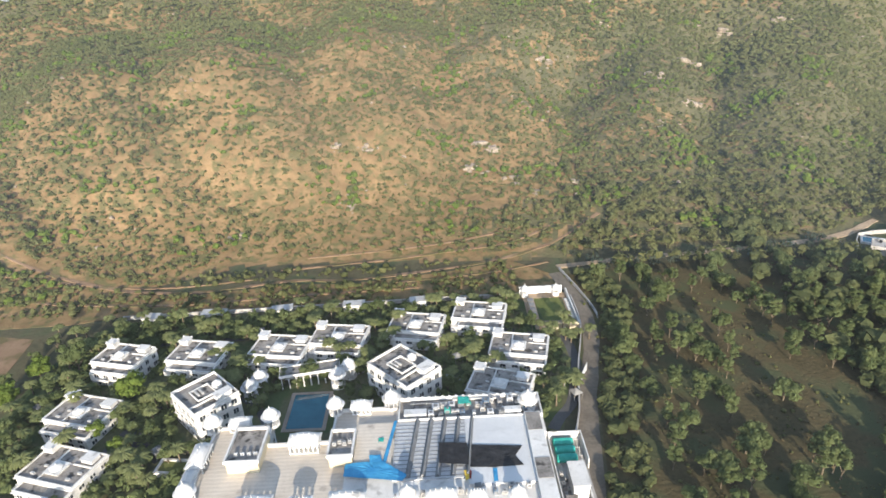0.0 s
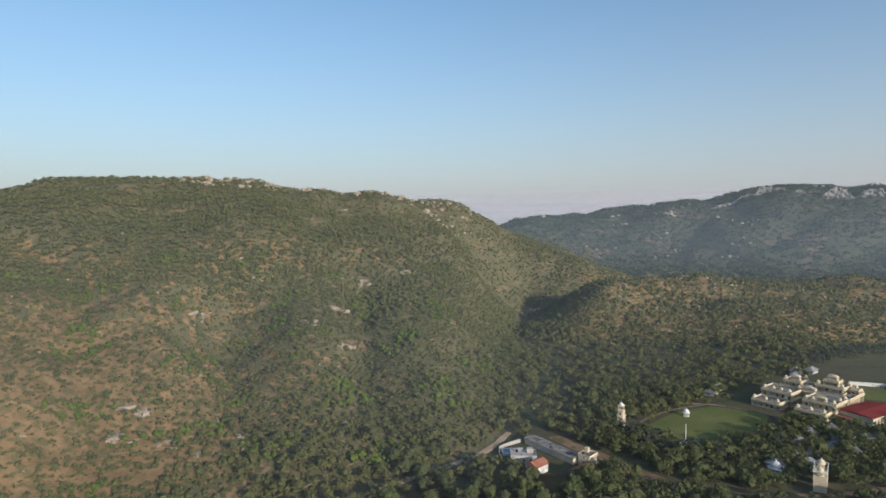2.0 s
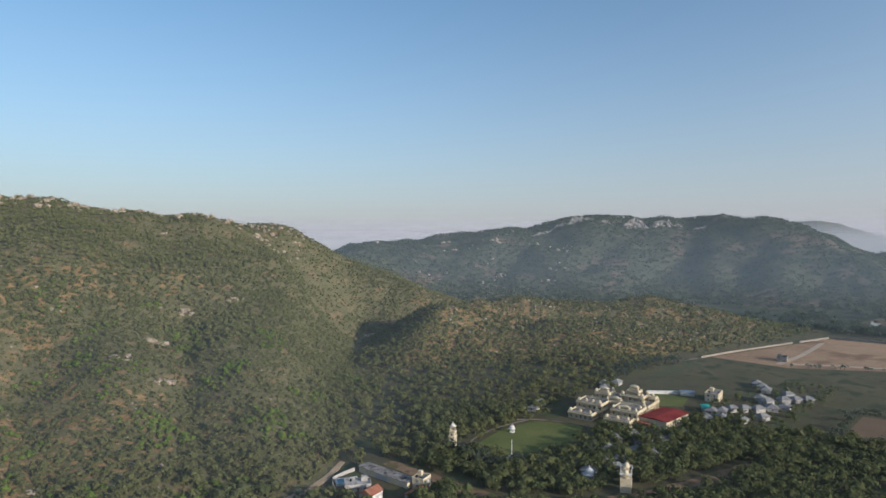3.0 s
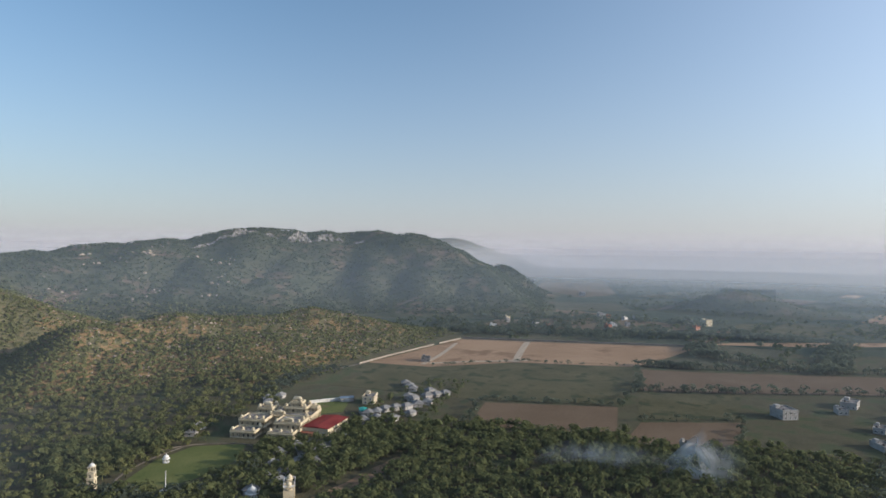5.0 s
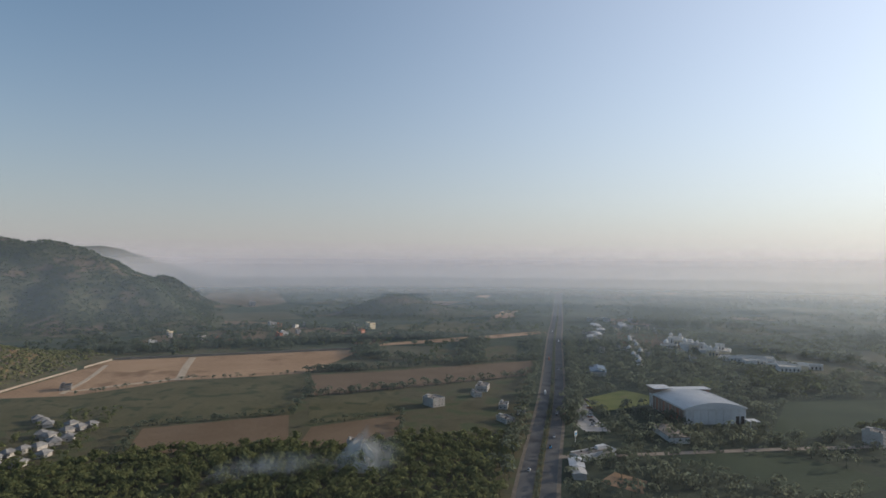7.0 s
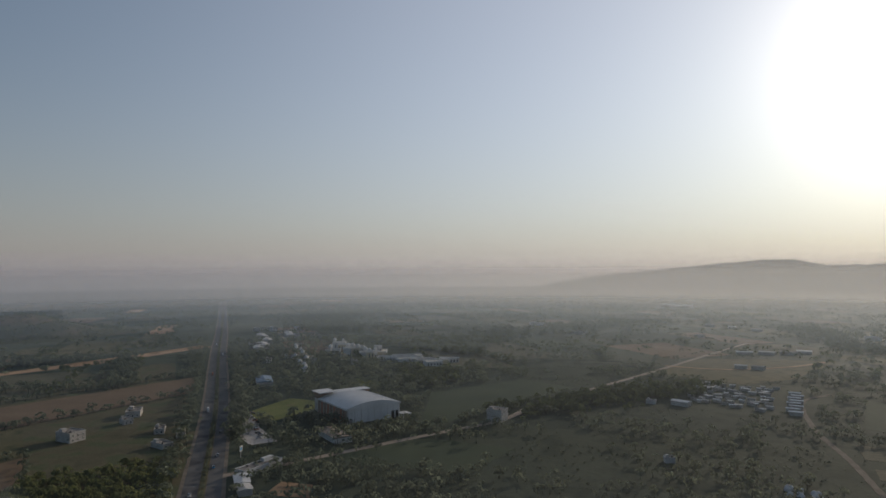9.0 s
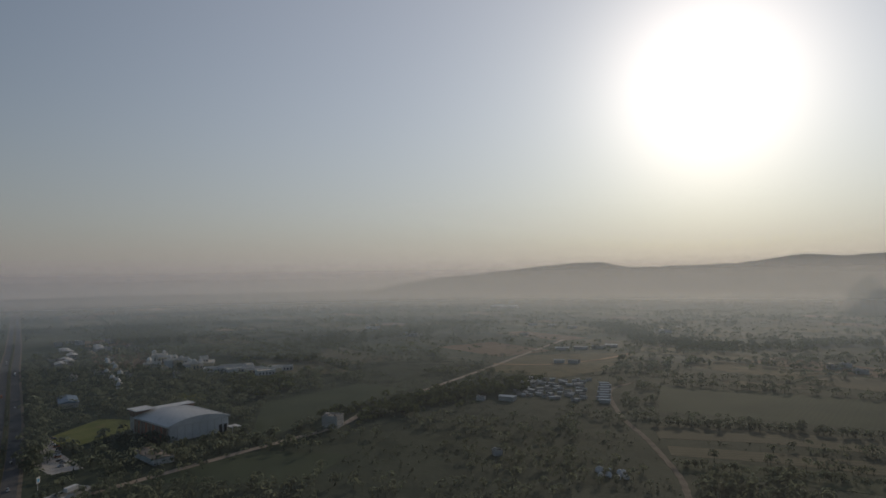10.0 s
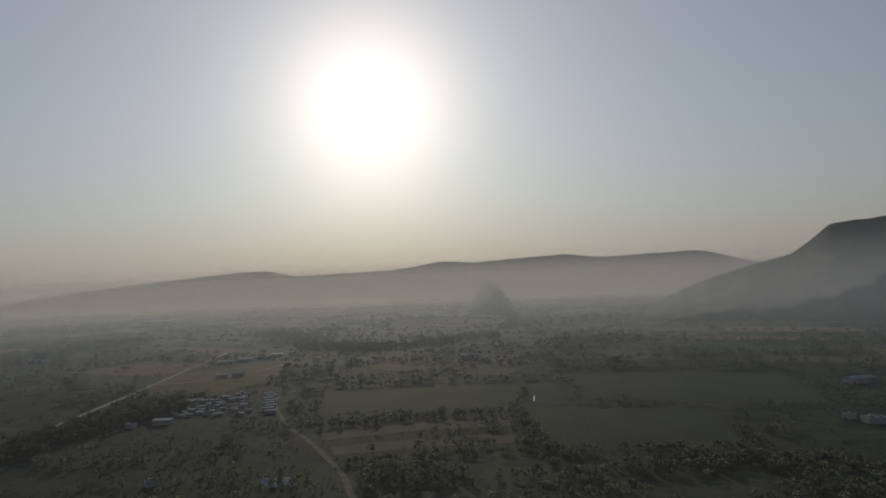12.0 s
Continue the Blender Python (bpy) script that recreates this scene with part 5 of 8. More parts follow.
for k in range(16):
    roof_unit(-13 + 2.0 * k + random.uniform(-0.4, 0.4), 104.5 + random.uniform(-1.2, 1.2), 9.4, random.uniform(0.9, 1.7), random.uniform(0.8, 1.3), random.uniform(0.8, 1.4),
              (METAL_WHITE, METAL_GREY, DARK_METAL, BLUE_FADED, CONCRETE)[k * 3 % 5], "boxy air conditioning machine on the service roof")
for k in range(4):
    roof_unit(-29 + 1.25 * k, 118.5 + 0.6 * (k % 2), 12.38, 0.9, 0.8, 0.9, METAL_GREY, "grey outdoor air conditioner on the roof room")
    roof_unit(-52.6 + 1.6 * k, 116.5, 12.38, 0.9, 0.6, 0.8, METAL_WHITE, "white outdoor air conditioner on the roof room")

# plant yard beside the palace
yard = thing("plant_yard", pose(0, 0, 0), "walled service yard with plant housing", "yard")
part("wall", boxes((25.4, 34.4, 129.2, 129.5, 0, 3.4), (25.2, 25.5, 104, 129.2, 0, 3.4), (34.1, 34.4, 119, 129.2, 0, 3.4), (32.2, 32.5, 104, 119, 0, 3.4)), PLASTER, yard)
part("floor", boxes((25.5, 34.1, 104, 129.2, 0.1, 0.2)), CONCRETE, yard)
part("shed", boxes((28.2, 32, 108.5, 116, 0.2, 5.4), (27.9, 32.2, 108.2, 116.3, 5.4, 5.6)), PLASTER, yard, "white plant room")
part("shed", boxes((26.2, 29, 104.4, 108, 0.2, 3.0)), ROOF_GREY, yard)
for k in range(3):
    water_tank(29.2, 127.2 - 2.9 * k, 0.2, 1.15, 5.4, TEAL, "green cylindrical tank on concrete saddles")
for k in range(5):
    roof_unit(26.8 + 1.1 * (k % 2), 110 + 1.7 * k, 0.2, 0.9, 1.2, 1.3, METAL_GREY, "grey pump set in the yard", "pump_set")
for k in range(4):
    roof_unit(30.5, 105.4 + 0.8 * k, 0.2, 1.4, 0.6, 1.0, METAL_GREY, "grey pump set in the yard", "pump_set")

# swimming pool with its deck and arcade
pool = thing("swimming_pool", pose(0, 0, 0), "rectangular blue swimming pool with paved edge", "pool")
part("coping", boxes((-48.3, -47.2, 138, 155.4, 0.1, 0.32), (-36.8, -35.7, 138, 155.4, 0.1, 0.32), (-47.2, -36.8, 154.4, 155.4, 0.1, 0.32), (-47.2, -36.8, 138, 139, 0.1, 0.32)), LANE_WALL, pool, "pale stone coping")
part("water", boxes((-47.2, -36.8, 139, 154.4, 0.1, 0.2)), WATER, pool, "still blue water")
arcade = thing("pool_arcade", pose(-43.5, 161.5, 0, 0, 0, 10), "long white open arcade beside the pool", "arcade")
part("wall", boxes((-9, 9, 2.2, 2.5, 0, 4.2)), PLASTER, arcade)
part("roof", boxes((-9.4, 9.4, -2.6, 2.6, 4.2, 4.6), (-9.4, 9.4, -2.6, -2.4, 4.6, 5.1), (-9.4, 9.4, 2.4, 2.6, 4.6, 5.1)), PLASTER, arcade)
part("roof_deck", boxes((-9.2, 9.2, -2.38, 2.38, 4.6, 4.66)), ROOF_GREY, arcade)
for k in range(9):
    part("column", lathe(bmesh.new(), [(0.3, 0), (0.2, 0.4), (0.18, 3.7), (0.34, 4.2)], -8.8 + 2.2 * k, -2.2, n=8), PLASTER, arcade)
for x, y in ((-58.5, 158.5), (-60.5, 154), (-34.5, 158), (-31.5, 162.5)):
    kiosk = thing("garden_kiosk", pose(x, y, 0), "white domed garden kiosk by the pool", "kiosk", "garden kiosks")
    chhatri(kiosk, 0, 0, 0, 2.0, base=2.2)
basin = thing("walled_basin", pose(-73.5, 125.5, 0, 0, 0, -6), "small walled green water basin", "basin")
part("wall", parapet_bm(bmesh.new(), -4.6, 4.6, -2.6, 2.6, 0, 1.6, 0.6), PLASTER, basin)
part("water", boxes((-4, 4, -2, 2, 0, 1.1)), LAWN, basin, "green water surface")

# resort boundary and sports court
strip("resort_wall", [(-122, 205), (-60, 206.5), (0, 208), (28, 208)], 0.4, CONCRETE, "pale plastered boundary wall", "wall", lift=1.6, thick=2.0)
strip("resort_wall", [(47, 204), (46.5, 184), (40.5, 160), (36.5, 140), (33.5, 131)], 0.4, CONCRETE, "grey boundary wall along the lane", "wall", lift=2.2, thick=2.6)
court = thing("sports_court", pose(0, 0, 0), "sunken sports court with pale surround and walls", "court")
part("surround", boxes((31, 46, 184.4, 189.6, 0.1, 0.2), (29.5, 33.4, 189.6, 209.4, 0.1, 0.2), (44.2, 46, 189.6, 209.4, 0.1, 0.2), (33.4, 44.2, 206, 209.4, 0.1, 0.2)), DUST, court)
part("wall", boxes((28.5, 44.8, 209.4, 209.9, 0, 3.1), (28.3, 44.9, 209.3, 210.0, 3.1, 3.3)), PLASTER, court, "tall white end wall")
part("wall", boxes((46, 46.4, 184, 209.4, 0, 2.2)), PLASTER, court)
part("wall", boxes((35, 46, 184, 184.4, 0, 2.5)), CREAM, court, "beige retaining wall")
for x in (30.4, 42.2):
    chhatri(court, x, 207.8, 0.2, 1.25, base=1.6)
for k in range(7):
    bench = thing("stand", pose(45.2, 190.5 + 2.1 * k, 0.2), "white stepped bench by the court", "bench", "court benches")
    part("seat", boxes((-0.6, 0.6, -0.9, 0.9, 0.35, 0.5)), PLASTER, bench)
    part("support", boxes((-0.5, 0.5, -0.8, -0.6, 0, 0.35), (-0.5, 0.5, 0.6, 0.8, 0, 0.35)), PLASTER, bench)
for k in range(4):
    bench = thing("stand", pose(31.6, 192 + 3.2 * k, 0.2, 0, 0, 4), "white sloping shade panel by the court", "shade panel", "court shades")
    part("panel", boxes((-1.0, 1.0, -1.3, 1.3, 1.9, 2.0)), TENT, bench)
    part("support", boxes((-0.9, -0.8, -1.2, -1.1, 0, 1.9), (0.8, 0.9, -1.2, -1.1, 0, 1.9), (-0.9, -0.8, 1.1, 1.2, 0, 1.9), (0.8, 0.9, 1.1, 1.2, 0, 1.9)), METAL_GREY, bench)
gate_leaf = thing("lane_gate", pose(41.6, 157, 0, 0, 0, 62), "tall white sheet metal gate beside the lane", "gate")
part("gate_frame", boxes((-3.2, -3.0, -0.1, 0.1, 0, 3.2), (3.0, 3.2, -0.1, 0.1, 0, 3.2), (-3.0, 3.0, -0.08, 0.08, 3.0, 3.15)), METAL_GREY, gate_leaf)
part("panel", boxes((-3.0, -0.05, -0.04, 0.04, 0.2, 3.0), (0.05, 3.0, -0.04, 0.04, 0.2, 3.0)), METAL_WHITE, gate_leaf)
strip("lane_wall", [(47.5, 229), (51.5, 211), (54, 196), (54, 190)], 0.35, CONCRETE, "low grey wall on the far side of the lane", "wall", lift=1.2, thick=1.6)
for k in range(5):
    hut = thing("garden_hut", pose(-108 + 24 * k + random.uniform(-3, 3), 202 + 0.7 * k, 0, 0, 0, random.uniform(-8, 8)), "small white flat-roofed staff hut by the wall", "hut", "huts along the wall")
    w = random.uniform(2.4, 5)
    part("wall", boxes((-w, w, -1.8, 1.8, 0, 2.9)), PLASTER, hut)
    part("roof", boxes((-w - 0.3, w + 0.3, -2.1, 2.1, 2.9, 3.1)), METAL_GREY, hut)
    window(hut, 0, -1.8, 0.9, 1.2, 1.2)
for x, y in ((-66, 189), (-24, 160), (3, 168), (33, 152), (37, 147), (-83, 152), (-92, 158), (-58, 135), (-80, 131), (-124, 152)):
    tent = thing("garden_canopy", pose(x, y, 0, 0, 0, random.uniform(0, 90)), "small white canvas garden canopy", "canopy", "garden canopies")
    bm = bmesh.new()
    peak, eave = bm.verts.new((0, 0, 3.6)), [bm.verts.new((2 * math.cos(a * math.pi / 2 + 0.78), 2 * math.sin(a * math.pi / 2 + 0.78), 2.4)) for a in range(4)]
    low_ring = [bm.verts.new(v.co - Vector((0, 0, 0.25))) for v in eave]
    for k in range(4):
        bm.faces.new((eave[k], eave[(k + 1) % 4], peak))
        bm.faces.new((low_ring[k], low_ring[(k + 1) % 4], eave[(k + 1) % 4], eave[k]))
    part("canvas", bm, TENT, tent)
    for k in range(4):
        a = k * math.pi / 2 + 0.78
        part("post", lathe(bmesh.new(), [(0.05, 0), (0.05, 2.3)], 1.8 * math.cos(a), 1.8 * math.sin(a), n=6), METAL_GREY, tent)
strip("garden_path", [(-100, 104), (-96, 132), (-88, 152), (-72, 158), (-58, 150), (-52, 138)], 2.4, ASPHALT, "dark paved garden path", "path", lift=0.18, thick=0.3)
strip("garden_path", [(-30, 164), (-16, 170), (0, 160), (6, 155)], 2.0, CONCRETE, "pale paved garden path", "path", lift=0.18, thick=0.3)
strip("garden_path", [(-112, 186), (-66, 188), (-20, 190), (24, 184), (38, 176)], 2.4, ASPHALT, "dark paved garden path", "path", lift=0.18, thick=0.3)


# ---------------------------------------------------------------- school, tower and cottages
def arcaded_storey(s, x0, x1, y0, y1, z, h, front=True, flank=True):
    """One storey: a recessed core behind pillared arches on the west front and the south flank, under a projecting eave."""
    gx, gy = 1.7 if front else 0.0, 1.7 if flank else 0.0
    part("wall", boxes((x0 + gx, x1, y0 + gy, y1, z, z + h)), CREAM, s)
    runs = ([((x0, y0), (x0, y1))] if front else []) + ([((x0, y0), (x1, y0))] if flank else [])
    for (ax, ay), (bx, by) in runs:
        long = math.hypot(bx - ax, by - ay)
        n = max(2, round(long / 2.7))
        ux, uy = (bx - ax) / long, (by - ay) / long
        nx, ny = abs(uy), abs(ux)
        bm = bmesh.new()
        box(bm, ax - 0.02, bx + 0.35 * nx + 0.02, ay - 0.02, by + 0.35 * ny + 0.02, z + h - 0.85, z + h)
        box(bm, ax - 0.02, bx + 0.3 * nx + 0.02, ay - 0.02, by + 0.3 * ny + 0.02, z, z + 0.75)
        part("arch_band", bm, CREAM, s)
        for k in range(n + 1):
            u = k * (long - 0.4) / n
            px, py = ax + ux * u, ay + uy * u
            bm = bmesh.new()
            box(bm, px, px + 0.4, py, py + 0.4, z + 0.75, z + h - 0.85)
            # the springing of the arches on both sides of the pillar
            for step, wide in ((1.25, 0.28), (1.0, 0.55)):
                box(bm, px - wide * abs(ux), px + 0.4 + wide * abs(ux), py - wide * abs(uy), py + 0.4 + wide * abs(uy), z + h - step, z + h - 0.82)
            part("pillar", bm, CREAM, s)
        m = max(2, round(long / 3.4))
        turn = math.degrees(math.atan2(uy, ux)) + (180 if nx > 0.5 else 0)
        for k in range(m):
            u = (k + 0.5) / m * long
            window(s, ax + ux * u + gx * nx, ay + uy * u + gy * ny, z + 0.3, 1.2, 2.1, turn, CREAM, True)
    part("eave", boxes((x0 - 0.8, x1 + 0.2, y0 - 0.8, y1 + 0.2, z + h, z + h + 0.16)), CREAM, s)


def roof_terrace(s, x0, x1, y0, y1, z):
    part("roof_deck", boxes((x0 + 0.3, x1 - 0.3, y0 + 0.3, y1 - 0.3, z + 0.16, z + 0.24)), ROOF_GREY, s, "weathered grey roof deck")
    part("parapet", parapet_bm(bmesh.new(), x0 - 0.2, x1 + 0.1, y0 - 0.2, y1 + 0.1, z + 0.16, 0.8, 0.35), CREAM, s)


def make_school():
    s = thing("school", pose(390, 208, 0, 0, 0, 6), "cream palace-style school with arcaded wings and domes", "school")
    storeys = [(-36, -24, 0, 16, 0, 3.8, True, True), (-24, -9, -1.5, 16, 0, 4.0, False, True), (-24, -9, -1.5, 16, 4.16, 3.8, True, True), (-36, -28, -25, -8.5, 0, 3.8, True, True), (-28, -11, -27, -9.5, 0, 4.0, False, True),
               (-28, -11, -27, -9.5, 4.16, 3.8, True, True), (-9, 10, -1.5, 12, 0, 8.2, False, False), (-11, 10, -28, -1.5, 0, 8.2, True, True), (-8, 3, 0, 10, 8.36, 3.4, True, True), (-4, 8, -22, -7, 8.36, 3.4, True, True),
               (-1, 6, -18, -10, 11.92, 2.6, True, True), (2, 7, -28, -23.5, 8.36, 2.8, True, True)]
    for row in storeys:
        arcaded_storey(s, *row)
    for x0, x1, y0, y1, z in ((-36, -24, 0, 16, 3.8), (-24, -9, -1.5, 16, 7.96), (-36, -28, -25, -8.5, 3.8), (-28, -11, -27, -9.5, 7.96), (-9, 10, -1.5, 12, 8.2), (-11, 10, -28, -1.5, 8.2), (-8, 3, 0, 10, 11.76), (-4, 8, -22, -7, 11.76), (-1, 6, -18, -10, 14.52), (2, 7, -28, -23.5, 11.16)):
        roof_terrace(s, x0, x1, y0, y1, z)
    for x, y, z in ((-35, 1.2, 3.96), (-35, 14.8, 3.96), (-35, 8, 3.96), (-25.4, 1, 3.96), (-35, -10, 3.96), (-35, -23.8, 3.96), (-35, -17, 3.96), (-22.8, 0, 8.1), (-22.8, 4.6, 8.1), (-22.8, 9.2, 8.1), (-22.8, 14.4, 8.1), (-10.4, -0.2, 8.1),
                    (-26.8, -11, 8.1), (-26.8, -14.8, 8.1), (-26.8, -21.4, 8.1), (-26.8, -25.6, 8.1), (-19, -25.8, 8.1), (-12.2, -25.8, 8.1), (-9.8, -9, 8.36), (-9.8, -2.6, 8.36), (-7, 1, 11.9), (-7, 9, 11.9), (2, 1, 11.9), (-3, -21, 11.9),
                    (-3, -8, 11.9), (7, -21, 11.9), (0, -17, 14.7), (5, -11, 14.7), (4.5, -25.8, 11.3), (9, -27, 8.36)):
        chhatri(s, x, y, z, 0.95, 6, CREAM, 0.4)
    bangla(s, -25.6, -18.1, 8.1, 5.6, 2.4, 90, mat=CREAM)
    bangla(s, -9.6, -5.8, 8.36, 4.6, 2.4, 90, mat=CREAM)
    bangla(s, 2.5, -14, 14.7, 5.0, 3.0, 90, mat=CREAM)
    bangla(s, -3, 5, 11.9, 5.0, 2.8, 90, mat=CREAM)
    return s


make_school()
hall = thing("red_roof_hall", pose(383.5, 168.8, 0, 0, 0, -3), "cream hall with broad shallow dark red roof", "hall")
part("wall", boxes((-15, 15, -9, 9, 0, 5.6)), CREAM, hall)
bm = bmesh.new()
vs = [bm.verts.new(q) for q in ((-15.5, -9.7, 5.6), (15.5, -9.7, 5.6), (15.5, 9.7, 5.6), (-15.5, 9.7, 5.6), (-15.5, 0, 6.5), (15.5, 0, 6.5))]
for f in ((3, 2, 1, 0), (0, 1, 5, 4), (2, 3, 4, 5), (0, 4, 3), (1, 2, 5)):
    bm.faces.new([vs[i] for i in f])
part("roof", bm, RED_ROOF, hall, "dark red sheet roof")
facade(hall, -14.5, -9, 14.5, -9, 1.2, 9, 1.3, 2.8, CREAM)
facade(hall, -15, 9, -15, -9, 0.4, 3, 1.6, 2.2, PLASTER)
part("porch", boxes((-19.5, -15, 0, 9.5, 2.9, 3.2), (-19.3, -19, 0.2, 0.5, 0, 2.9), (-19.3, -19, 9, 9.3, 0, 2.9)), TILE_RED, hall, "red roofed porch")

tower = thing("clock_tower", pose(257, 235.5, 0, 0, 0, 20), "slender cream tower with open arched belfry", "tower")
part("shaft", boxes((-1.7, 1.7, -1.7, 1.7, 0, 6.5), (-1.95, 1.95, -1.95, 1.95, 6.5, 6.8), (-1.5, 1.5, -1.5, 1.5, 6.8, 9.2), (-1.8, 1.8, -1.8, 1.8, 9.2, 9.5)), CREAM, tower)
bm = bmesh.new()
for x in (-1.3, 0.95):
    for y in (-1.3, 0.95):
        box(bm, x, x + 0.35, y, y + 0.35, 9.5, 12)
box(bm, -1.6, 1.6, -1.6, 1.6, 12, 12.35)
part("belfry", bm, CREAM, tower)
part("dome", lathe(bmesh.new(), [(p * 1.2, 12.35 + q * 1.2) for p, q in DOME] + [(0.03, 15)], n=16), PLASTER, tower)
for turn, x, y in ((0, 0, -1.7), (90, 1.7, 0), (-90, -1.7, 0)):
    window(tower, x, y, 3.6, 1.0, 2.2, turn, CREAM, True)
    window(tower, x * 0.88, y * 0.88, 7.1, 0.9, 1.6, turn, CREAM, True)


def tent_cottage(x, y, turn, w, d, label="canvas roofed cottage with grey hipped roof"):
    c = thing("cottage", pose(x, y, 0, 0, 0, turn), label, "cottage", "canvas roofed cottages")
    a, b = w / 2, d / 2
    part("wall", boxes((-a, a, -b, b, 0, 2.7)), CONCRETE, c)
    bm = bmesh.new()
    eave = [bm.verts.new(q) for q in ((-a - 0.8, -b - 0.8, 2.6), (a + 0.8, -b - 0.8, 2.6), (a + 0.8, b + 0.8, 2.6), (-a - 0.8, b + 0.8, 2.6))]
    ridge = [bm.verts.new(q) for q in ((-a * 0.4, 0, 4.9), (0, 0, 4.55), (a * 0.4, 0, 4.9))]
    for f in ((eave[0], eave[1], ridge[2], ridge[1], ridge[0]), (eave[1], eave[2], ridge[2]), (eave[2], eave[3], ridge[0], ridge[1], ridge[2]), (eave[3], eave[0], ridge[0]), (eave[3], eave[2], eave[1], eave[0])):
        bm.faces.new(f)
    part("roof", bm, TENT, c, "pale grey canvas roof")
    for px in (-a - 0.5, a + 0.5):
        part("post", boxes((px - 0.08, px + 0.08, -b - 0.6, -b - 0.44, 0, 2.6)), BARK, c)
    window(c, -a * 0.5, -b, 0.8, 1.0, 1.2)
    window(c, -a, 0, 0.8, 1.0, 1.2, -90)
    return c


COTTAGES = ((414, 144, 20), (447, 141, -30), (452, 134, -30), (441, 147, -30), (512, 146, 10), (522, 152, 15), (497, 122, -35), (490, 128, -35), (503, 116, -35), (470, 122, 0), (434, 126, -20), (355, 164, 10),
                   (354, 151, 25), (344, 153, 0), (330, 174, 40), (318, 156, 10), (294, 161, 20), (302, 156, 20), (285, 175, 30), (276, 160, 10), (436, 240, 20), (446, 246, 30), (456, 240, 10), (426, 155, 10), (431, 150, 10),
                   (408, 152, 40), (418, 134, -10), (462, 128, 20), (478, 136, -20), (484, 142, 10), (508, 130, -30), (530, 158, 20), (344, 170, 30), (336, 160, -10), (310, 168, 15), (288, 152, -20), (365, 150, 5), (322, 148, 25), (350, 246, 10), (362, 250, -15))
COTTAGE_SPOTS = [(x, y) for x, y, turn in COTTAGES]
for x, y, turn in COTTAGES:
    tent_cottage(x, y, turn + random.uniform(-6, 6), random.uniform(6.5, 9), random.uniform(5.5, 7))


def house(x, y, turn, w, d, h, mat, label, category="house", storeys=1, group="", roof=None, name="house"):
    """A flat-roofed house with parapet, ledge, door, windows and a roof tank."""
    t = thing(name, pose(x, y, 0, 0, 0, turn), label, category, group)
    a, b = w / 2, d / 2
    part("wall", boxes((-a, a, -b, b, 0, h)), mat, t)
    part("parapet", parapet_bm(bmesh.new(), -a - 0.15, a + 0.15, -b - 0.15, b + 0.15, h, 0.7, 0.25), mat, t)
    part("roof_deck", boxes((-a + 0.1, a - 0.1, -b + 0.1, b - 0.1, h, h + 0.08)), roof or ROOF_GREY, t)
    part("ledge", boxes((-a - 0.5, a + 0.5, -b - 0.5, -b, h - 0.6, h - 0.48)), mat, t)
    part("door", boxes((-0.5, 0.5, -b - 0.06, -b + 0.02, 0, 2.1)), BARK, t, "brown wooden door")
    part("stair_head", boxes((a * 0.3, a * 0.8, b * 0.2, b * 0.8, h, h + 2.2)), mat, t)
    part("roof_tank", lathe(bmesh.new(), [(0.55, h + 0.08), (0.6, h + 0.9), (0.5, h + 1.15), (0.2, h + 1.3)], -a * 0.5, b * 0.5, n=10), BLACK, t, "black plastic water tank")
    n = max(2, int(w / 3.2))
    for k in range(storeys):
        z = 0.9 + h / storeys * k
        if k:
            facade(t, -a + 0.4, -b, a - 0.4, -b, z, n, 1.2, 1.4)
        else:
            window(t, -a * 0.55, -b, z, 1.2, 1.4)
            window(t, a * 0.55, -b, z, 1.2, 1.4)
        facade(t, -a, b - 0.4, -a, -b + 0.4, z, max(1, int(d / 3.5)), 1.2, 1.4)
    return t


def shed(x, y, turn, w, d, h, mat, label, group="", rise=0.8, wall=None, name="shed", category="shed"):
    """An open-eaved shed with a low gable of sheet roofing."""
    t = thing(name, pose(x, y, 0, 0, 0, turn), label, category, group)
    a, b = w / 2, d / 2
    part("wall", boxes((-a, a, -b, b, 0, h)), wall or CONCRETE, t)
    bm = bmesh.new()
    low = [bm.verts.new(q) for q in ((-a - 0.5, -b - 0.5, h - 0.05), (a + 0.5, -b - 0.5, h - 0.05), (a + 0.5, b + 0.5, h - 0.05), (-a - 0.5, b + 0.5, h - 0.05))]
    top = [bm.verts.new(q) for q in ((-a - 0.5, -b - 0.5, h + 0.1), (a + 0.5, -b - 0.5, h + 0.1), (a + 0.5, b + 0.5, h + 0.1), (-a - 0.5, b + 0.5, h + 0.1))]
    ridge = [bm.verts.new((-a - 0.5, 0, h + rise)), bm.verts.new((a + 0.5, 0, h + rise))]
    for f in ((low[3], low[2], low[1], low[0]), (low[0], low[1], top[1], top[0]), (low[2], low[3], top[3], top[2]), (low[1], low[2], top[2], ridge[1], top[1]), (low[3], low[0], top[0], ridge[0], top[3]),
              (top[0], top[1], ridge[1], ridge[0]), (top[2], top[3], ridge[0], ridge[1])):
        bm.faces.new(f)
    part("roof", bm, mat, t)
    part("door", boxes((-a * 0.3, a * 0.3, -b - 0.05, -b + 0.02, 0, h * 0.75)), METAL_GREY, t, "grey sheet metal door")
    return t


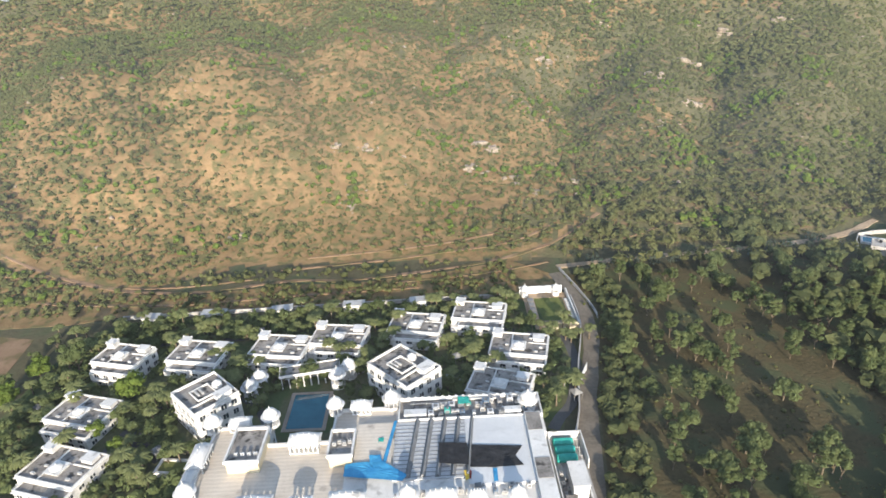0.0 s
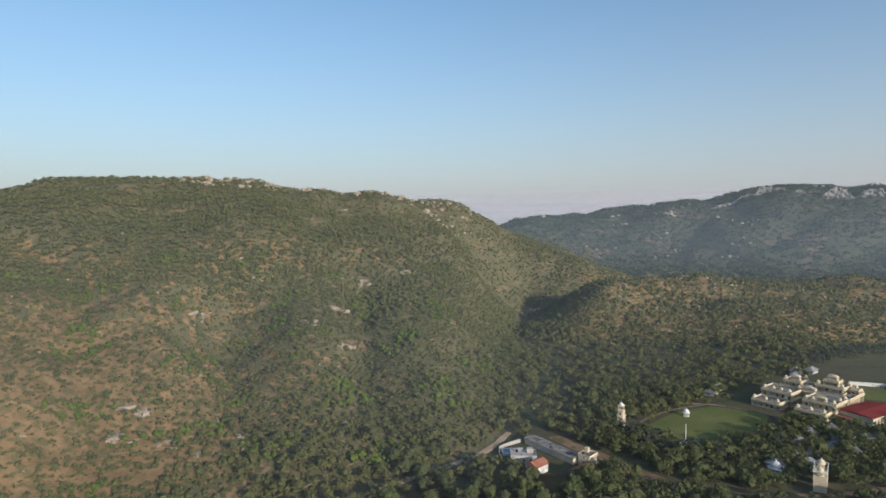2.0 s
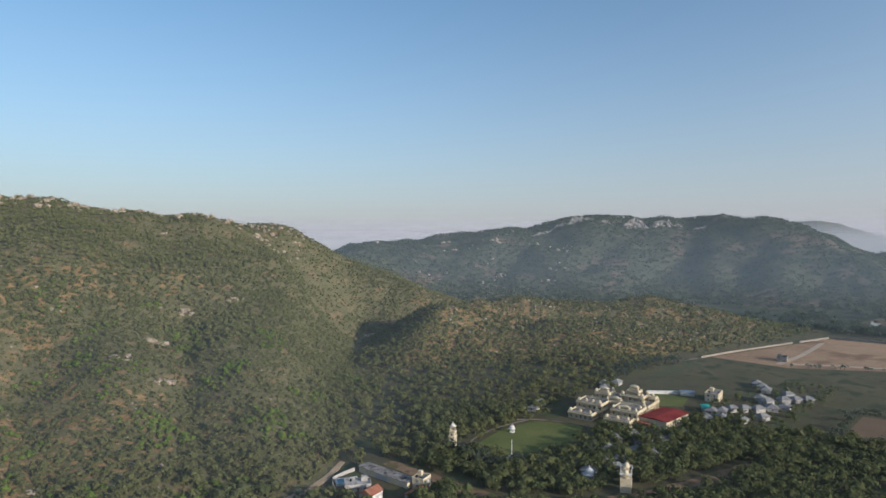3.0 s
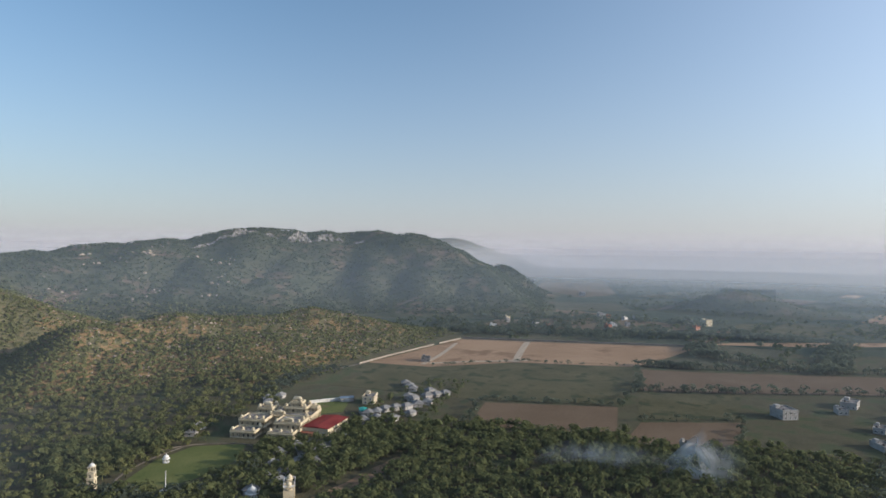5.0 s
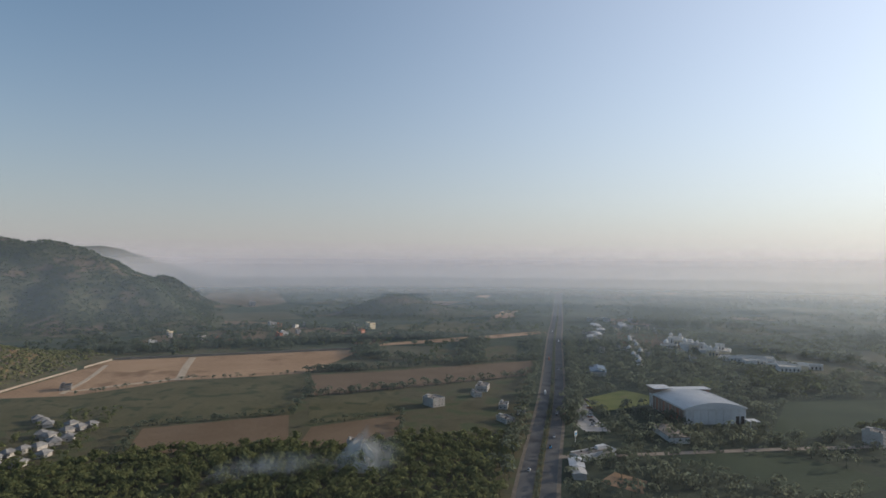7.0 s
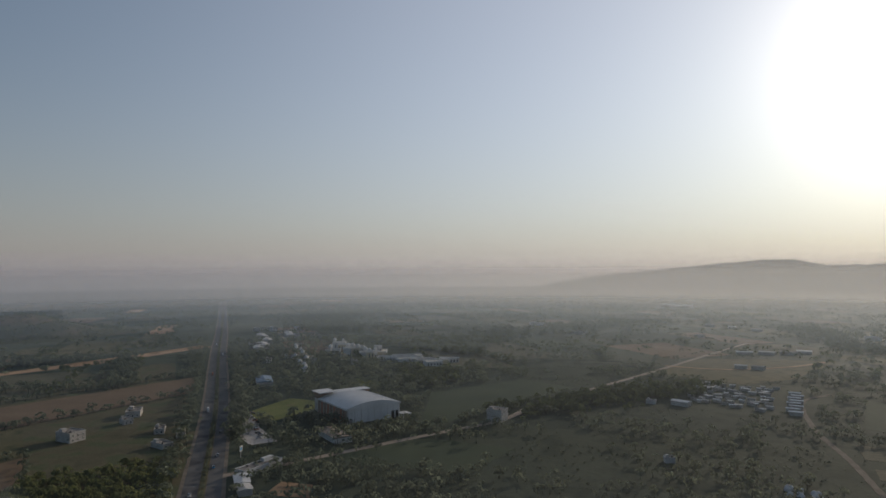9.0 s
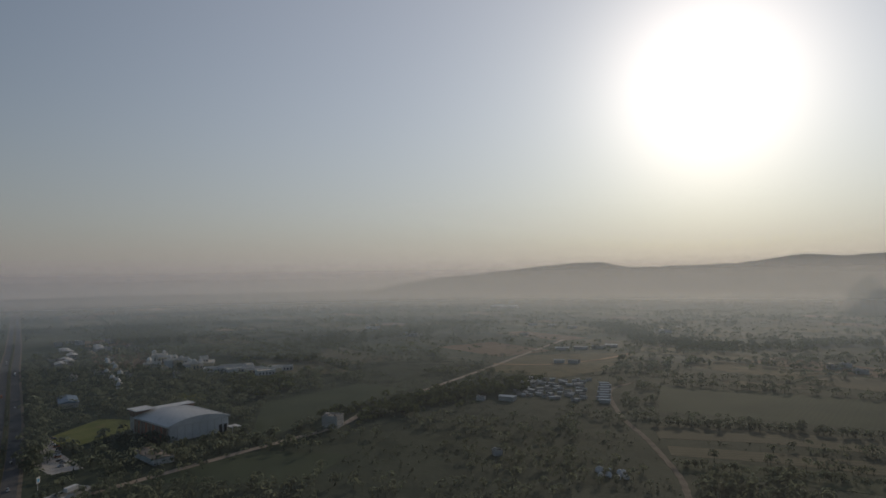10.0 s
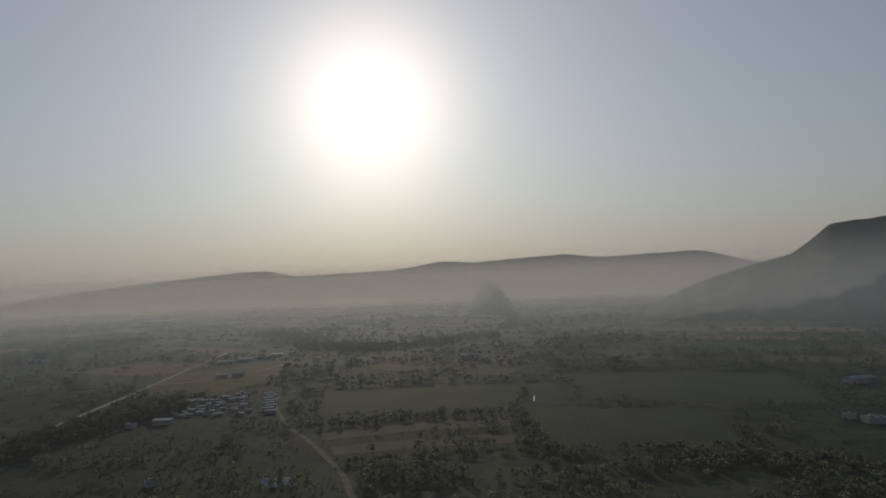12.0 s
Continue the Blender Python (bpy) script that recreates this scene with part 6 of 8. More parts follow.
# farmstead at the edge of the wood
house(184, 229.5, -35, 12, 8, 3.0, CONCRETE, "white single-storey house with small roof pool", roof=CONCRETE)
farm_pool = thing("swimming_pool", pose(185.5, 239.5, 0, 0, 0, -30), "small bright blue pool beside a farmhouse", "pool")
part("coping", parapet_bm(bmesh.new(), -5.5, 5.5, -3.6, 3.6, 0, 0.9, 0.7), PLASTER, farm_pool)
part("water", boxes((-4.8, 4.8, -2.9, 2.9, 0, 0.7)), WATER, farm_pool, "still blue water")
shed(202, 229, -86, 33, 6.5, 3.0, ROOF_GREY, "long low shed with grey sheet roof", rise=0.6, wall=CREAM)
shed(181, 216, 10, 8, 7, 3.6, TILE_RED, "small cottage with red tiled roof", rise=2.0, wall=PLASTER, name="cottage", category="cottage")
house(206, 209, 15, 7, 6, 5.0, CREAM, "cream two-storey house with roof tanks", storeys=2)
shed(197, 202, 10, 12, 6, 2.8, TILE_RED, "low shed with dull red roof", rise=1.0)
strip("farm_wall", [(174, 233), (182, 246), (197, 248)], 0.4, CONCRETE, "grey farm boundary wall", "wall", lift=1.8, thick=2.2)
# round the school lawn
bandstand = thing("garden_kiosk", pose(302, 228, 0), "small pale domed kiosk on the lawn", "kiosk", "lawn kiosks")
chhatri(bandstand, 0, 0, 0, 1.6, base=0.5)
second = thing("garden_kiosk", pose(262, 190, 0), "small pale domed kiosk on the lawn", "kiosk", "lawn kiosks")
chhatri(second, 0, 0, 0, 1.5, base=0.5)
third = thing("garden_kiosk", pose(268.5, 155.5, 0), "white domed kiosk among trees by the drive", "kiosk", "lawn kiosks")
chhatri(third, 0, 0, 0, 2.4, base=0.6)
flag = thing("flagpole", pose(266.7, 201.5, 0), "white flagpole on a stepped plinth", "flagpole")
part("plinth", boxes((-2, 2, -2, 2, 0, 0.5), (-1.2, 1.2, -1.2, 1.2, 0.5, 1.0)), PLASTER, flag)
part("pole", lathe(bmesh.new(), [(0.28, 1.0), (0.16, 9.5), (0.25, 9.7), (0.02, 10.2)], n=8), PLASTER, flag)
gate = thing("gatehouse", pose(272, 138, 0, 0, 0, 25), "cream arched gatehouse with rooftop kiosks", "gatehouse")
part("wall", boxes((-6, -2, -2.5, 2.5, 0, 7), (2, 6, -2.5, 2.5, 0, 7), (-2, 2, -2.5, 2.5, 5, 8.5)), CREAM, gate)
part("parapet", parapet_bm(bmesh.new(), -6.2, 6.2, -2.7, 2.7, 8.5, 0.8, 0.3), PLASTER, gate)
for x in (-5, 0, 5):
    chhatri(gate, x, 0, 8.5 if x == 0 else 7.0, 1.3, 6, CREAM)
facade(gate, -5.6, -2.5, 5.6, -2.5, 5.4, 4, 1.1, 1.6, CREAM, True)
strip("school_wall", [(285, 262), (310, 250), (333, 232), (342, 205), (338, 196)], 0.4, LANE_DIRT, "low earth wall round the lawn", "wall", lift=0.7, thick=1.0)
strip("lawn_path", [(262, 214), (270, 234), (302, 240), (333, 235)], 1.3, LANE_DIRT, "pale path round the lawn", "path", lift=0.2, thick=0.3)
house(463, 167, 8, 15, 9, 5.6, CREAM, "cream house with round gable and wide windows", storeys=2)
patch("green_yard", [(415, 196), (450, 206), (462, 184), (430, 176)], LAWN, "green yard behind the school", 0.1)
strip("school_wall", [(446, 210), (458, 196), (466, 184)], 0.8, PLASTER, "white wall behind the school", "wall", lift=2.4, thick=2.8)
shed(462, 186, -60, 10, 6, 3, BLUE_FADED, "low shed with blue sheet roof", rise=0.6)
shed(430, 160, 30, 10, 5, 3, TEAL, "low shed with teal netting roof", rise=0.6)

# ---------------------------------------------------------------- plain: walls, houses, hall
strip("plot_wall", [(612, 233), (650, 224), (700, 210), (762, 191)], 0.5, LANE_WALL, "pale boundary wall of the building plot", "wall", lift=1.9, thick=2.3)
strip("plot_wall", [(775, 187), (828, 170)], 0.5, LANE_WALL, "pale boundary wall of the building plot", "wall", lift=1.9, thick=2.3)
strip("plot_wall", [(830, 168), (842, 10), (852, -133)], 0.5, LANE_WALL, "pale boundary wall of the building plot", "wall", lift=2.4, thick=2.8)
strip("plot_road", [(828, 80), (750, 80), (676, 78)], 8, PALE_DUST, "pale road across the graded plot", "road", lift=0.16, thick=0.4)
strip("plot_road", [(640, 165), (660, 130), (684, 78), (690, 66)], 5, PALE_DUST, "pale road across the graded plot", "road", lift=0.17, thick=0.4)
strip("plot_road", [(632, 170), (700, 166), (790, 168)], 5, PALE_DUST, "pale road across the graded plot", "road", lift=0.18, thick=0.4)
house(652, 172, 10, 12, 9, 4, ROOF_GREY, "dark site house on the graded plot", roof=BLACK)
# walls labelled white take greyer CONCRETE, which puts haze into their colour
for x, y, turn, w, d, h, mat, label in (
        (506, -140, 20, 15, 12, 6.5, CONCRETE, "white two-storey farmhouse among fields"), (555, -201, -27, 18, 11, 4.5, CONCRETE, "white single-storey house by the highway"),
        (530, -186, 0, 10, 7, 3.5, CONCRETE, "grey farm store beside the field"), (405, -58, 30, 6, 5, 4.5, CONCRETE, "small white pump house in a field"),
        (482, -193, -27, 12, 7, 3.4, CONCRETE, "grey roadside shop with flat roof"), (459, -199, -27, 9, 6, 3.4, CONCRETE, "grey roadside shop with flat roof"),
        (440, -178, 10, 14, 8, 3.2, CONCRETE, "grey roadside shop with flat roof"),
        (1219, 145, 10, 26, 14, 8, CONCRETE, "white house far across the plain"), (1286, 106, 0, 26, 8, 6, CONCRETE, "white house far across the plain"), (1172, -20, 15, 14, 12, 9, CONCRETE, "white house far across the plain"),
        (1108, -188, 30, 14, 12, 10, CREAM, "cream house by the small hill"), (1146, -166, 0, 18, 10, 5, CONCRETE, "grey house by the small hill"), (1753, 22, 0, 40, 16, 9, CONCRETE, "white house far across the plain"),
        (320, -395, 12, 13, 12, 9, CONCRETE, "white cube-shaped house beside the lane"), (172, -382, 40, 6, 5, 3, METAL_GREY, "small pale hut in scrub"), (258, -538, 10, 8, 5, 3, METAL_GREY, "small pale hut in scrub"),
        (645, -1036, 10, 30, 10, 4, METAL_GREY, "long white shed on the plain"), (323, -480, 20, 9, 7, 3, METAL_GREY, "small white house beside the lane"), (-364, -1152, 0, 14, 10, 5, METAL_GREY, "small white house far out"),
        (-321, -456, 0, 14, 9, 4, CONCRETE, "white farmhouse in dark fields"), (-312, -470, 20, 8, 6, 3.5, CONCRETE, "white farmhouse in dark fields"),
        (-45, -880, 0, 16, 8, 4, METAL_GREY, "white farm building among trees"), (-69, -853, 20, 14, 8, 4, METAL_GREY, "white farm building among trees"), (-58, -900, 10, 12, 8, 4, METAL_GREY, "white farm building among trees"),
        (809, -1139, 0, 30, 12, 5, METAL_GREY, "long white shed on the plain"), (211, -1268, 10, 24, 10, 5, METAL_GREY, "white farm building among trees")):
    house(x, y, turn, w, d, h, mat, label, storeys=2 if h > 6 else 1, group="houses on the plain")
shed(-414, -606, 12, 28, 12, 5, BLUE_FADED, "long shed with blue and white roof", rise=1.4)
shed(606, -352, -27, 38, 16, 5, BLUE_FADED, "long shed with blue sheet roof", rise=1.8)
shed(846, -1961, 10, 90, 26, 8, METAL_WHITE, "very long white shed far off", rise=2.0)
for k in range(16):
    x, y = random.uniform(960, 1190), random.uniform(-200, 210)
    house(x, y, random.uniform(-40, 40), random.uniform(7, 13), random.uniform(6, 10), random.uniform(3.2, 6), (PLASTER, CREAM, CONCRETE, TILE_RED)[k % 4], "small flat-roofed village house among trees", group="village houses")
for x, y, w in ((898, -520, 46), (1022, -590, 60), (1012, -640, 70), (955, -560, 30), (870, -495, 30)):
    shed(x, y, -27 + random.uniform(-5, 5), w, 14, 6, METAL_GREY, "long pale roadside shed by the highway", "roadside sheds", rise=1.5)
for k in range(26):
    u = random.uniform(0, 1)
    x, y = 620 + 560 * u + random.uniform(-20, 60), -372 - 290 * u - random.uniform(0, 130)
    house(x, y, random.uniform(-40, 0), random.uniform(8, 16), random.uniform(6, 11), random.uniform(3.2, 7), (ROOF_GREY, CONCRETE, CREAM, METAL_GREY)[k % 4], "small flat-roofed house along the highway", group="roadside houses")


def make_big_hall():
    h = thing("exhibition_hall", pose(422, -332, 0, 0, 0, -11), "large hall with white vaulted metal roof and brown side wall", "hall")
    a, b = 31, 24
    part("wall", boxes((-a, a, -b, b, 0, 11.6)), CONCRETE, h, "grey panelled wall")
    bm = bmesh.new()
    n = 14
    rows = []
    for x in (-a - 0.8, a - 9):
        row = [bm.verts.new((x, -b - 0.8, 11.2))]
        for k in range(n + 1):
            u = k / n * 2 - 1
            row.append(bm.verts.new((x, u * (b + 0.8), 12.2 + 4.2 * (1 - u * u))))
        row.append(bm.verts.new((x, b + 0.8, 11.2)))
        rows.append(row)
    m = len(rows[0])
    for k in range(m):
        bm.faces.new((rows[0][k], rows[1][k], rows[1][(k + 1) % m], rows[0][(k + 1) % m]))
    bm.faces.new(rows[0])
    bm.faces.new(rows[1][::-1])
    bmesh.ops.recalc_face_normals(bm, faces=bm.faces)
    part("roof", bm, METAL_WHITE, h, "white standing-seam metal roof")
    for k in range(13):
        x = -a + 2 + 4.2 * k
        if x < a - 10:
            seam = bmesh.new()
            lower = [seam.verts.new((x, (j / 10 * 2 - 1) * (b + 0.8), 12.2 + 4.2 * (1 - (j / 10 * 2 - 1) ** 2) - 0.05)) for j in range(11)]
            upper = [seam.verts.new(v.co + Vector((0.12, 0, 0.3))) for v in lower]
            side = [seam.verts.new(v.co + Vector((0.24, 0, 0))) for v in lower]
            for j in range(10):
                seam.faces.new((lower[j], lower[j + 1], upper[j + 1], upper[j]))
                seam.faces.new((upper[j], upper[j + 1], side[j + 1], side[j]))
            part("roof_seam", seam, METAL_WHITE, h)
    # brown north wall with pilasters and dark bays
    for k in range(9):
        x = -a + 1.2 + 6.0 * k
        part("pilaster", boxes((x - 0.5, x + 0.5, b, b + 0.6, 0, 11.4)), LANE_WALL, h)
        part("wall_panel", boxes((x + 0.7, x + 5.3, b, b + 0.2, 0.5, 10.4)), TILE_RED if k % 2 else BROWN_CLAD, h, "reddish brown cladding")
    # pale west wall
    for k in range(8):
        y = -b + 3 + 5.9 * k
        part("wall_panel", boxes((-a - 0.25, -a - 0.02, y - 2.7, y + 2.7, 0.4, 10.8)), METAL_WHITE, h)
    for y in (-b + 1.5, -b + 5.5):
        part("loading_door", boxes((-a - 0.4, -a - 0.26, y, y + 2.6, 0, 6)), BLACK, h, "dark loading door")
    part("entrance_block", boxes((a - 9, a, -b, b, 11.6, 15.2), (a - 9, a, b - 12, b + 1.5, 15.2, 17.2)), BROWN_CLAD, h, "tall brown entrance block")
    part("entrance_roof", boxes((a - 16, a + 1, b - 13, b + 2.5, 17.2, 17.8), (a - 10, a + 1, -b - 0.5, b - 13, 15.2, 15.7)), METAL_WHITE, h, "white projecting roof slab")
    part("canopy", boxes((-a - 9, -a, -b - 6, -b + 2, 3.6, 4.0), (-a - 8.7, -a - 8.3, -b - 5.6, -b - 5.2, 0, 3.6), (-a - 8.7, -a - 8.3, -b + 1.2, -b + 1.6, 0, 3.6)), METAL_WHITE, h, "white entrance canopy")
    return h


make_big_hall()
shed(372, -273, -14, 32, 13, 4, LANE_WALL, "long low building with red-bordered roof", rise=1.0, wall=PLASTER)
house(346, -198, -77, 30, 9, 3.6, METAL_WHITE, "white flat canopy building by the junction")
shed(330, -178, -25, 16, 8, 3.4, METAL_WHITE, "pale sheet-roofed workshop by the highway", rise=0.8)
shed(316, -172, -20, 10, 7, 3.4, METAL_GREY, "grey sheet-roofed workshop by the highway", rise=0.8)
patch("bare_yard", [(306, -178), (318, -196), (300, -205), (284, -192)], SAND, "bare sandy yard by the highway", 0.1)
patch("lawn", [(640, -448), (600, -430), (640, -400), (680, -430)], CROP, "green park with young trees", 0.1)
patch("lawn", [(540, -418), (500, -420), (520, -445), (560, -440)], LAWN, "bright lawn beside the hall", 0.1)
sign = thing("road_sign", pose(378, -203, 0, 0, 0, -60), "square white sign board on a post", "sign")
part("post", boxes((-0.15, 0.15, -0.15, 0.15, 0, 5)), METAL_GREY, sign)
part("board", boxes((-1.6, 1.6, -0.35, -0.16, 4.0, 7.6)), METAL_WHITE, sign)
part("panel", boxes((-0.9, 0.9, -0.40, -0.352, 4.7, 6.7)), BLUE, sign, "dark square on the board")


def make_far_palace():
    p = thing("palace_hotel", pose(660, -600, 0), "sprawling pale palace hotel with domes and long low roofs", "palace")
    local = random.Random(4)
    for k in range(26):
        u = (k + local.uniform(-0.4, 0.4)) / 25
        back = local.uniform(0, 95) * (1 - 0.45 * u)
        x, y = 92 - 215 * u + 0.77 * back, 58 - 28 * u - 0.63 * back
        main = u < 0.45
        w, d, h = local.uniform(5, 11) * (1.0 if main else 1.7), local.uniform(4, 9), local.uniform(4, 10) if main else local.uniform(3, 5)
        block = part("wing", boxes((-w, w, -d, d, 0, h)), PLASTER if k % 3 else CREAM, p)
        block.matrix_basis = pose(x, y, 0, 0, 0, 52 + local.uniform(-8, 8) + (90 if k % 4 == 0 else 0))
        part("parapet", parapet_bm(bmesh.new(), -w - 0.2, w + 0.2, -d - 0.2, d + 0.2, h, 1.0, 0.5), PLASTER, block)
        part("roof_deck", boxes((-w + 0.4, w - 0.4, -d + 0.4, d - 0.4, h, h + 0.1)), ROOF_GREY if k % 2 else TERRACE, block)
        part("eave", boxes((-w - 0.9, w + 0.9, -d - 0.9, -d, h - 0.9, h - 0.7), (-w - 0.9, w + 0.9, d, d + 0.9, h - 0.9, h - 0.7)), PLASTER, block)
        for px in range(int(-w) + 2, int(w) - 1, 4):
            part("arch_bay", boxes((px - 1.0, px + 1.0, d, d + 0.06, 0.6, h * 0.6), (px - 0.6, px + 0.6, d, d + 0.06, h * 0.6, h * 0.7)), GLASS_DARK, block)
            part("arch_bay", boxes((px - 1.0, px + 1.0, -d - 0.06, -d, 0.6, h * 0.6), (px - 0.6, px + 0.6, -d - 0.06, -d, h * 0.6, h * 0.7)), GLASS_DARK, block)
        if main and k % 2 == 0:
            for ox in (-w * 0.65, w * 0.65):
                spot = block.matrix_basis @ Vector((ox, d * 0.5, h))
                chhatri(p, spot.x, spot.y, spot.z, local.uniform(2.0, 3.2), base=1.0)
    return p


make_far_palace()
for k in range(9):
    kiosk = thing("garden_kiosk", pose(640 + 26 * k, -432 - 14 * k + random.uniform(-10, 10), 0), "white domed kiosk in the hotel grounds", "kiosk", "hotel kiosks")
    chhatri(kiosk, 0, 0, 0, 3.0, base=1.2)

# market sheds beside the south track
for k in range(66):
    x, y = 172 + 9.5 * (k % 8) + random.uniform(-4.5, 4.5), -572 - 13.5 * (k // 8) + random.uniform(-5, 5)
    shed(x + (k // 8) * 3.5, y, random.uniform(-25, 35), random.uniform(3.2, 7.5), random.uniform(2.4, 4.2), 2.4, (METAL_WHITE, TENT, METAL_GREY)[k % 3], "small pale market stall roof", "market stalls", rise=0.5)
for k in range(8):
    shed(150 + 2.5 * (k % 2) + k * 3.0, -574 - 12.5 * k, 12, 10, 4.0, 3.0, METAL_WHITE, "long white market shed roof", "market sheds", rise=0.7)
for k, (x, y) in enumerate(((308, -934), (285, -955), (262, -975), (249, -1000), (268, -800), (250, -806), (235, -548), (246, -632), (511, -1343), (460, -1324), (406, -1304), (445, -1124))):
    shed(x, y, random.uniform(-10, 20), random.uniform(12, 22), random.uniform(7, 11), 4, (METAL_WHITE, METAL_GREY, TENT)[k % 3], "pale shed at the edge of the yard", "yard sheds", rise=1.0)
for k in range(14):
    x, y = 92 + random.uniform(-9, 16), -374 + random.uniform(-8, 6)
    t = thing("canvas_shelter", pose(x, y, 0, 0, 0, random.uniform(0, 180)), "crumpled white canvas shelter in scrub", "shelter", "canvas shelters")
    part("canvas", lathe(bmesh.new(), [(1.9, 0.0), (1.7, 1.2), (1.0, 2.0), (0.2, 2.4)], n=7), METAL_WHITE, t)
    part("pole", lathe(bmesh.new(), [(0.06, 0), (0.06, 2.7)], n=6), BARK, t)
strip("yard_path", [(345, -760), (280, -780), (230, -850), (205, -930)], 6, SAND, "pale path across the yard", "path", lift=0.2, thick=0.4)
strip("stream", [(-91, -580), (-95, -604)], 1.6, WATER, "glinting water channel between fields", "water", lift=0.16, thick=0.4)


# ---------------------------------------------------------------- traffic
def vehicle(x, y, turn, paint, label, length=4.2, high=1.45, name="car"):
    c = thing(name, pose(x, y, 0.15, 0, 0, turn), label, name, "highway traffic")
    a = length / 2
    part("body", boxes((-a, a, -0.85, 0.85, 0.35, high * 0.62), bevel=0.08), paint, c)
    part("cabin", boxes((-a * 0.55, a * 0.6, -0.75, 0.75, high * 0.62, high), bevel=0.12), GLASS_DARK if name == "car" else paint, c)
    for px in (-a * 0.62, a * 0.62):
        for py in (-0.85, 0.7):
            bm = lathe(bmesh.new(), [(0.33, 0), (0.33, 0.18)], n=12)
            bmesh.ops.rotate(bm, verts=bm.verts, matrix=Matrix.Rotation(-math.pi / 2, 3, "X"))
            bmesh.ops.translate(bm, verts=bm.verts, vec=(px, py, 0.33))
            part("wheel", bm, BLACK, c)
    return c


road_turn = -27.0
for s, off, paint, label, name, size in ((395, 6.2, METAL_WHITE, "white car on the highway", "car", (4.2, 1.45)), (372, 4.5, BLUE, "blue car on the highway", "car", (4.0, 1.5)), (520, -6.0, METAL_WHITE, "white truck on the highway", "truck", (8.5, 3.2)),
                                         (640, 6.0, METAL_GREY, "grey car on the highway", "car", (4.2, 1.45)), (700, -5.5, TILE_RED, "red lorry on the highway", "truck", (9, 3.3)), (860, 6.0, METAL_WHITE, "white bus on the highway", "truck", (11, 3.2)),
                                         (330, -6.0, METAL_WHITE, "white car on the highway", "car", (4.2, 1.45)), (450, 6.0, BLACK, "black car on the highway", "car", (4.2, 1.45)), (980, -5.0, METAL_WHITE, "white truck on the highway", "truck", (9, 3.2))):
    x = s
    y = float(np.interp(s, [p[0] for p in HIGHWAY], [p[1] for p in HIGHWAY]))
    n = Vector((-math.sin(radians(28)), -math.cos(radians(28)), 0))
    vehicle(x + n.x * off, y + n.y * off, road_turn if off < 0 else road_turn + 180, paint, label, size[0], size[1], name)
for k in range(12):
    vehicle(412 + 7.2 * k + random.uniform(-2, 2), -236 - 3.4 * k + random.uniform(-2, 2), 60 + random.uniform(-8, 8), (METAL_WHITE, METAL_GREY, BLACK, TILE_RED)[k % 4], "parked car beside the hall")


for k, line in enumerate(([(-175, 222), (-110, 214), (-60, 217), (-10, 219)], [(-190, 238), (-120, 229), (-80, 233)], [(-20, 224), (20, 229), (44, 236)], [(-70, 240), (-20, 246), (30, 254), (50, 266)], [(-60, 250), (0, 256), (40, 268)], [(80, 252), (110, 262), (140, 262)])):
    strip("earth_bund", line, 0.8, RED_SOIL, "low reddish earth bank along the slope", "bank", lift=0.4, thick=0.9, ragged=0.7)


# ---------------------------------------------------------------- planting
for k in range(150):
    spots = [(-118, 186), (-92, 152), (-64, 158), (-22, 166), (10, 165), (34, 150), (-110, 128), (-84, 124), (-120, 150), (0, 200), (-50, 198), (38, 180), (-88, 190), (-124, 196), (-72, 172), (-20, 186), (22, 200), (-100, 110), (-36, 176)]
    cx, cy = spots[k % len(spots)]
    plant(PALMS[k % 2], cx + random.gauss(0, 6), cy + random.gauss(0, 3.5), random.uniform(0.8, 1.15))
VILLA_SPOTS = VILLAS + [(-13, 151, 0), (-69, 143, 0)]
GARDEN = [(-132, 176), (-118, 199), (-60, 203), (25, 205), (30, 186), (40, 172), (36, 152), (30, 138), (-26, 138), (-32, 156), (-52, 158), (-64, 132), (-70, 112), (-132, 112)]
made = 0
while made < 175:
    x, y = random.uniform(-132, 46), random.uniform(108, 206)
    if not inside(np.array([x]), np.array([y]), GARDEN)[0] or any(abs(x - q[0]) < 10.5 and abs(y - q[1]) < 10 for q in VILLA_SPOTS):
        continue
    plant(PALMS[made % 2] if made % 5 > 2 else TREES[3] if made % 5 else TREES[made % 3], x, y, random.uniform(0.7, 1.2) if made % 5 else random.uniform(0.55, 0.85))
    made += 1
for k in range(64):
    x, y = random.uniform(-186, -136), random.uniform(96, 200)
    if not (x < -144 and 138 < y < 206):
        plant((PALMS[k % 2], TREES[0], TREES[3])[k % 3], x, y, random.uniform(0.7, 1.1))
bright_tree = make_tree(4.6, 7.6, 3.0, 18, 760, "large bright green shade tree between the villas", mat=LEAF_BRIGHT)
bright_tree.location = (-98, 156, float(land([-98], [156])[0]))
for x, y, scale in ((-100.8, 139.3, 0.55), (-134, 170, 0.85), (-92.5, 133, 0.5), (-136, 156, 0.8)):
    plant(bright_tree, x, y, scale)
plant(TREES[0], -122, 172, 1.3)
# single trees in the open wood beside the lane
made = 0
while made < 200:
    x, y = random.uniform(54, 190), random.uniform(92, 226)
    if (x > 158 and y > 195) or (math.hypot((x - 112) / 2.0, y - 138) < 17 and random.random() < 0.8) or (x < 105 and 185 < y < 222 and random.random() < 0.5):
        continue
    plant(TREES[(0, 1, 1, 2)[made % 4]], x, y, random.uniform(0.6, 1.05))
    made += 1
# the patterns of the copied trees stand among the rest
for k, t in enumerate(TREES):
    t.matrix_basis = pose(60 + 9 * k, 216, 0)
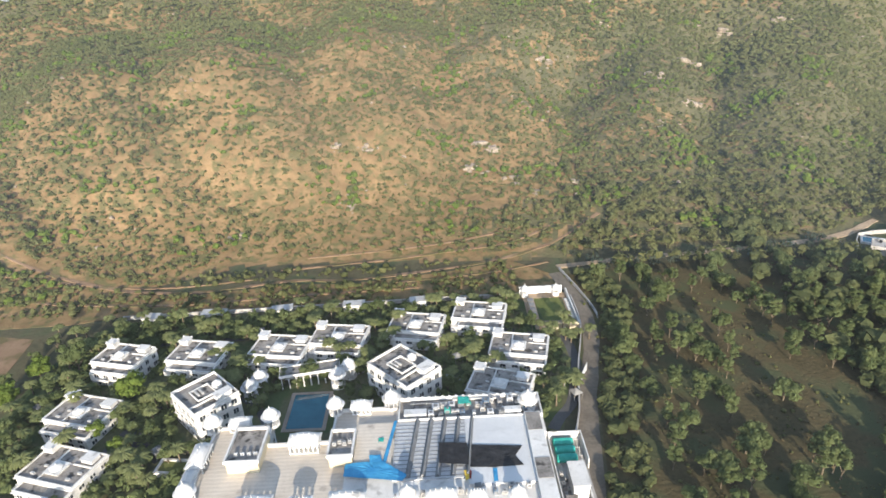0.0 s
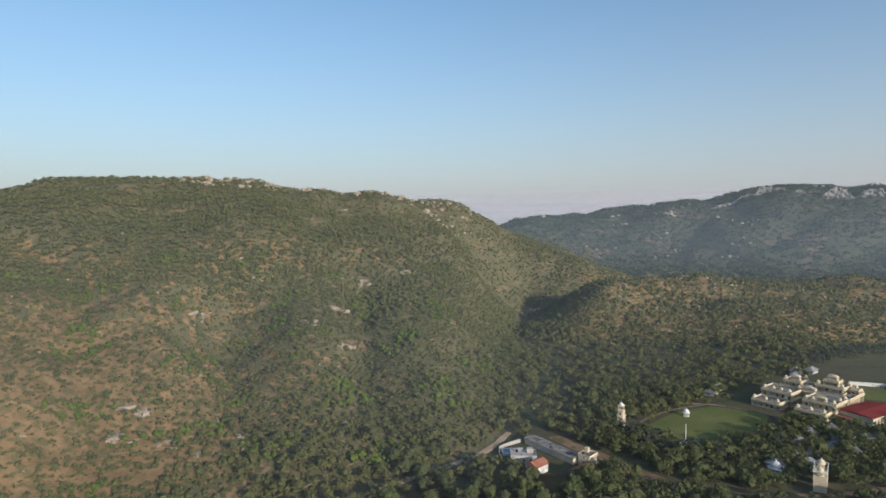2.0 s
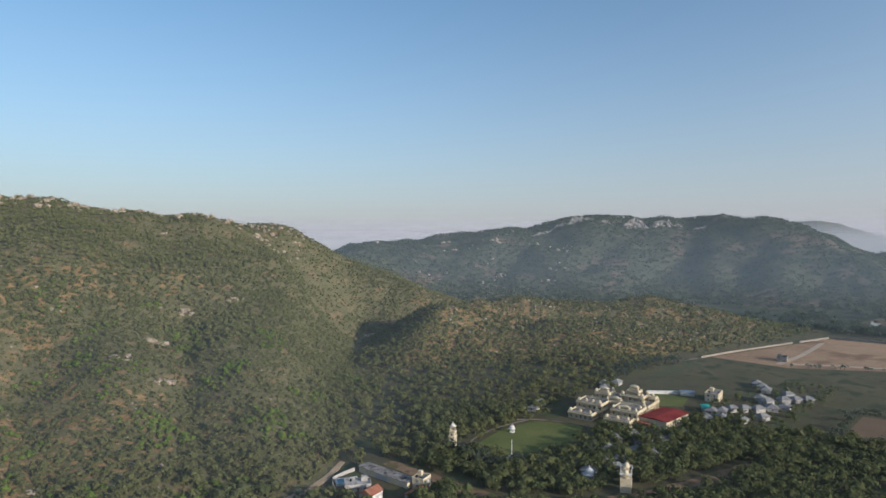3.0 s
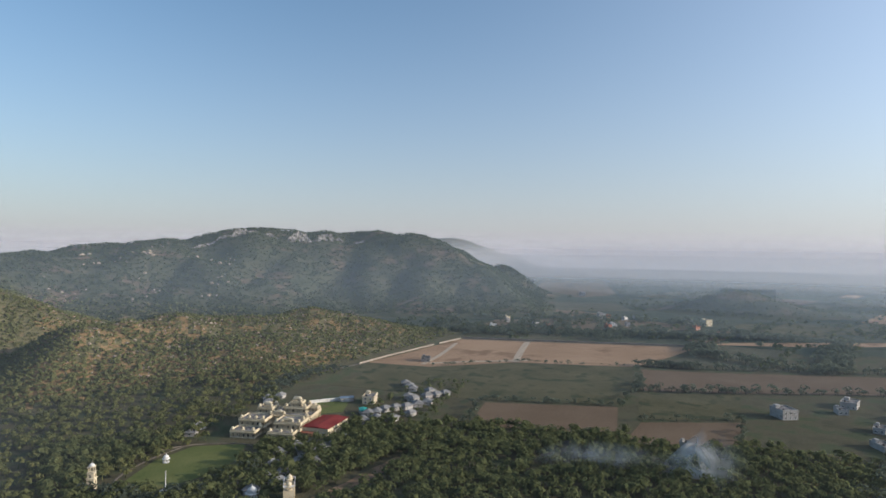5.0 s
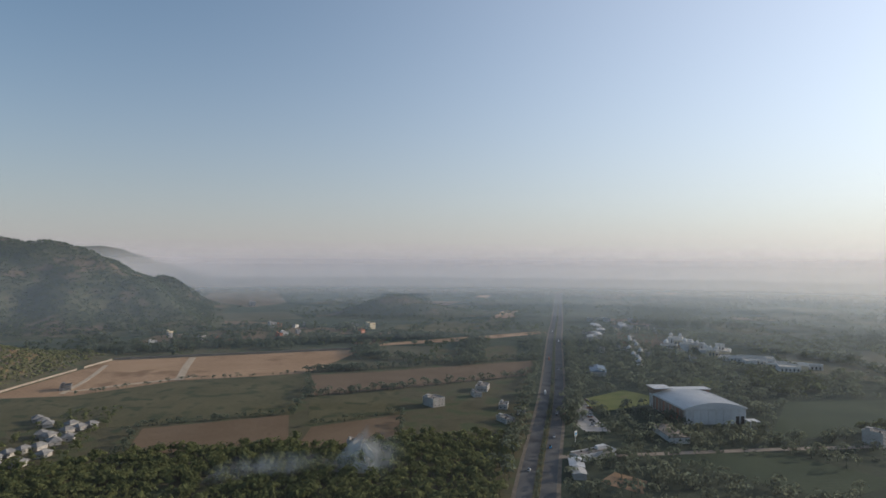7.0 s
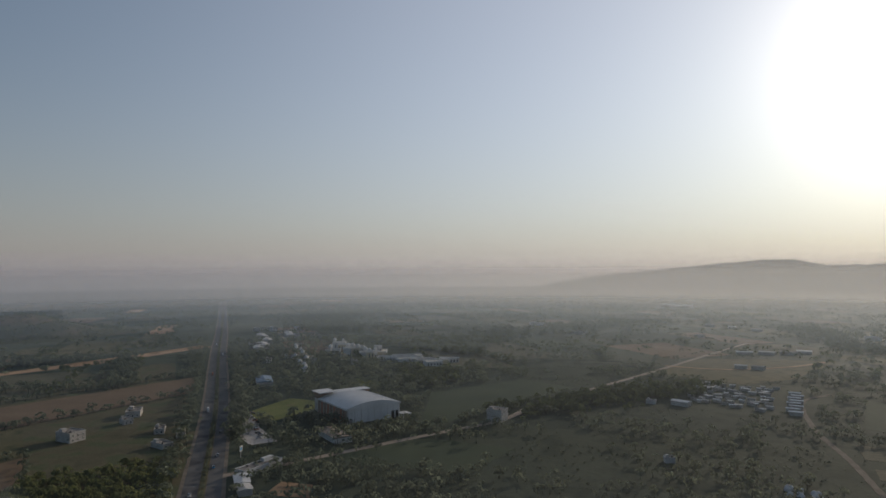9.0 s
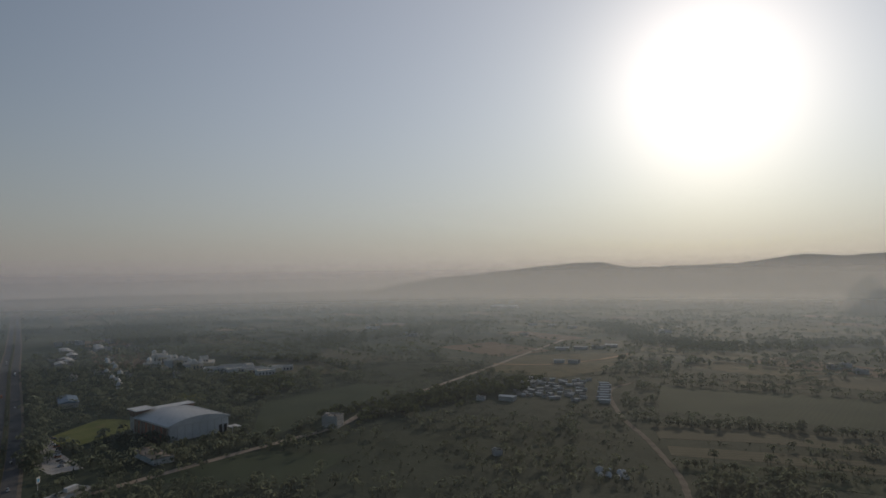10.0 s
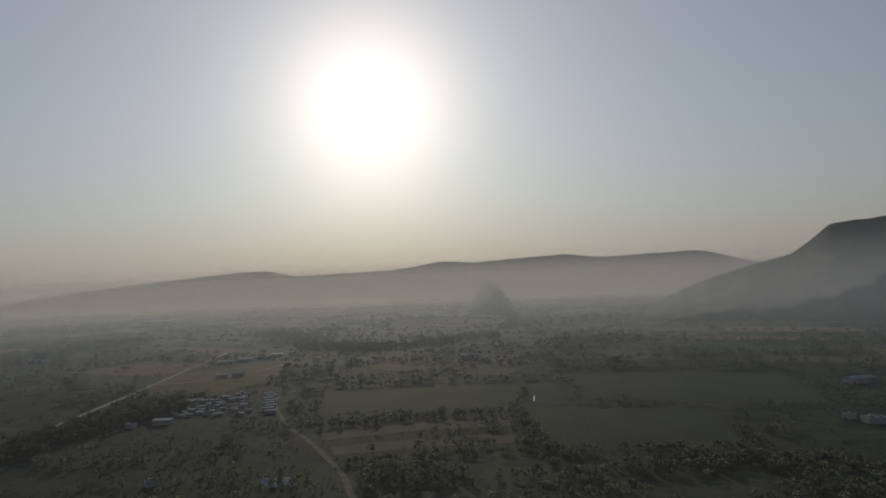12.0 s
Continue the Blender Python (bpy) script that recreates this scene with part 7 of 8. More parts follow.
for k, t in enumerate(PALMS):
    t.matrix_basis = pose(-96 + 30 * k, 184, 0)

KEEP_OUT = [poly for name, poly, mat, label in FIELDS if name not in ("resort_garden", "wood_floor", "foot_slope", "village_ground")]
SITES = [(257, 230, 7, 10), (270, 137, 11, 9), (390, 208, 46, 34), (384, 170, 28, 15), (193, 225, 20, 25), (431, -340, 52, 34), (668, -600, 140, 62), (190, -620, 48, 50), (268, 155, 5, 5), (450, 145, 30, 18), (500, 130, 30, 22), (440, 195, 26, 18), (320, -395, 12, 12)]
LINES = [(HIGHWAY, 17), (SIDE_ROAD, 7), (FOOT_TRACK, 4), (WOOD_TRACK, 4), (LANE, 6), (SOUTH_TRACK, 5), (SCHOOL_DRIVE, 6)]


def clear_of(x, y, margin_lines=True):
    ok = np.ones(len(x), bool)
    for poly in KEEP_OUT:
        ok &= ~inside(x, y, poly)
    for cx, cy, a, b in SITES:
        ok &= ~((np.abs(x - cx) < a) & (np.abs(y - cy) < b))
    for line, reach in LINES:
        ok &= ~near_line(x, y, line, reach)
    ok &= ~((x > -137) & (x < 47) & (y > 90) & (y < 220))
    return ok


def sector(n, a0, a1, d0, d1):
    a, d = np.radians(rng.uniform(a0, a1, n)), np.sqrt(rng.uniform(d0 * d0, d1 * d1, n))
    return np.sin(a) * d, np.cos(a) * d


def wave_field(x, y, lam, seed=0):
    k = 2 * np.pi / lam
    return (np.sin(k * x + seed) + np.sin(k * (0.5 * x + 0.86 * y) + 2 * seed + 1) + np.sin(k * (-0.6 * x + 0.8 * y) * 1.3 + 3 * seed) + np.sin(2.3 * k * y + seed)) / 4


def wood(name, x, y, r0, r1, mat, label, lobes=3, tufts=14, form=ICO0, tall=0.9, trunk=True, spray=(0.12, 0.26), core=(0.55, 0.8)):
    """A stretch of wood as one mesh: for each tree some lobes, leaf sprays and a stub of trunk."""
    n = len(x)
    z = land(x, y)
    r = r0 + (r1 - r0) * rng.uniform(0, 1, n) ** 1.5
    pairs = []
    for k in range(lobes):
        a, off = rng.uniform(0, 2 * np.pi, n), rng.uniform(0.2, 0.55, n) * r * (k > 0)
        c = np.stack([x + np.cos(a) * off, y + np.sin(a) * off, z + r * tall * rng.uniform(0.8, 1.5, n)], 1)
        pairs.append(clumps(c, r * rng.uniform(*core, n), form, 0.85, 0.4))
    if tufts:
        i = np.repeat(np.arange(n), tufts)
        nrm = rng.normal(size=(n * tufts, 3))
        nrm[:, 2] = np.abs(nrm[:, 2])
        nrm /= np.linalg.norm(nrm, axis=1, keepdims=True)
        c = np.stack([x[i], y[i], z[i] + r[i] * tall * 1.15], 1) + nrm * (r[i] * rng.uniform(0.75, 1.05, len(i)))[:, None] * (1, 1, 0.8)
        pairs.append(leaf_tufts(c, nrm, r[i] * rng.uniform(*spray, len(i))))
    if trunk:
        stub = (np.array([(0.12, 0, 0), (-0.06, 0.1, 0), (-0.06, -0.1, 0), (0.05, 0, 1.0)]), np.array([(0, 1, 3), (1, 2, 3), (2, 0, 3)]))
        v, f = clumps(np.stack([x, y, z - 0.2], 1), r * tall * 1.1, stub, 1.0, 0.1)
        pairs.append((v, f))
    v, f = joined(*pairs)
    return tagged(new(name, big_mesh(name, v, f, (mat,))), label, "trees", kind="stuff")


x, y = rng.uniform(48, 200, 1500), rng.uniform(70, 230, 1500)
ok = inside(x, y, FIELDS[[f[0] for f in FIELDS].index("wood_floor")][1]) & (wave_field(x, y, 34, 3) > -0.1)
wood("wood_grass", x[ok], y[ok], 0.35, 1.0, LEAF_HILL, "tussocks and low bushes under the trees", lobes=1, tufts=5, tall=0.4, trunk=False)
y = rng.uniform(88, 224, 300)
x = np.interp(y, [84, 112, 140, 156, 176, 192, 208, 226], [28, 34, 39, 43, 48.5, 50, 49, 45]) + rng.uniform(4, 14, 300) + 3 * (y > 188)
ok = ~near_line(x, y, LANE, 4.5) & ~near_line(x, y, [(47.5, 229), (51.5, 211), (54, 190)], 2.0)
wood("lane_bushes", x[ok], y[ok], 1.0, 2.8, LEAF, "green bushes lining the lane", lobes=3, tufts=14, tall=0.7, trunk=False)
x, y = rng.uniform(52, 215, 9000), rng.uniform(70, 230, 9000)
ok = inside(x, y, FIELDS[[f[0] for f in FIELDS].index("wood_floor")][1]) & (wave_field(x, y, 31, 8) + rng.uniform(-1, 1, len(x)) > 0.1)
wood("floor_grass", x[ok], y[ok], 0.15, 0.6, GRASS_TUFT, "dry brown grass tufts under the trees", lobes=1, tufts=0, tall=0.3, trunk=False, form=OCTA)
# woods on the level ground, near ones closest set
x, y = sector(5200, 44, 113, 120, 430)
ok = clear_of(x, y) & (land(x, y) < 6) & ~((x > 262) & (x < 345) & (y > 190) & (y < 246))
wood("wood_near", x[ok], y[ok], 2.2, 4.4, LEAF, "close dark green wood on the level ground", lobes=2, tufts=20, form=BUSH, spray=(0.15, 0.32), core=(0.45, 0.65))
x, y = sector(3600, 12, 62, 235, 620)
ok = clear_of(x, y) & (land(x, y) < 14) & (y > 226 + 0 * x) & (rng.uniform(0, 1, len(x)) < 1.1 - land(x, y) / 16)
wood("wood_foot", x[ok], y[ok], 2.0, 3.8, LEAF_HILL, "grey-green thorn wood at the hill's foot", lobes=2, tufts=18, form=BUSH, spray=(0.15, 0.32), core=(0.45, 0.65))
x, y = sector(620, 20, 60, 100, 300)
ok = clear_of(x, y) & (x > 120) & (land(x, y) < 3)
wood("wood_open", x[ok], y[ok], 2.2, 4.0, LEAF, "open wood of mixed green trees", tufts=24)
x, y = sector(13000, 113, 216, 230, 1000)
ok = clear_of(x, y) & (wave_field(x, y, 170, 2) + 0.35 * wave_field(x, y, 45, 4) > 0.08)
wood("scattered_trees", x[ok], y[ok], 1.4, 4.0, LEAF_PLAIN, "scattered dusty green trees across the fields", lobes=1, tufts=18, form=OCTA, spray=(0.2, 0.42), core=(0.3, 0.45))
x, y = sector(14000, 113, 216, 240, 800)
ok = clear_of(x, y) & (wave_field(x, y, 120, 8) + 0.8 * wave_field(x, y, 30, 3) > -0.05)
wood("plain_bushes", x[ok], y[ok], 0.5, 1.7, LEAF_PLAIN, "low dusty bushes across the fields", lobes=1, tufts=2, tall=0.4, trunk=False, form=OCTA, spray=(0.3, 0.6))
x, y = sector(1500, 172, 216, 250, 450)
ok = clear_of(x, y) & (wave_field(x, y, 110, 6) + 0.4 * wave_field(x, y, 40, 2) > 0.0)
wood("dark_grove", x[ok], y[ok], 2.0, 4.4, LEAF_PLAIN, "dark grove south of the tracks", lobes=1, tufts=20, form=BUSH, spray=(0.2, 0.42), core=(0.4, 0.6))
x, y = sector(22000, 60, 216, 850, 2600)
ok = clear_of(x, y) & (land(x, y) < 4) & (wave_field(x, y, 420, 5) + 0.7 * wave_field(x, y, 110, 1) > 0.12)
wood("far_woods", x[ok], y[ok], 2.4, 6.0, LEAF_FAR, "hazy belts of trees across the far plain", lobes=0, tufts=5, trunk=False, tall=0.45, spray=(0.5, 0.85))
x, y = sector(8000, 76, 216, 2400, 2950)
ok = (land(x, y) < 4) & (wave_field(x, y, 900, 3) + 0.6 * wave_field(x, y, 300, 1) > -0.3)
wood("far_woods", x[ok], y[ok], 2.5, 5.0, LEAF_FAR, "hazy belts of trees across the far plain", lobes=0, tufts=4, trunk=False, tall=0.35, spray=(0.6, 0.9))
q = [a.lerp(b, (k + QUILT.random()) / n) + Vector((QUILT.gauss(0, 3), QUILT.gauss(0, 3))) for a, b in BELTS for n in [int((b - a).length / 6)] for k in range(n) if QUILT.random() < 0.8]
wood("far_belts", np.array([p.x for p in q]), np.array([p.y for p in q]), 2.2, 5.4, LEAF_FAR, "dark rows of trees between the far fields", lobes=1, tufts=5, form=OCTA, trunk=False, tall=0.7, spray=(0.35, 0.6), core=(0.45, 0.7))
x, y = sector(3600, 114, 140, 320, 1150)
ok = clear_of(x, y)
wood("roadside_trees", x[ok], y[ok], 1.6, 5.0, LEAF_PLAIN, "dusty trees among roadside plots", lobes=1, tufts=18, form=OCTA, spray=(0.2, 0.42), core=(0.3, 0.45))
x, y = rng.uniform(868, 1180, 1500), rng.uniform(-230, 240, 1500)
ok = clear_of(x, y) & (land(x, y) < 1) & (wave_field(x, y, 150, 4) + 0.6 * wave_field(x, y, 50, 7) > 0.1)
wood("village_trees", x[ok], y[ok], 2.6, 5.6, LEAF_PLAIN, "dusty trees round a far village", lobes=1, tufts=14, form=OCTA, spray=(0.25, 0.5), core=(0.3, 0.5))
x, y = rng.uniform(262, 560, 1900), rng.uniform(104, 262, 1900)
ok = ((x < 345) | (y < 166) | (y > 246)) & ~((x > 262) & (x < 345) & (y > 192) & (y < 246)) & ~near_line(x, y, SCHOOL_DRIVE, 5) & ~((np.abs(x - 382) < 21) & (np.abs(y - 169) < 13)) & ~((np.abs(x - 271) < 11) & (np.abs(y - 139) < 9)) & (np.hypot(x - 268.5, y - 155.5) > 5)
ok &= (y < 166 - 0.16 * np.maximum(x - 420, 0)) | (x < 470)
ok &= ~((x > 424) & (y < 86)) & (rng.uniform(0, 1, len(x)) < 0.5)
for cx, cy in COTTAGE_SPOTS:
    ok &= np.hypot(x - cx, y - cy) > 6.5
wood("school_trees", x[ok], y[ok], 1.2, 3.0, LEAF, "green trees between the cottages and the school", lobes=2, tufts=18, form=BUSH, spray=(0.15, 0.32), core=(0.45, 0.65))
# closed dark woods out on the plain
GROVES = np.random.default_rng(41)
for label, line, count, spread in (("dark wood across the plain in haze", [(690, -700), (735, -930), (700, -1150), (668, -1390)], 900, 62), ("dark wood across the plain in haze", [(1030, -780), (1200, -850), (1460, -1010), (1440, -1200)], 1000, 80),
                                   ("dark wood across the plain in haze", [(370, -1420), (210, -1134), (101, -1026), (-99, -1196)], 620, 42), ("dark wood round the hall and the market", [(330, -420), (300, -520), (250, -640)], 420, 26), ("dark wood round the hall and the market", [(480, -470), (560, -560), (640, -700)], 420, 34)):
    p = np.array(line, float)
    k, u = GROVES.integers(0, len(line) - 1, count), GROVES.uniform(0, 1, count)
    q = p[k] + (p[k + 1] - p[k]) * u[:, None] + GROVES.normal(0, spread, (count, 2)) * 0.6
    ok = clear_of(q[:, 0], q[:, 1])
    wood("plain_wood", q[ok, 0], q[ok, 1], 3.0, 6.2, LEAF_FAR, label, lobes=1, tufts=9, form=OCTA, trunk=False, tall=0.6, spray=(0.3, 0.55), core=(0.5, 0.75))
# hedgerows and belts between the fields
for name, line, count, spread, r0, r1 in (("plot_hedge", [(683, -49), (674, 76), (622, 160)], 46, 3, 1.8, 3.0), ("field_hedge", [(505, -24), (565, -38), (600, -46), (684, -50)], 60, 3, 1.8, 3.4), ("field_hedge", [(496, 84), (506, -22)], 60, 3, 1.4, 2.8),
                                           ("field_hedge", [(465, -34), (486, -108), (420, -92)], 40, 3, 1.8, 3.2), ("field_hedge", [(565, -40), (580, -128), (615, -280)], 120, 5, 2.2, 4.4), ("belt", [(850, -140), (770, -128), (700, -240), (800, -275), (940, -330)], 420, 16, 3.0, 5.6),
                                           ("belt", [(905, 200), (930, 60), (940, -120), (965, -280)], 620, 26, 3.2, 5.8), ("field_hedge", [(690, -50), (690, -110), (720, -320)], 160, 6, 2.6, 4.8), ("field_hedge", [(420, -20), (424, 82), (492, 84)], 50, 4, 1.8, 3.4),
                                           ("highway_trees", [(420, -222), (470, -250), (520, -278), (600, -318), (720, -380), (900, -470)], 300, 6, 3.0, 5.6), ("highway_trees", [(330, -130), (400, -168), (520, -232), (700, -325)], 140, 5, 2.6, 4.8),
                                           ("median_bushes", HIGHWAY[3:8], 900, 0.6, 0.8, 1.7), ("field_hedge", [(96, -508), (14, -528), (-64, -534)], 110, 3, 2.0, 3.6), ("field_hedge", [(66, -408), (4, -416), (-64, -418)], 90, 3, 1.6, 3.0),
                                           ("field_hedge", [(-70, -350), (-72, -440), (-66, -540), (-92, -640)], 70, 3, 1.8, 3.4), ("field_hedge", [(110, -690), (10, -700), (-150, -690)], 80, 6, 2.0, 4.0), ("lawn_trees", [(253, 230), (248, 213), (249, 201), (255, 190), (265, 184), (275, 177), (290, 174), (310, 177)], 70, 5, 2.6, 4.4), ("field_hedge", [(470, 262), (492, 259), (536, 253), (592, 242)], 260, 9, 1.2, 2.6), ("lane_trees", [(60, 228), (122, 232), (168, 240)], 34, 4, 1.8, 3.2),
                                           ("side_road_trees", [(345, -200), (325, -310), (312, -380)], 50, 7, 2.0, 3.8)):
    seg = rng.integers(0, len(line) - 1, count)
    u = rng.uniform(0, 1, count)
    p = np.array(line, float)
    q = p[seg] + (p[seg + 1] - p[seg]) * u[:, None] + rng.normal(0, spread, (count, 2)) * 0.6
    wood(name, q[:, 0], q[:, 1], r0 * 0.7, r1, LEAF_PLAIN, "row of dark green trees and bushes", lobes=1, tufts=18, form=OCTA, spray=(0.2, 0.42), core=(0.3, 0.5))

x, y = rng.uniform(-280, 44, 2600), rng.uniform(209, 240, 2600)
ok = ~near_line(x, y, FOOT_TRACK, 3) & (np.abs(x - 38) > 9.5) & (rng.uniform(0, 1, 2600) < 0.55 + 0.5 * wave_field(x, y, 30, 2))
wood("foot_scrub", x[ok], y[ok], 0.7, 2.0, LEAF_HILL, "low green scrub behind the resort wall", lobes=1, tufts=5, tall=0.5, trunk=False)
x, y = rng.uniform(-132, 44, 5200), rng.uniform(108, 206, 5200)
ok = inside(x, y, GARDEN)
for vx, vy, vt in VILLA_SPOTS:
    ok &= ~((np.abs(x - vx) < 9.4) & (np.abs(y - vy) < 9.2))
ok &= ~near_line(x, y, INNER_LANE, 3.4) & ~((x < -34) & (x > -52) & (y > 134) & (y < 165)) & (wave_field(x, y, 26, 3) > -0.25)
wood("garden_shrubs", x[ok], y[ok], 0.7, 2.5, LEAF_TREE, "clipped shrubs and hedges in the resort garden", lobes=1, tufts=10, tall=0.6, trunk=False, form=BUSH, spray=(0.2, 0.4))
# the hillside's scrub: sparse and low in front, close and tall above
x, y = sector(42000, -45, 52, 225, 520)
z = land(x, y)
bearing = np.degrees(np.arctan2(x, y))
thin = 0.58 + 0.42 * np.clip((z - 50) / 40, 0, 1) + 0.6 * np.clip((bearing - 5) / 16, 0, 1) + 0.25 * (wave_field(x, y, 90, 1) > 0.1) + 0.3 * np.clip((-20 - bearing) / 8, 0, 1)
ok = (z > 0.6) & (rng.uniform(0, 1, len(x)) < thin) & clear_of(x, y)
x, y = x[ok], y[ok]
bright = (wave_field(x, y, 60, 7) > 0.3) & (rng.uniform(0, 1, len(x)) < 0.3)
wood("hill_scrub", x[~bright], y[~bright], 0.45, 1.9, LEAF_HILL, "olive thorn scrub on the lower hillside", lobes=2, tufts=3, tall=0.5, trunk=False, form=BUSH)
wood("hill_scrub_bright", x[bright], y[bright], 1.0, 2.4, LEAF_BRIGHT, "fresh green bushes on the hillside", lobes=2, tufts=7, tall=0.7, trunk=False)
x, y = sector(27000, -42, 34, 222, 480)
ok = (land(x, y) > 0.3) & ~near_line(x, y, FOOT_TRACK, 2.2) & (wave_field(x, y, 45, 9) + 0.6 * wave_field(x, y, 14, 5) > -0.15)
wood("hill_grass", x[ok], y[ok], 0.2, 0.75, LEAF_HILL, "dry tussocks and seedlings on the hillside", lobes=1, tufts=0, tall=0.4, trunk=False, form=OCTA)
x, y = sector(3200, -45, 42, 250, 620)
ok = (land(x, y) > 3) & clear_of(x, y) & (rng.uniform(0, 1, len(x)) < 0.3 + 0.7 * np.clip((np.degrees(np.arctan2(x, y)) - 2) / 15, 0, 1) + 0.7 * np.clip((-16 - np.degrees(np.arctan2(x, y))) / 8, 0, 1))
wood("hill_trees", x[ok], y[ok], 1.4, 3.0, LEAF_HILL, "single small trees on the hillside", lobes=2, tufts=18, tall=0.7, form=BUSH, spray=(0.15, 0.32), core=(0.45, 0.65))
x, y = sector(34000, -46, 76, 470, 700)
ok = (land(x, y) > 3) & (rng.uniform(0, 1, len(x)) < (0.82 + 0.3 * wave_field(x, y, 120, 4)) * (1 - 0.42 * (np.degrees(np.arctan2(x, y)) > 47)))
wood("hill_thicket", x[ok], y[ok], 1.5, 3.2, LEAF_HILL, "close grey-green thicket on the upper hill", lobes=1, tufts=1, tall=0.5, trunk=False, form=BUSH)
x, y = sector(38000, -46, 76, 680, 1080)
ok = (land(x, y) > 3) & (rng.uniform(0, 1, len(x)) < (0.85 + 0.3 * wave_field(x, y, 150, 4)) * (1 - 0.42 * (np.degrees(np.arctan2(x, y)) > 47)))
wood("ridge_thicket", x[ok], y[ok], 1.8, 3.4, LEAF_HILL, "close grey-green thicket along the ridge", lobes=1, tufts=0, tall=0.3, trunk=False, form=BUSH)
x, y = sector(40000, 34, 90, 980, 2000)
ok = (land(x, y) > 4) & (rng.uniform(0, 1, len(x)) < 0.95)
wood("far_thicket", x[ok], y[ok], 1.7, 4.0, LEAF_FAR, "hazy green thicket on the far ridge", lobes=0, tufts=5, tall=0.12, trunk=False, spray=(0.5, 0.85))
x, y = sector(2600, 77, 86, 1560, 1880)
ok = land(x, y) > 2
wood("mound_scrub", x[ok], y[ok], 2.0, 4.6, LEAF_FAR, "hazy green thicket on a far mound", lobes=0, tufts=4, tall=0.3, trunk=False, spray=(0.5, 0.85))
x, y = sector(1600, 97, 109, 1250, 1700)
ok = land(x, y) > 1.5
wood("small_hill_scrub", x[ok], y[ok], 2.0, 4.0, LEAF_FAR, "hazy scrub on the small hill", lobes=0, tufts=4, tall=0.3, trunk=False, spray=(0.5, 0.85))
x, y = sector(10500, 38, 84, 500, 1000)
ok = (land(x, y) > 1) & clear_of(x, y)
wood("spur_scrub", x[ok], y[ok], 1.0, 2.8, LEAF_HILL, "thorn scrub over the rocky spur", lobes=2, tufts=1, tall=0.5, trunk=False, form=BUSH)


# ---------------------------------------------------------------- rocks and crags
def boulders(name, az0, az1, d0, d1, count, r0, r1, label, low=4, gate=None):
    x, y = sector(count, az0, az1, d0, d1)
    z = land(x, y)
    ok = z > low
    if gate is not None:
        ok &= wave_field(x, y, gate[0], gate[1]) > gate[2]
    x, y, z = x[ok], y[ok], z[ok]
    r = rng.uniform(r0, r1, len(x)) * rng.choice([0.6, 1.0, 1.0, 1.5], len(x))
    v, f = clumps(np.stack([x, y, z + r * 0.35], 1), r, ICO0, 0.75, 0.38)
    return tagged(new(name, big_mesh(name, v, f, (ROCK,))), label, "rocks", kind="stuff")


boulders("hill_rocks", -36, 34, 235, 620, 1500, 0.3, 1.1, "pale boulders strewn on the hillside", gate=(70, 3, 0.25))
boulders("ridge_rocks", 8, 34, 770, 900, 420, 1.2, 3.2, "pale rocks along the ridge", low=80)
boulders("spur_rocks", 44, 75, 580, 900, 3000, 0.4, 1.2, "pale broken rocks over the spur", low=8)
boulders("far_rocks", 40, 60, 1000, 1400, 420, 1.0, 2.8, "pale rocks on the far slope", low=30, gate=(160, 2, 0.2))


def crag(az0, az1, d0, d1, high, lean=0.5, label="grey broken cliff band below the ridge"):
    """A folded rock face along the slope, ragged at the top, its foot in the ground."""
    cols, rows = max(12, int(radians(az1 - az0) * d0 / 2.2)), 9
    verts, faces = [], []
    for i in range(cols + 1):
        u = i / cols
        rise = high * (math.sin(math.pi * u) ** 0.6) * (0.62 + 0.55 * noise.noise(Vector((u * cols * 0.11, az0, 3)))+ 0.3 * noise.noise(Vector((u * cols * 0.45, az0, 8))))
        for j in range(rows + 1):
            v = j / rows
            fold = 5.0 * abs(noise.noise(Vector((u * cols * 0.16, v * 1.2, az0)))) + 2.2 * noise.noise(Vector((u * cols * 0.5, v * 3.0, az0 + 5))) + (1.6 if (int(v * 4 + u * 7) % 2) else 0.0)
            x, y = at(az0 + (az1 - az0) * u, d0 + (d1 - d0) * u - fold + lean * rise * v)
            verts.append((x, y, float(land([x], [y])[0]) * (1 - v) + v * (float(land([x], [y])[0]) + rise) - 2.5 * (1 - v)))
        x, y = at(az0 + (az1 - az0) * u, d0 + (d1 - d0) * u + 16)
        verts.append((x, y, float(land([x], [y])[0]) - 1.0))
    k = rows + 2
    for i in range(cols):
        for j in range(k - 1):
            faces.append((i * k + j, i * k + j + 1, (i + 1) * k + j + 1, (i + 1) * k + j))
    return tagged(new("cliff_band", sheet_mesh("cliff_band", verts, faces, CRAG_ROCK)), label, "cliff", "cliff bands")


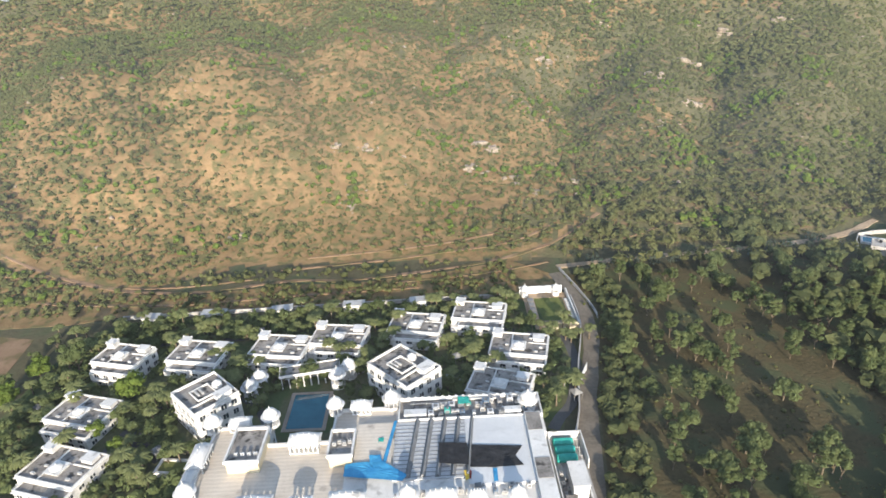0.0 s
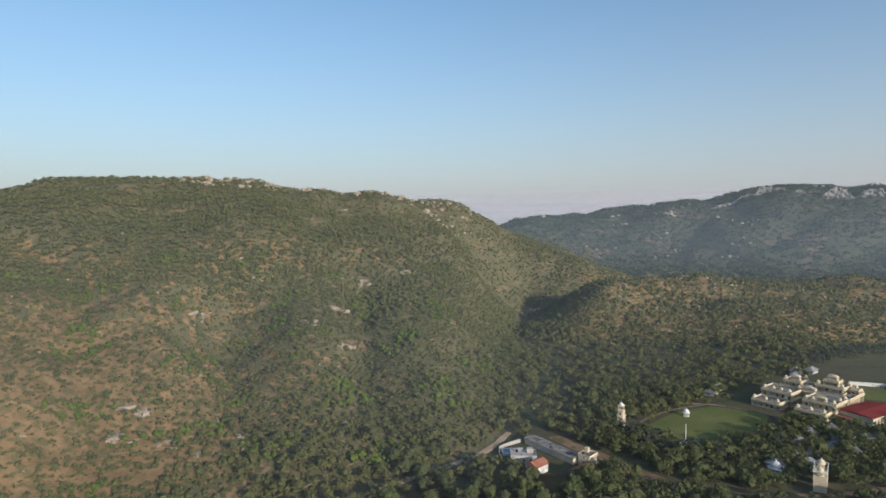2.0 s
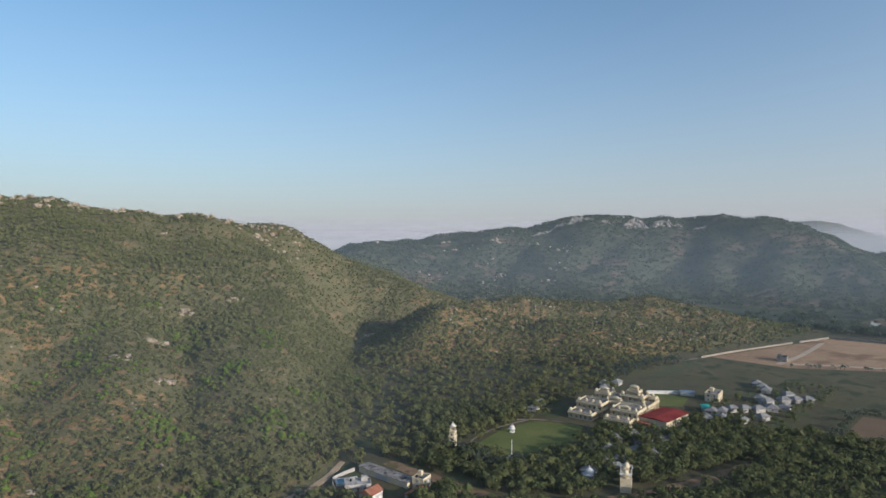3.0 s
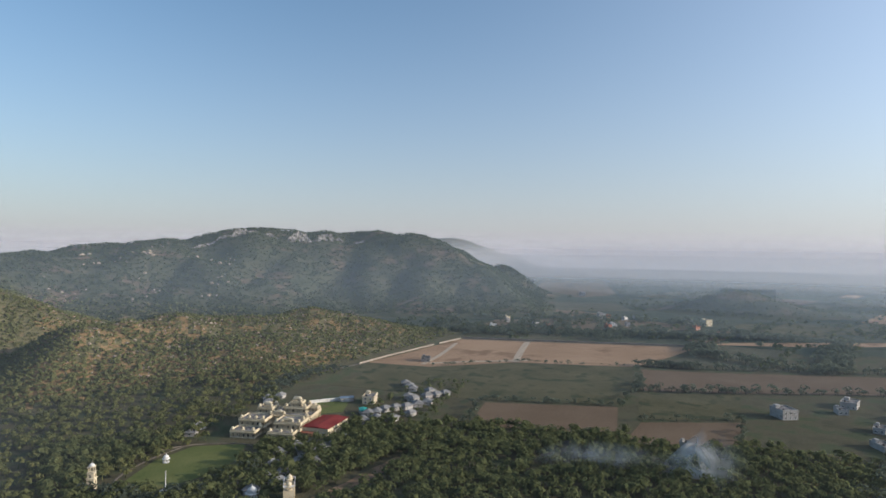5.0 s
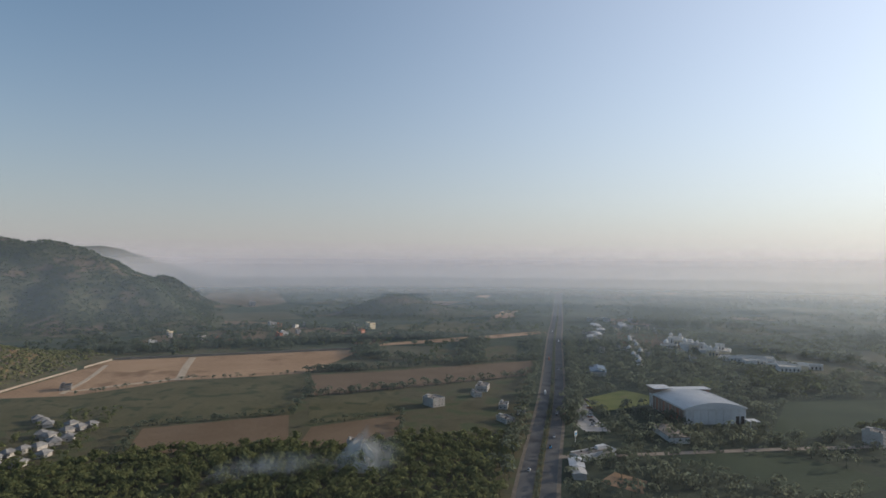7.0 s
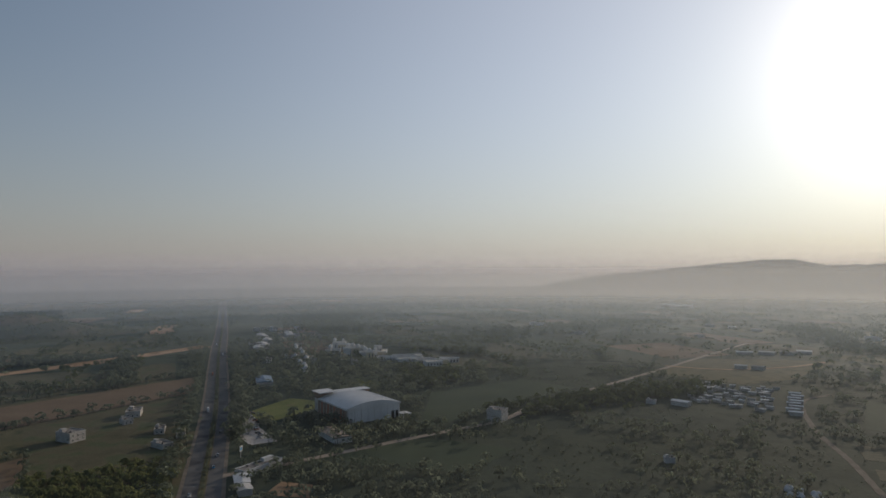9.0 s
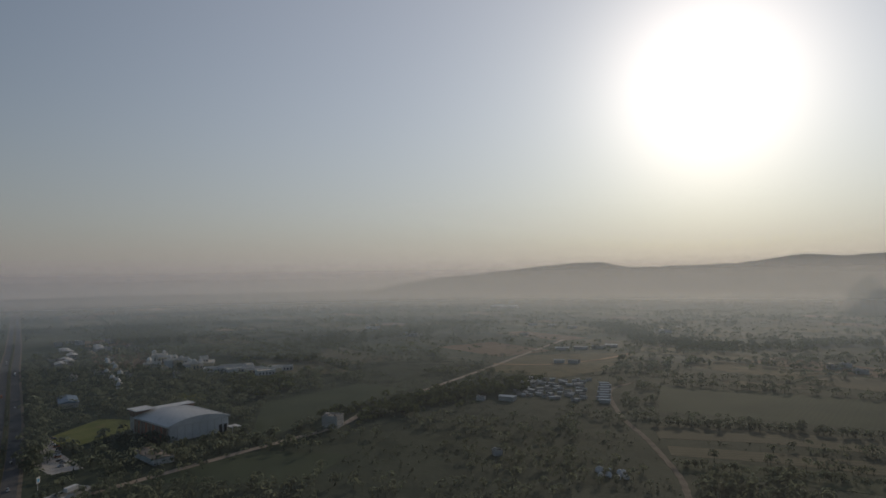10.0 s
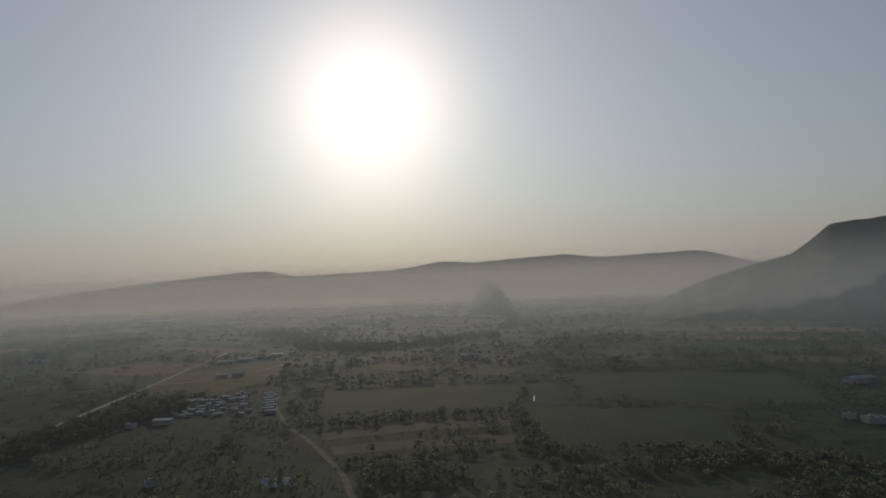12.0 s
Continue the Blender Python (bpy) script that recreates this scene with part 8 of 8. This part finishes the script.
def outcrop(az, d, size, label="weathered pale granite outcrop on the slope"):
    """Split slabs of bedrock breaking out of the slope, with smaller stones below them."""
    x, y = at(az, d)
    base = float(land([x], [y])[0])
    o = thing("outcrop", pose(x, y, base), label, "outcrop", "granite outcrops")
    for k in range(9):
        big = size * (random.uniform(0.4, 0.75) if k < 4 else random.uniform(0.12, 0.3))
        px, py = random.gauss(0, 0.8) * size, random.gauss(0, 0.5) * size - (0.5 * size if k > 3 else 0)
        bm = bmesh.new()
        bmesh.ops.create_icosphere(bm, subdivisions=3 if k < 4 else 2, radius=big)
        turn = Matrix.Rotation(random.uniform(0, 6.28), 3, "Z")
        long = random.uniform(0.6, 1.7)
        for v in bm.verts:
            n = v.co / big
            crack = 0.30 * noise.noise(n * 1.3 + Vector((az, d, 7 * k))) + 0.16 * noise.noise(n * 3.4 + Vector((d, az, k)))
            step = 0.10 * math.floor(3 * noise.noise(n * 2.0 + Vector((k, d, az))))
            v.co = turn @ Vector((v.co.x * long * (1 + crack + step), v.co.y * 0.75 * (1 + crack + step), min(v.co.z * (1 + crack), big * 0.55) * 0.8))
        bmesh.ops.translate(bm, verts=bm.verts, vec=(px, py, float(land([x + px], [y + py])[0]) - base))
        part("block", bm, ROCK, o)
    return o


for az, d, size in ((4.9, 340, 3.6), (3.4, 324, 4.2), (7.4, 314, 2.6), (19.3, 432, 3.6), (21.6, 464, 4.4), (22.2, 414, 4.0), (24.1, 522, 4.4), (9.4, 444, 4.2), (353.4, 326, 2.4), (350.3, 330, 2.6), (339.8, 286, 2.2), (341, 284, 2.0),
                    (351.2, 292, 2.2), (13, 316, 2.4), (9.4, 302, 2.4), (28, 548, 4.0), (22.4, 720, 3.8), (29.5, 822, 5.0), (14.1, 812, 6.0), (16.2, 826, 6.0), (12.4, 812, 5.0), (38.6, 1040, 9.0), (46, 788, 5.5), (39.8, 734, 4.5),
                    (51.3, 1294, 9)):
    outcrop(az, d, size * (1.15 if d < 600 else 1.0))
crag(56.6, 60.2, 1450, 1470, 18)
crag(60.6, 62.0, 1478, 1484, 9)
crag(62.6, 64.8, 1482, 1492, 32)
crag(64.9, 67.6, 1496, 1512, 23)
crag(54.6, 56.6, 1412, 1436, 9)
crag(68.4, 69.4, 1510, 1516, 8)


# ---------------------------------------------------------------- smoke over the wood
def make_smoke(centre, reach, thick, veils, label):
    m = bpy.data.materials.new("thin_smoke")
    m.use_nodes = True
    nt = m.node_tree
    nt.nodes.clear()
    geo, tex, ramp = nt.nodes.new("ShaderNodeNewGeometry"), nt.nodes.new("ShaderNodeTexNoise"), nt.nodes.new("ShaderNodeMapRange")
    tex.inputs["Scale"].default_value, tex.inputs["Detail"].default_value = 0.085, 4
    nt.links.new(geo.outputs["Position"], tex.inputs["Vector"])
    nt.links.new(tex.outputs["Fac"], ramp.inputs["Value"])
    ramp.inputs["From Min"].default_value, ramp.inputs["From Max"].default_value, ramp.inputs["To Max"].default_value = 0.34, 0.70, thick
    clear, white, mix, out = nt.nodes.new("ShaderNodeBsdfTransparent"), nt.nodes.new("ShaderNodeBsdfDiffuse"), nt.nodes.new("ShaderNodeMixShader"), nt.nodes.new("ShaderNodeOutputMaterial")
    white.inputs["Color"].default_value = (0.90, 0.87, 0.84, 1)
    # thinner towards the plume's edge
    off, squash, far = (nt.nodes.new("ShaderNodeVectorMath") for _ in range(3))
    off.operation, squash.operation, far.operation = "SUBTRACT", "MULTIPLY", "LENGTH"
    off.inputs[1].default_value, squash.inputs[1].default_value = centre, tuple(1 / r for r in reach)
    nt.links.new(geo.outputs["Position"], off.inputs[0])
    nt.links.new(off.outputs[0], squash.inputs[0])
    nt.links.new(squash.outputs[0], far.inputs[0])
    fade = nt.nodes.new("ShaderNodeMapRange")
    fade.inputs["From Min"].default_value, fade.inputs["From Max"].default_value, fade.inputs["To Min"].default_value, fade.inputs["To Max"].default_value = 0.25, 1.0, 1.0, 0.0
    nt.links.new(far.outputs["Value"], fade.inputs["Value"])
    thin = nt.nodes.new("ShaderNodeMath")
    thin.operation = "MULTIPLY"
    nt.links.new(ramp.outputs[0], thin.inputs[0])
    nt.links.new(fade.outputs[0], thin.inputs[1])
    nt.links.new(thin.outputs[0], mix.inputs[0])
    nt.links.new(clear.outputs[0], mix.inputs[1])
    nt.links.new(white.outputs[0], mix.inputs[2])
    nt.links.new(mix.outputs[0], out.inputs["Surface"])
    # a few bent upright veils, narrow below and fraying upwards
    pairs = []
    for k, (turn, shift, tall, wide) in enumerate(veils):
        cols, rows = 26, 34
        g, h = np.meshgrid(np.linspace(-1, 1, cols), np.linspace(0, 1, rows))
        side = g * wide * (1.0 - 0.62 * h) + shift - 6 * h
        bend = 2.5 * np.sin(3 * h + 2 * g + k)
        v = np.stack([centre[0] + side * math.cos(turn) - bend * math.sin(turn), centre[1] + side * math.sin(turn) + bend * math.cos(turn), 2 + tall * h], -1).reshape(-1, 3)
        p, q = np.meshgrid(np.arange(cols - 1), np.arange(rows - 1))
        f = np.stack([q * cols + p, q * cols + p + 1, (q + 1) * cols + p + 1, (q + 1) * cols + p], -1).reshape(-1, 4)
        pairs.append((v, f))
    v, f = joined(*pairs)
    return tagged(new("smoke", big_mesh("smoke", v, f, (m,), smooth=True)), label, "smoke", kind="stuff")


make_smoke((350, -58, 10), (25, 25, 19), 0.78, ((0.2, 0, 28, 28), (1.3, -2, 24, 26)), "thin white smoke rising out of the wood")
make_smoke((352, -12, 9), (40, 52, 8), 0.24, ((1.5, 0, 16, 56), (1.75, 8, 14, 44)), "faint layer of smoke drifting over the wood")
